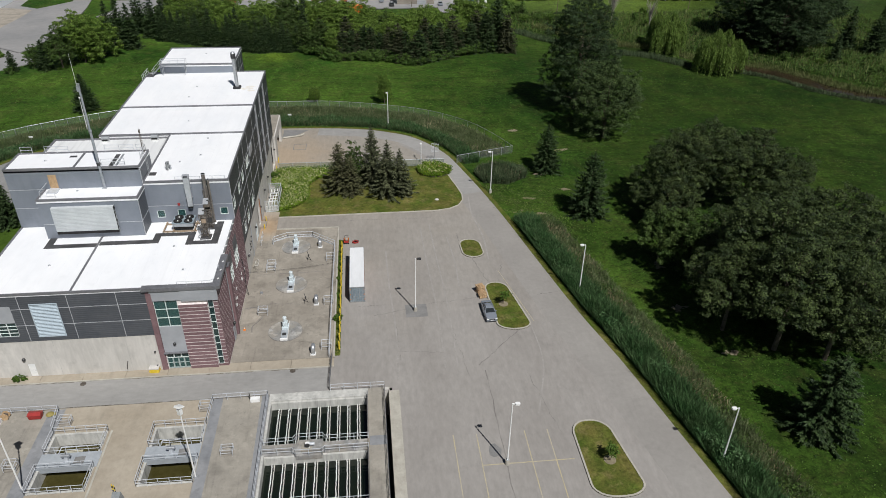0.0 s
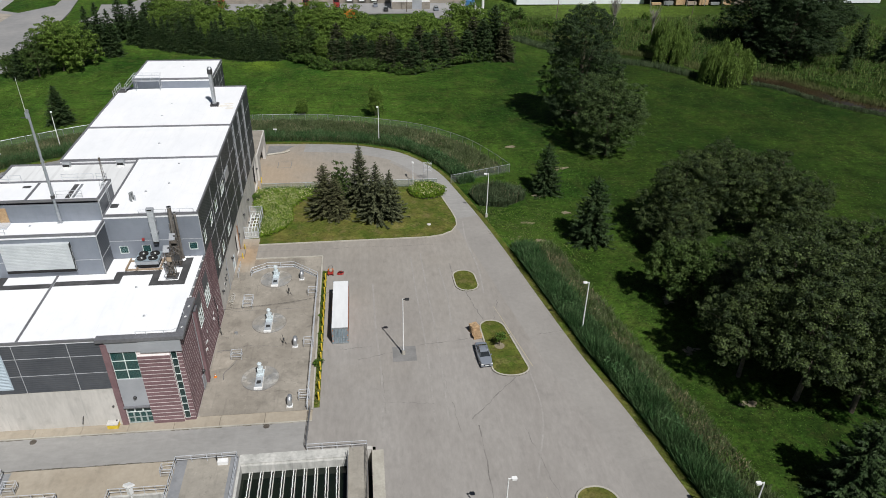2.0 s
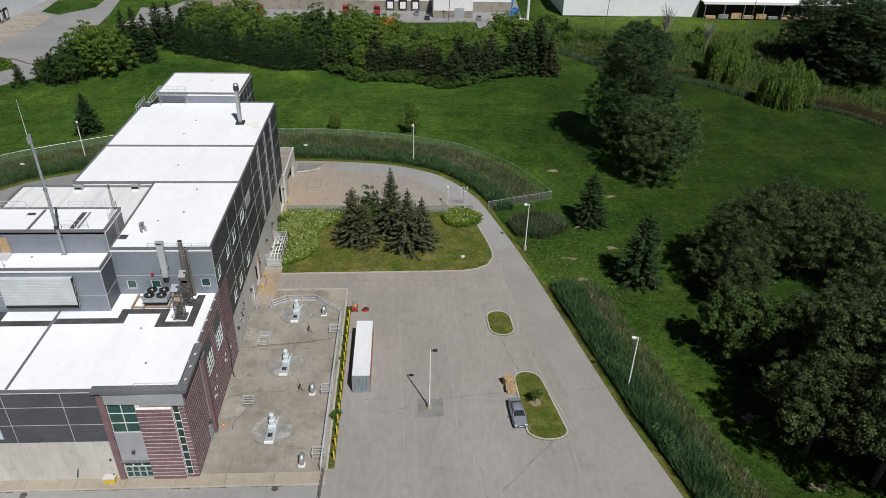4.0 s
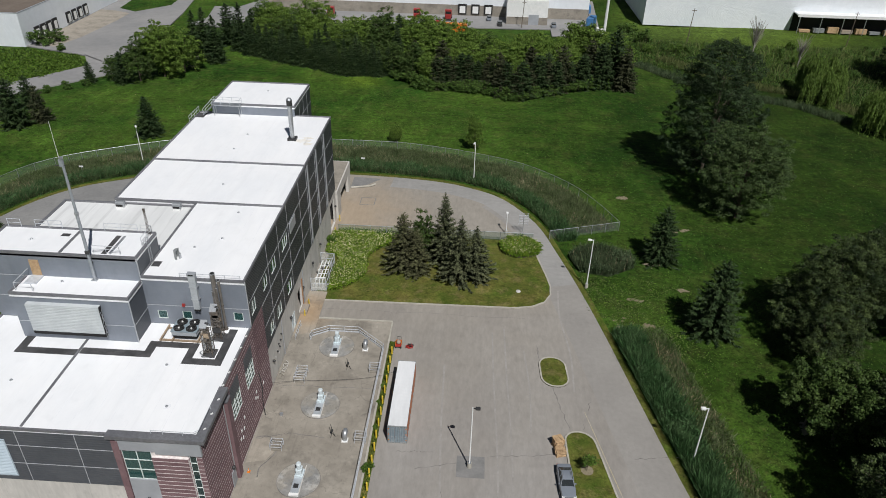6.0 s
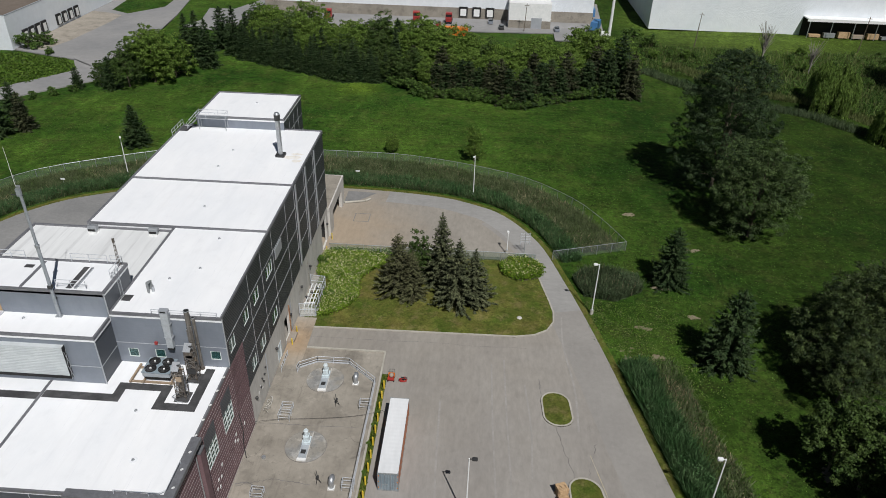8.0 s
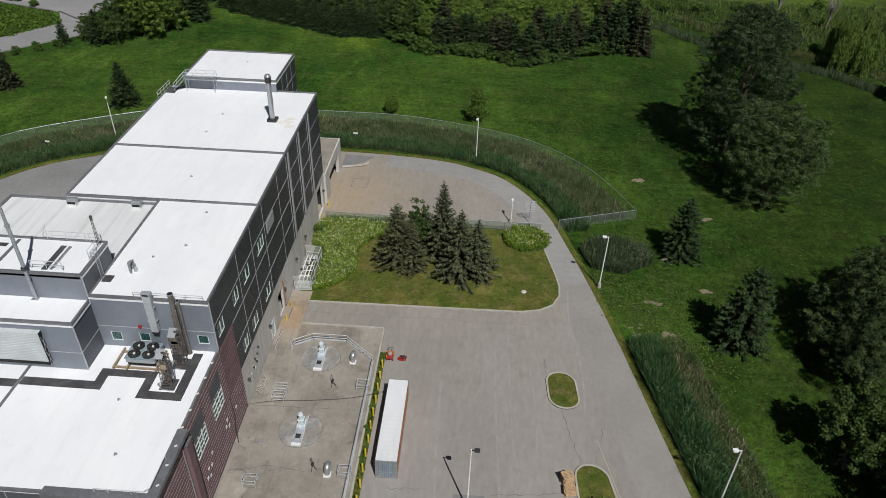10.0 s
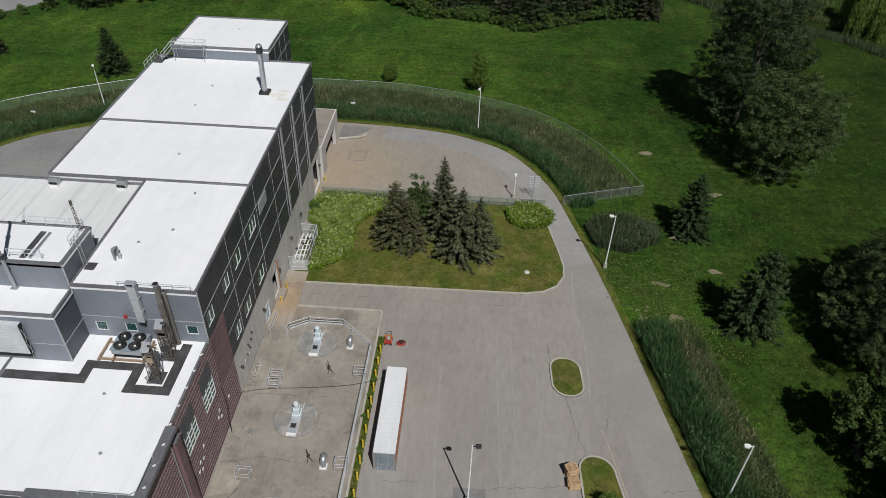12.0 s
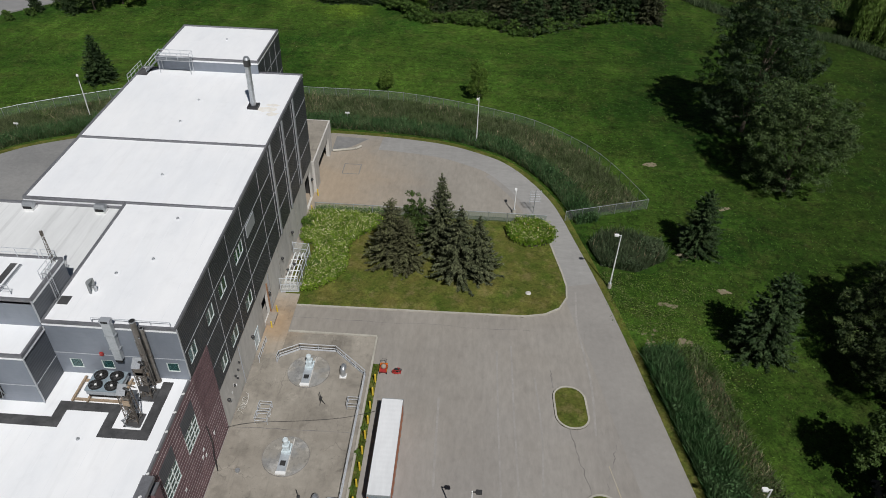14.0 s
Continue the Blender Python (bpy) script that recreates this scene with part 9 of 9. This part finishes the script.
reed_bed("bank_grass", 14000, bank, 1.4, 0.2, 0.4, OLIVEREED, "rough grass on the creek bank", 49)
reed_bed("bank_grass", 22000, bank2, 1.3, 0.12, 0.6, GREYREED, "green reeds on the creek bank", 50)
rough = [(56, 262), (74, 250), (96, 238), (108, 226), (126, 217), (140, 205), (150, 190), (200, 182), (230, 230), (190, 285), (60, 285)]
leaf_field("rough_meadow", 120000, rough, 1.2, 0.36, ROUGH, "overgrown rough ground beyond the creek", 51)
reed_bed("rough_meadow", 9000, rough, 1.6, 0.25, 0.5, OLIVEREED, "overgrown olive weeds beyond the creek", 52)
rough_w = [(-150, 205), (-127, 206), (-112, 234), (-120, 243), (-140, 247), (-170, 245)]
leaf_field("rough_meadow", 16000, rough_w, 0.8, 0.6, WEED, "overgrown bank beside the far road", 53)
rnd = np.random.default_rng(60)
for k, (px, py) in enumerate(scatter(90, rough, rnd)):
    plant("shrub" if k % 3 else "bright_shrub", "shrub", float(px), float(py), "scrubby bush beyond the creek", "shrub", "scrub", float(rnd.uniform(0.4, 1.0)), float(rnd.uniform(0, 360)))
MEADOW = [(24, 122), (22.5, 141), (34.5, 151), (31, 162), (22, 176), (7, 184), (-8, 188), (-26, 189), (-60, 184), (-88, 169), (-108, 190), (-80, 232), (-35, 230), (10, 215), (46, 230), (60, 250), (96, 222), (125, 195), (140, 175), (140, 60), (50, 45), (46, 60), (40, 88), (33, 118)]
rnd = np.random.default_rng(54)
p = scatter(190000, MEADOW, rnd)
p = p[rnd.uniform(0, 1, len(p)) < (0.1 + 0.7 * patchy(p, 0.13, 2.0)) * np.clip(1.2 - p[:, 0] / 70, 0.45, 1)]
tuft = np.stack([p[:, 0], p[:, 1], ground_height(p[:, 0], p[:, 1]) + rnd.uniform(0.03, 0.09, len(p))], 1)
tagged(new("meadow_weeds", quads_mesh("meadow_weeds", leaf_quads(tuft, 0.24, 1.2, None, rnd), TUFT)), "clumpy clover and weeds in the meadow", "weeds", kind="stuff")
reed_bed("pale_flowers", 600, MEADOW, 0.15, 0.09, 0.95, DRYREED, "pale seed heads dotted over the meadow", 55, keep=lambda p, r: patchy(p, 0.12, 4.0) > 0.55)


# flower beds
def flower_bed(poly, n, h, label, flowers, seed, lily=0):
    rnd = np.random.default_rng(seed)
    p = scatter(n, poly, rnd) + rnd.normal(0, 0.22, (n, 2))
    cx, cy = np.mean([q[0] for q in poly]), np.mean([q[1] for q in poly])
    z = 0.1 + h * rnd.uniform(0.2, 1.0, n) * (0.7 + 0.4 * patchy(p, 0.9, seed))
    t = tagged(new("flower_bed"), label, "flower bed", "flower beds")
    t.matrix_world = pose(0, 0, 0)
    for nm, m, cnt, size, dz in (("foliage", BEDLEAF, n, 0.30, 0.0), ("blossom", FLOWER, flowers, 0.15, 0.14), ("lily_blossom", LILY, lily, 0.2, 0.16)):
        if cnt:
            q = np.stack([p[:cnt, 0], p[:cnt, 1], (z[:cnt] if nm == "foliage" else 0.1 + h * (0.75 + 0.4 * patchy(p[:cnt], 0.9, seed)) + dz * rnd.uniform(0.3, 1.2, cnt))], 1)
            o = new(nm, quads_mesh(nm, leaf_quads(q, size, 0.9, None, rnd), m))
            o.parent = t
    put("soil", Shape().prism([(cx + (x - cx) * 0.93, cy + (y - cy) * 0.95) for x, y in poly], 0.1, 0.125), BROWNDIRT, t)


flower_bed(curve_points([(-18.0, 124.6), (-16.0, 125.2), (-13.6, 127.6), (-12.6, 130.6), (-13.0, 133.6), (-12.5, 136.5), (-9.4, 140.0), (-9.6, 142.6), (-17, 143.0), (-20.2, 142.8), (-20.3, 136), (-17.8, 134.6)], 3), 22000, 0.8, "leafy bed with cream flowers beside the wall", 2800, 61)
flower_bed(curve_points([(10.2, 141.2), (11, 138.6), (13.6, 137.3), (16.6, 138.2), (17.6, 140.2), (16.8, 142.6), (14.6, 143.6), (12, 143.2), (10.2, 141.2)], 3), 8000, 1.25, "rounded bed of bright green leaves and cream flowers", 520, 62, 14)
flower_bed([(-19.5, 143.5), (-8, 143.5), (-8, 144.3), (-19.5, 144.3)], 1600, 0.5, "row of pale flowers along the green fence", 700, 63)
strip = [(-6.25, 80.2), (-5.6, 80.2), (-5.6, 112.3), (-6.25, 112.3)]
reed_bed("kerb_weeds", 1500, strip, 0.4, 0.08, 0.8, WEED, "yellow-green weeds along the kerb", 64)
for px, py, s in [(-6.0, 88.3, 0.34), (-6.1, 99.6, 0.2), (-6.0, 102.8, 0.18), (-6.1, 95.2, 0.16), (-20.1, 139.6, 0.5), (-17.2, 129.8, 0.4), (-49.0, 78.5, 0.28), (-48.2, 78.6, 0.2)]:
    plant("bright_shrub", "shrub", px, py, "leafy green bush sprouting by the kerb", "shrub", "kerb bushes", s, px * 50)

t = tagged(new("stone"), "small flat pale stone lying on the lawn", "stone")
t.matrix_world = pose(13.19, 127.07, 0.11)
put("rock", Shape().ball((0, 0, 0.02), 0.42, 10, 6, 0.35), PALE, t, smooth=True)
# distance: warehouses, roads, trucks, poles
def warehouse(name, x0, x1, y0, y1, h, label, wall_mat, roof_mat, base=None):
    t = thing(name, (0, 0, 0), label, "warehouse", "warehouses")
    put("wall", Shape().box(x0, x1, y0, y0 + 0.4, 0, h).box(x0, x1, y1 - 0.4, y1, 0, h).box(x0, x0 + 0.4, y0 + 0.4, y1 - 0.4, 0, h).box(x1 - 0.4, x1, y0 + 0.4, y1 - 0.4, 0, h), wall_mat, t)
    put("roof", Shape().box(x0 + 0.4, x1 - 0.4, y0 + 0.4, y1 - 0.4, h - 0.7, h - 0.3), roof_mat, t)
    put("coping", Shape().box(x0 - 0.05, x1 + 0.05, y0 - 0.05, y0 + 0.45, h, h + 0.15).box(x1 - 0.45, x1 + 0.05, y0 + 0.45, y1, h, h + 0.15), LIGHTPANEL, t)
    if base:
        put("wall_base", Shape().box(x0 - 0.06, x1 + 0.06, y0 - 0.06, y0, 0, base).box(x1, x1 + 0.06, y0, y1, 0, base), SLAB, t)
    return t


FARWHITE = mat("white_ribbed_siding", (0.72, 0.76, 0.80), (0.78, 0.81, 0.84), rough=0.5, big=0.08, fine=0.6, fine_amount=0.05, ribs=0.06, ribs_axis="X")
GRAVELROOF = mat("brown_gravel_roof", (0.13, 0.105, 0.085), (0.17, 0.14, 0.115), rough=0.95, big=0.1, fine=1.0, fine_amount=0.15)
FARROAD = mat("far_asphalt", (0.22, 0.22, 0.22), (0.27, 0.265, 0.26), rough=0.9, big=0.06, fine=0.5, fine_amount=0.1)


def dock(t, x, y, w, along, name="dock_door"):
    if along == "x":
        d = put(name, Shape().box(x, x + w, y - 0.5, y, 1.1, 4.6), BLACK, t, "black dock shelter")
        put("door", Shape().box(x + 0.5, x + w - 0.5, y - 0.54, y - 0.5, 1.3, 3.9), WHITEPAINT, d)
    else:
        d = put(name, Shape().box(x, x + 0.5, y, y + w, 1.1, 4.6), BLACK, t, "black dock shelter")
        put("door", Shape().box(x + 0.5, x + 0.54, y + 0.5, y + w - 0.5, 1.3, 3.9), WHITEPAINT, d)


w1 = warehouse("dock_warehouse", -215, -140.3, 249.5, 330, 10.5, "white warehouse with black dock shelters and a brown gravel roof", FARWHITE, GRAVELROOF)
for y in (256, 259.6, 263.2, 266.8, 276, 280, 284, 288):
    dock(w1, -140.3, y, 2.7, "y")
sh = Shape().box(-170, -168, 262, 264, 9.8, 11.0).box(-158, -156.5, 259, 260.5, 9.8, 10.8).box(-150, -148.6, 272, 273.4, 9.8, 10.7)
put("roof_unit", sh, STEEL, w1)
w2 = warehouse("long_warehouse", -78, 46, 312, 360, 13, "long white warehouse with grey base and loading docks", FARWHITE, WHITE_ROOF, base=4.2)
for x in (-4.0, 1.0, 6.0):
    dock(w2, x, 312, 3.2, "x")
put("annex", Shape().box(14.4, 29.6, 301.5, 312, 0, 9.0), WHITEPAINT, w2, "white projecting annex")
put("annex_door", Shape().box(22.6, 26.4, 301.4, 301.5, 0, 4.0), LIGHTPANEL, w2)
put("annex_base", Shape().box(14.35, 22.6, 301.35, 301.5, 0, 3.0).box(26.4, 29.65, 301.35, 301.5, 0, 3.0), SLAB, w2)
w3 = warehouse("east_warehouse", 66.7, 230, 309.5, 370, 15, "big white warehouse with an open canopy", FARWHITE, WHITE_ROOF)
put("canopy", Shape().box(121.8, 190, 305, 309.5, 6.6, 7.0), WHITEPAINT, w3, "white canopy roof")
put("canopy_fascia", Shape().box(121.8, 190, 304.9, 305, 6.0, 7.0), WHITEPAINT, w3)
for x in range(123, 190, 8):
    put("canopy_post", Shape().rod((x, 305.3, 0), (x, 305.3, 6.6), 0.15, n=8), STEEL, w3)
# shade below the canopy is painted as a near-black sheet over the wall
put("canopy_shade_sheet", Shape().box(121.8, 190, 309.3, 309.45, 0, 6.6), DARK_IN, w3, "near-black sheet painted for the shade under the canopy")
for k in range(9):
    x = 124.5 + k * 5.2
    t = thing("timber_bundle", (x, 306.8, 0), "stacked timber and pallets under the canopy", "timber", "timber bundles")
    put("timber", Shape().box(0, 4.0, 0, 1.6, 0.1, 1.0 + (k * 37 % 5) * 0.3), (WOOD, CONT_GREY, WOOD, RUST)[k % 4], t)
    put("bearer", Shape().box(0.4, 0.6, 0, 1.6, 0, 0.1).box(3.2, 3.4, 0, 1.6, 0, 0.1), WOOD, t)

# far paving
sh = Shape()
sh.prism([(-140.2, 250), (-118, 243), (-109.5, 237), (-104, 262), (-108, 300), (-114, 335), (-140.2, 335)], -0.05, 0.3)
sh.prism([(-127, 199), (-101, 226.5), (-104, 232), (-109.5, 237.5), (-118, 243.5), (-112, 233), (-132, 206)], -0.05, 0.3)
sh.prism([(-95, 285), (-60, 298), (-60, 312), (-100, 312)], -0.05, 0.3)
sh.prism([(-62, 290), (31, 296), (31, 312), (-62, 312)], -0.05, 0.31)
sh.prism([(30.5, 287), (48, 287), (52, 345), (31, 345)], -0.05, 0.3)
sh.prism([(-100, 285), (-84, 330), (-70, 330), (-88, 282)], -0.05, 0.29)
tagged(part("far_road", sh, FARROAD), "grey asphalt yards and lanes of the neighbouring warehouses", "road", kind="structure")

sh = Shape().prism([(-139.9, 254), (-131.5, 250.2), (-128.5, 262), (-126.8, 285), (-127, 296), (-134, 299), (-139.9, 300)], 0.3, 0.31)
tagged(part("loading_apron", sh, APRON), "pale tan concrete apron before the docks", "pavement", kind="structure")
sh = Shape().prism([(-134, 303), (-126, 298.5), (-117, 311), (-119, 334), (-137, 334)], 0.3, 0.33)
tagged(part("grass_wedge", sh, FIELD), "wedge of green grass beside the far road", "ground", kind="structure")


def truck(x, y, turn, paint, label):
    t = thing("truck_tractor", (x, y, 0.3), label, "truck", "parked trucks", turn=turn)
    put("cab", Shape().box(-1.2, 1.2, -1.0, 1.1, 1.0, 3.6), paint, t)
    put("hood", Shape().box(-1.0, 1.0, -2.8, -1.0, 0.9, 2.1), paint, t)
    put("windscreen", Shape().box(-1.05, 1.05, -1.06, -1.0, 2.2, 3.1), CARGLASS, t)
    put("chassis", Shape().box(-0.5, 0.5, 1.1, 4.0, 0.7, 1.0), DARKMETAL, t)
    for sx in (-1.1, 1.1):
        for sy in (-2.0, 2.2, 3.4):
            put("wheel", Shape().rod((sx - 0.15, sy, 0.5), (sx + 0.15, sy, 0.5), 0.5, n=14), BLACK, t)


truck(-19.5, 305, 0, RED, "red truck tractor parked in front of the warehouse")
truck(-7.5, 305, 0, RED, "red truck tractor parked in front of the warehouse")
truck(-52, 303, 0, RED, "red truck tractor half hidden behind the trees")


def trailer(x, y, turn, paint, length, label):
    t = thing("trailer", (x, y, 0.3), label, "trailer", "parked trailers", turn=turn)
    put("box", Shape().box(-1.25, 1.25, 0, length, 1.1, 3.8), paint, t)
    put("roof", Shape().box(-1.2, 1.2, 0.05, length - 0.05, 3.8, 3.86), paint, t)
    for sx in (-1.0, 1.0):
        for sy in (length - 1.5, length - 2.8):
            put("wheel", Shape().rod((sx - 0.2, sy, 0.5), (sx + 0.2, sy, 0.5), 0.5, n=14), BLACK, t)
    put("landing_gear", Shape().box(-0.9, -0.75, 1.5, 1.65, 0, 1.1).box(0.75, 0.9, 1.5, 1.65, 0, 1.1), DARKMETAL, t)


BLUE = mat("blue_trailer_paint", (0.05, 0.16, 0.35), (0.07, 0.2, 0.4), rough=0.5)
trailer(46.5, 318, 0, BLUE, 14, "blue trailer parked beside the warehouse")
trailer(44.8, 298, -20, BLUE, 6, "small blue trailer with a pale end")
t = thing("skip", (-4, 288.5, 0.0), "long orange steel skip behind the trees", "skip")
put("body", Shape().box(-5, 4, -1.2, 1.2, 0.3, 3.0), ORANGE, t)
put("rib", Shape().box(-5.05, -4.9, -1.25, 1.25, 0.3, 3.1).box(3.9, 4.05, -1.25, 1.25, 0.3, 3.1), ORANGE, t)
put("skid", Shape().box(-5, 4, -0.8, -0.6, 0, 0.3).box(-5, 4, 0.6, 0.8, 0, 0.3), DARKMETAL, t)
for x, y, pm, lb in ((-11, 300, RED, "small red car"), (12, 299, DARKMETAL, "dark parked car"), (32, 299.5, CARPAINT, "grey parked car"), (8, 306.5, CARPAINT, "grey parked car")):
    t = thing("far_car", (x, y, 0.31), lb + " in front of the far warehouse", "car", "far cars")
    put("body", Shape().prism(rounded(-0.9, 0.9, -2.2, 2.2, 0.4), 0.3, 0.95), pm, t)
    put("cabin", Shape().prism(rounded(-0.75, 0.75, -1.0, 1.4, 0.3), 0.95, 1.45), CARGLASS, t)
    put("wheel", Shape().rod((-0.85, -1.3, 0.3), (0.85, -1.3, 0.3), 0.3, n=12).rod((-0.85, 1.3, 0.3), (0.85, 1.3, 0.3), 0.3, n=12), BLACK, t)
t = thing("flag_pole", (49.7, 292.5, 0), "tall thick white pole beside the far yard", "pole")
put("pole", Shape().rod((0, 0, 0), (0, 0, 26), 0.55, 0.4, n=14), WHITEPAINT, t, smooth=True)
put("base", Shape().box(-3, -0.8, -1, 1, 0, 2.4), WHITEPAINT, t, "white cabinet at the foot")
for x, y, h in ((77.6, 285, 12), (134.4, 289, 12), (20, 297, 10)):
    t = thing("utility_pole", (x, y, 0), "thin weathered wooden utility pole", "pole", "utility poles")
    put("pole", Shape().rod((0, 0, -0.3), (h * 0.04, 0, h), 0.16, 0.1, n=8), BARK, t)
    put("crossarm", Shape().box(h * 0.04 - 0.8, h * 0.04 + 0.8, -0.06, 0.06, h - 0.8, h - 0.65), BARK, t)
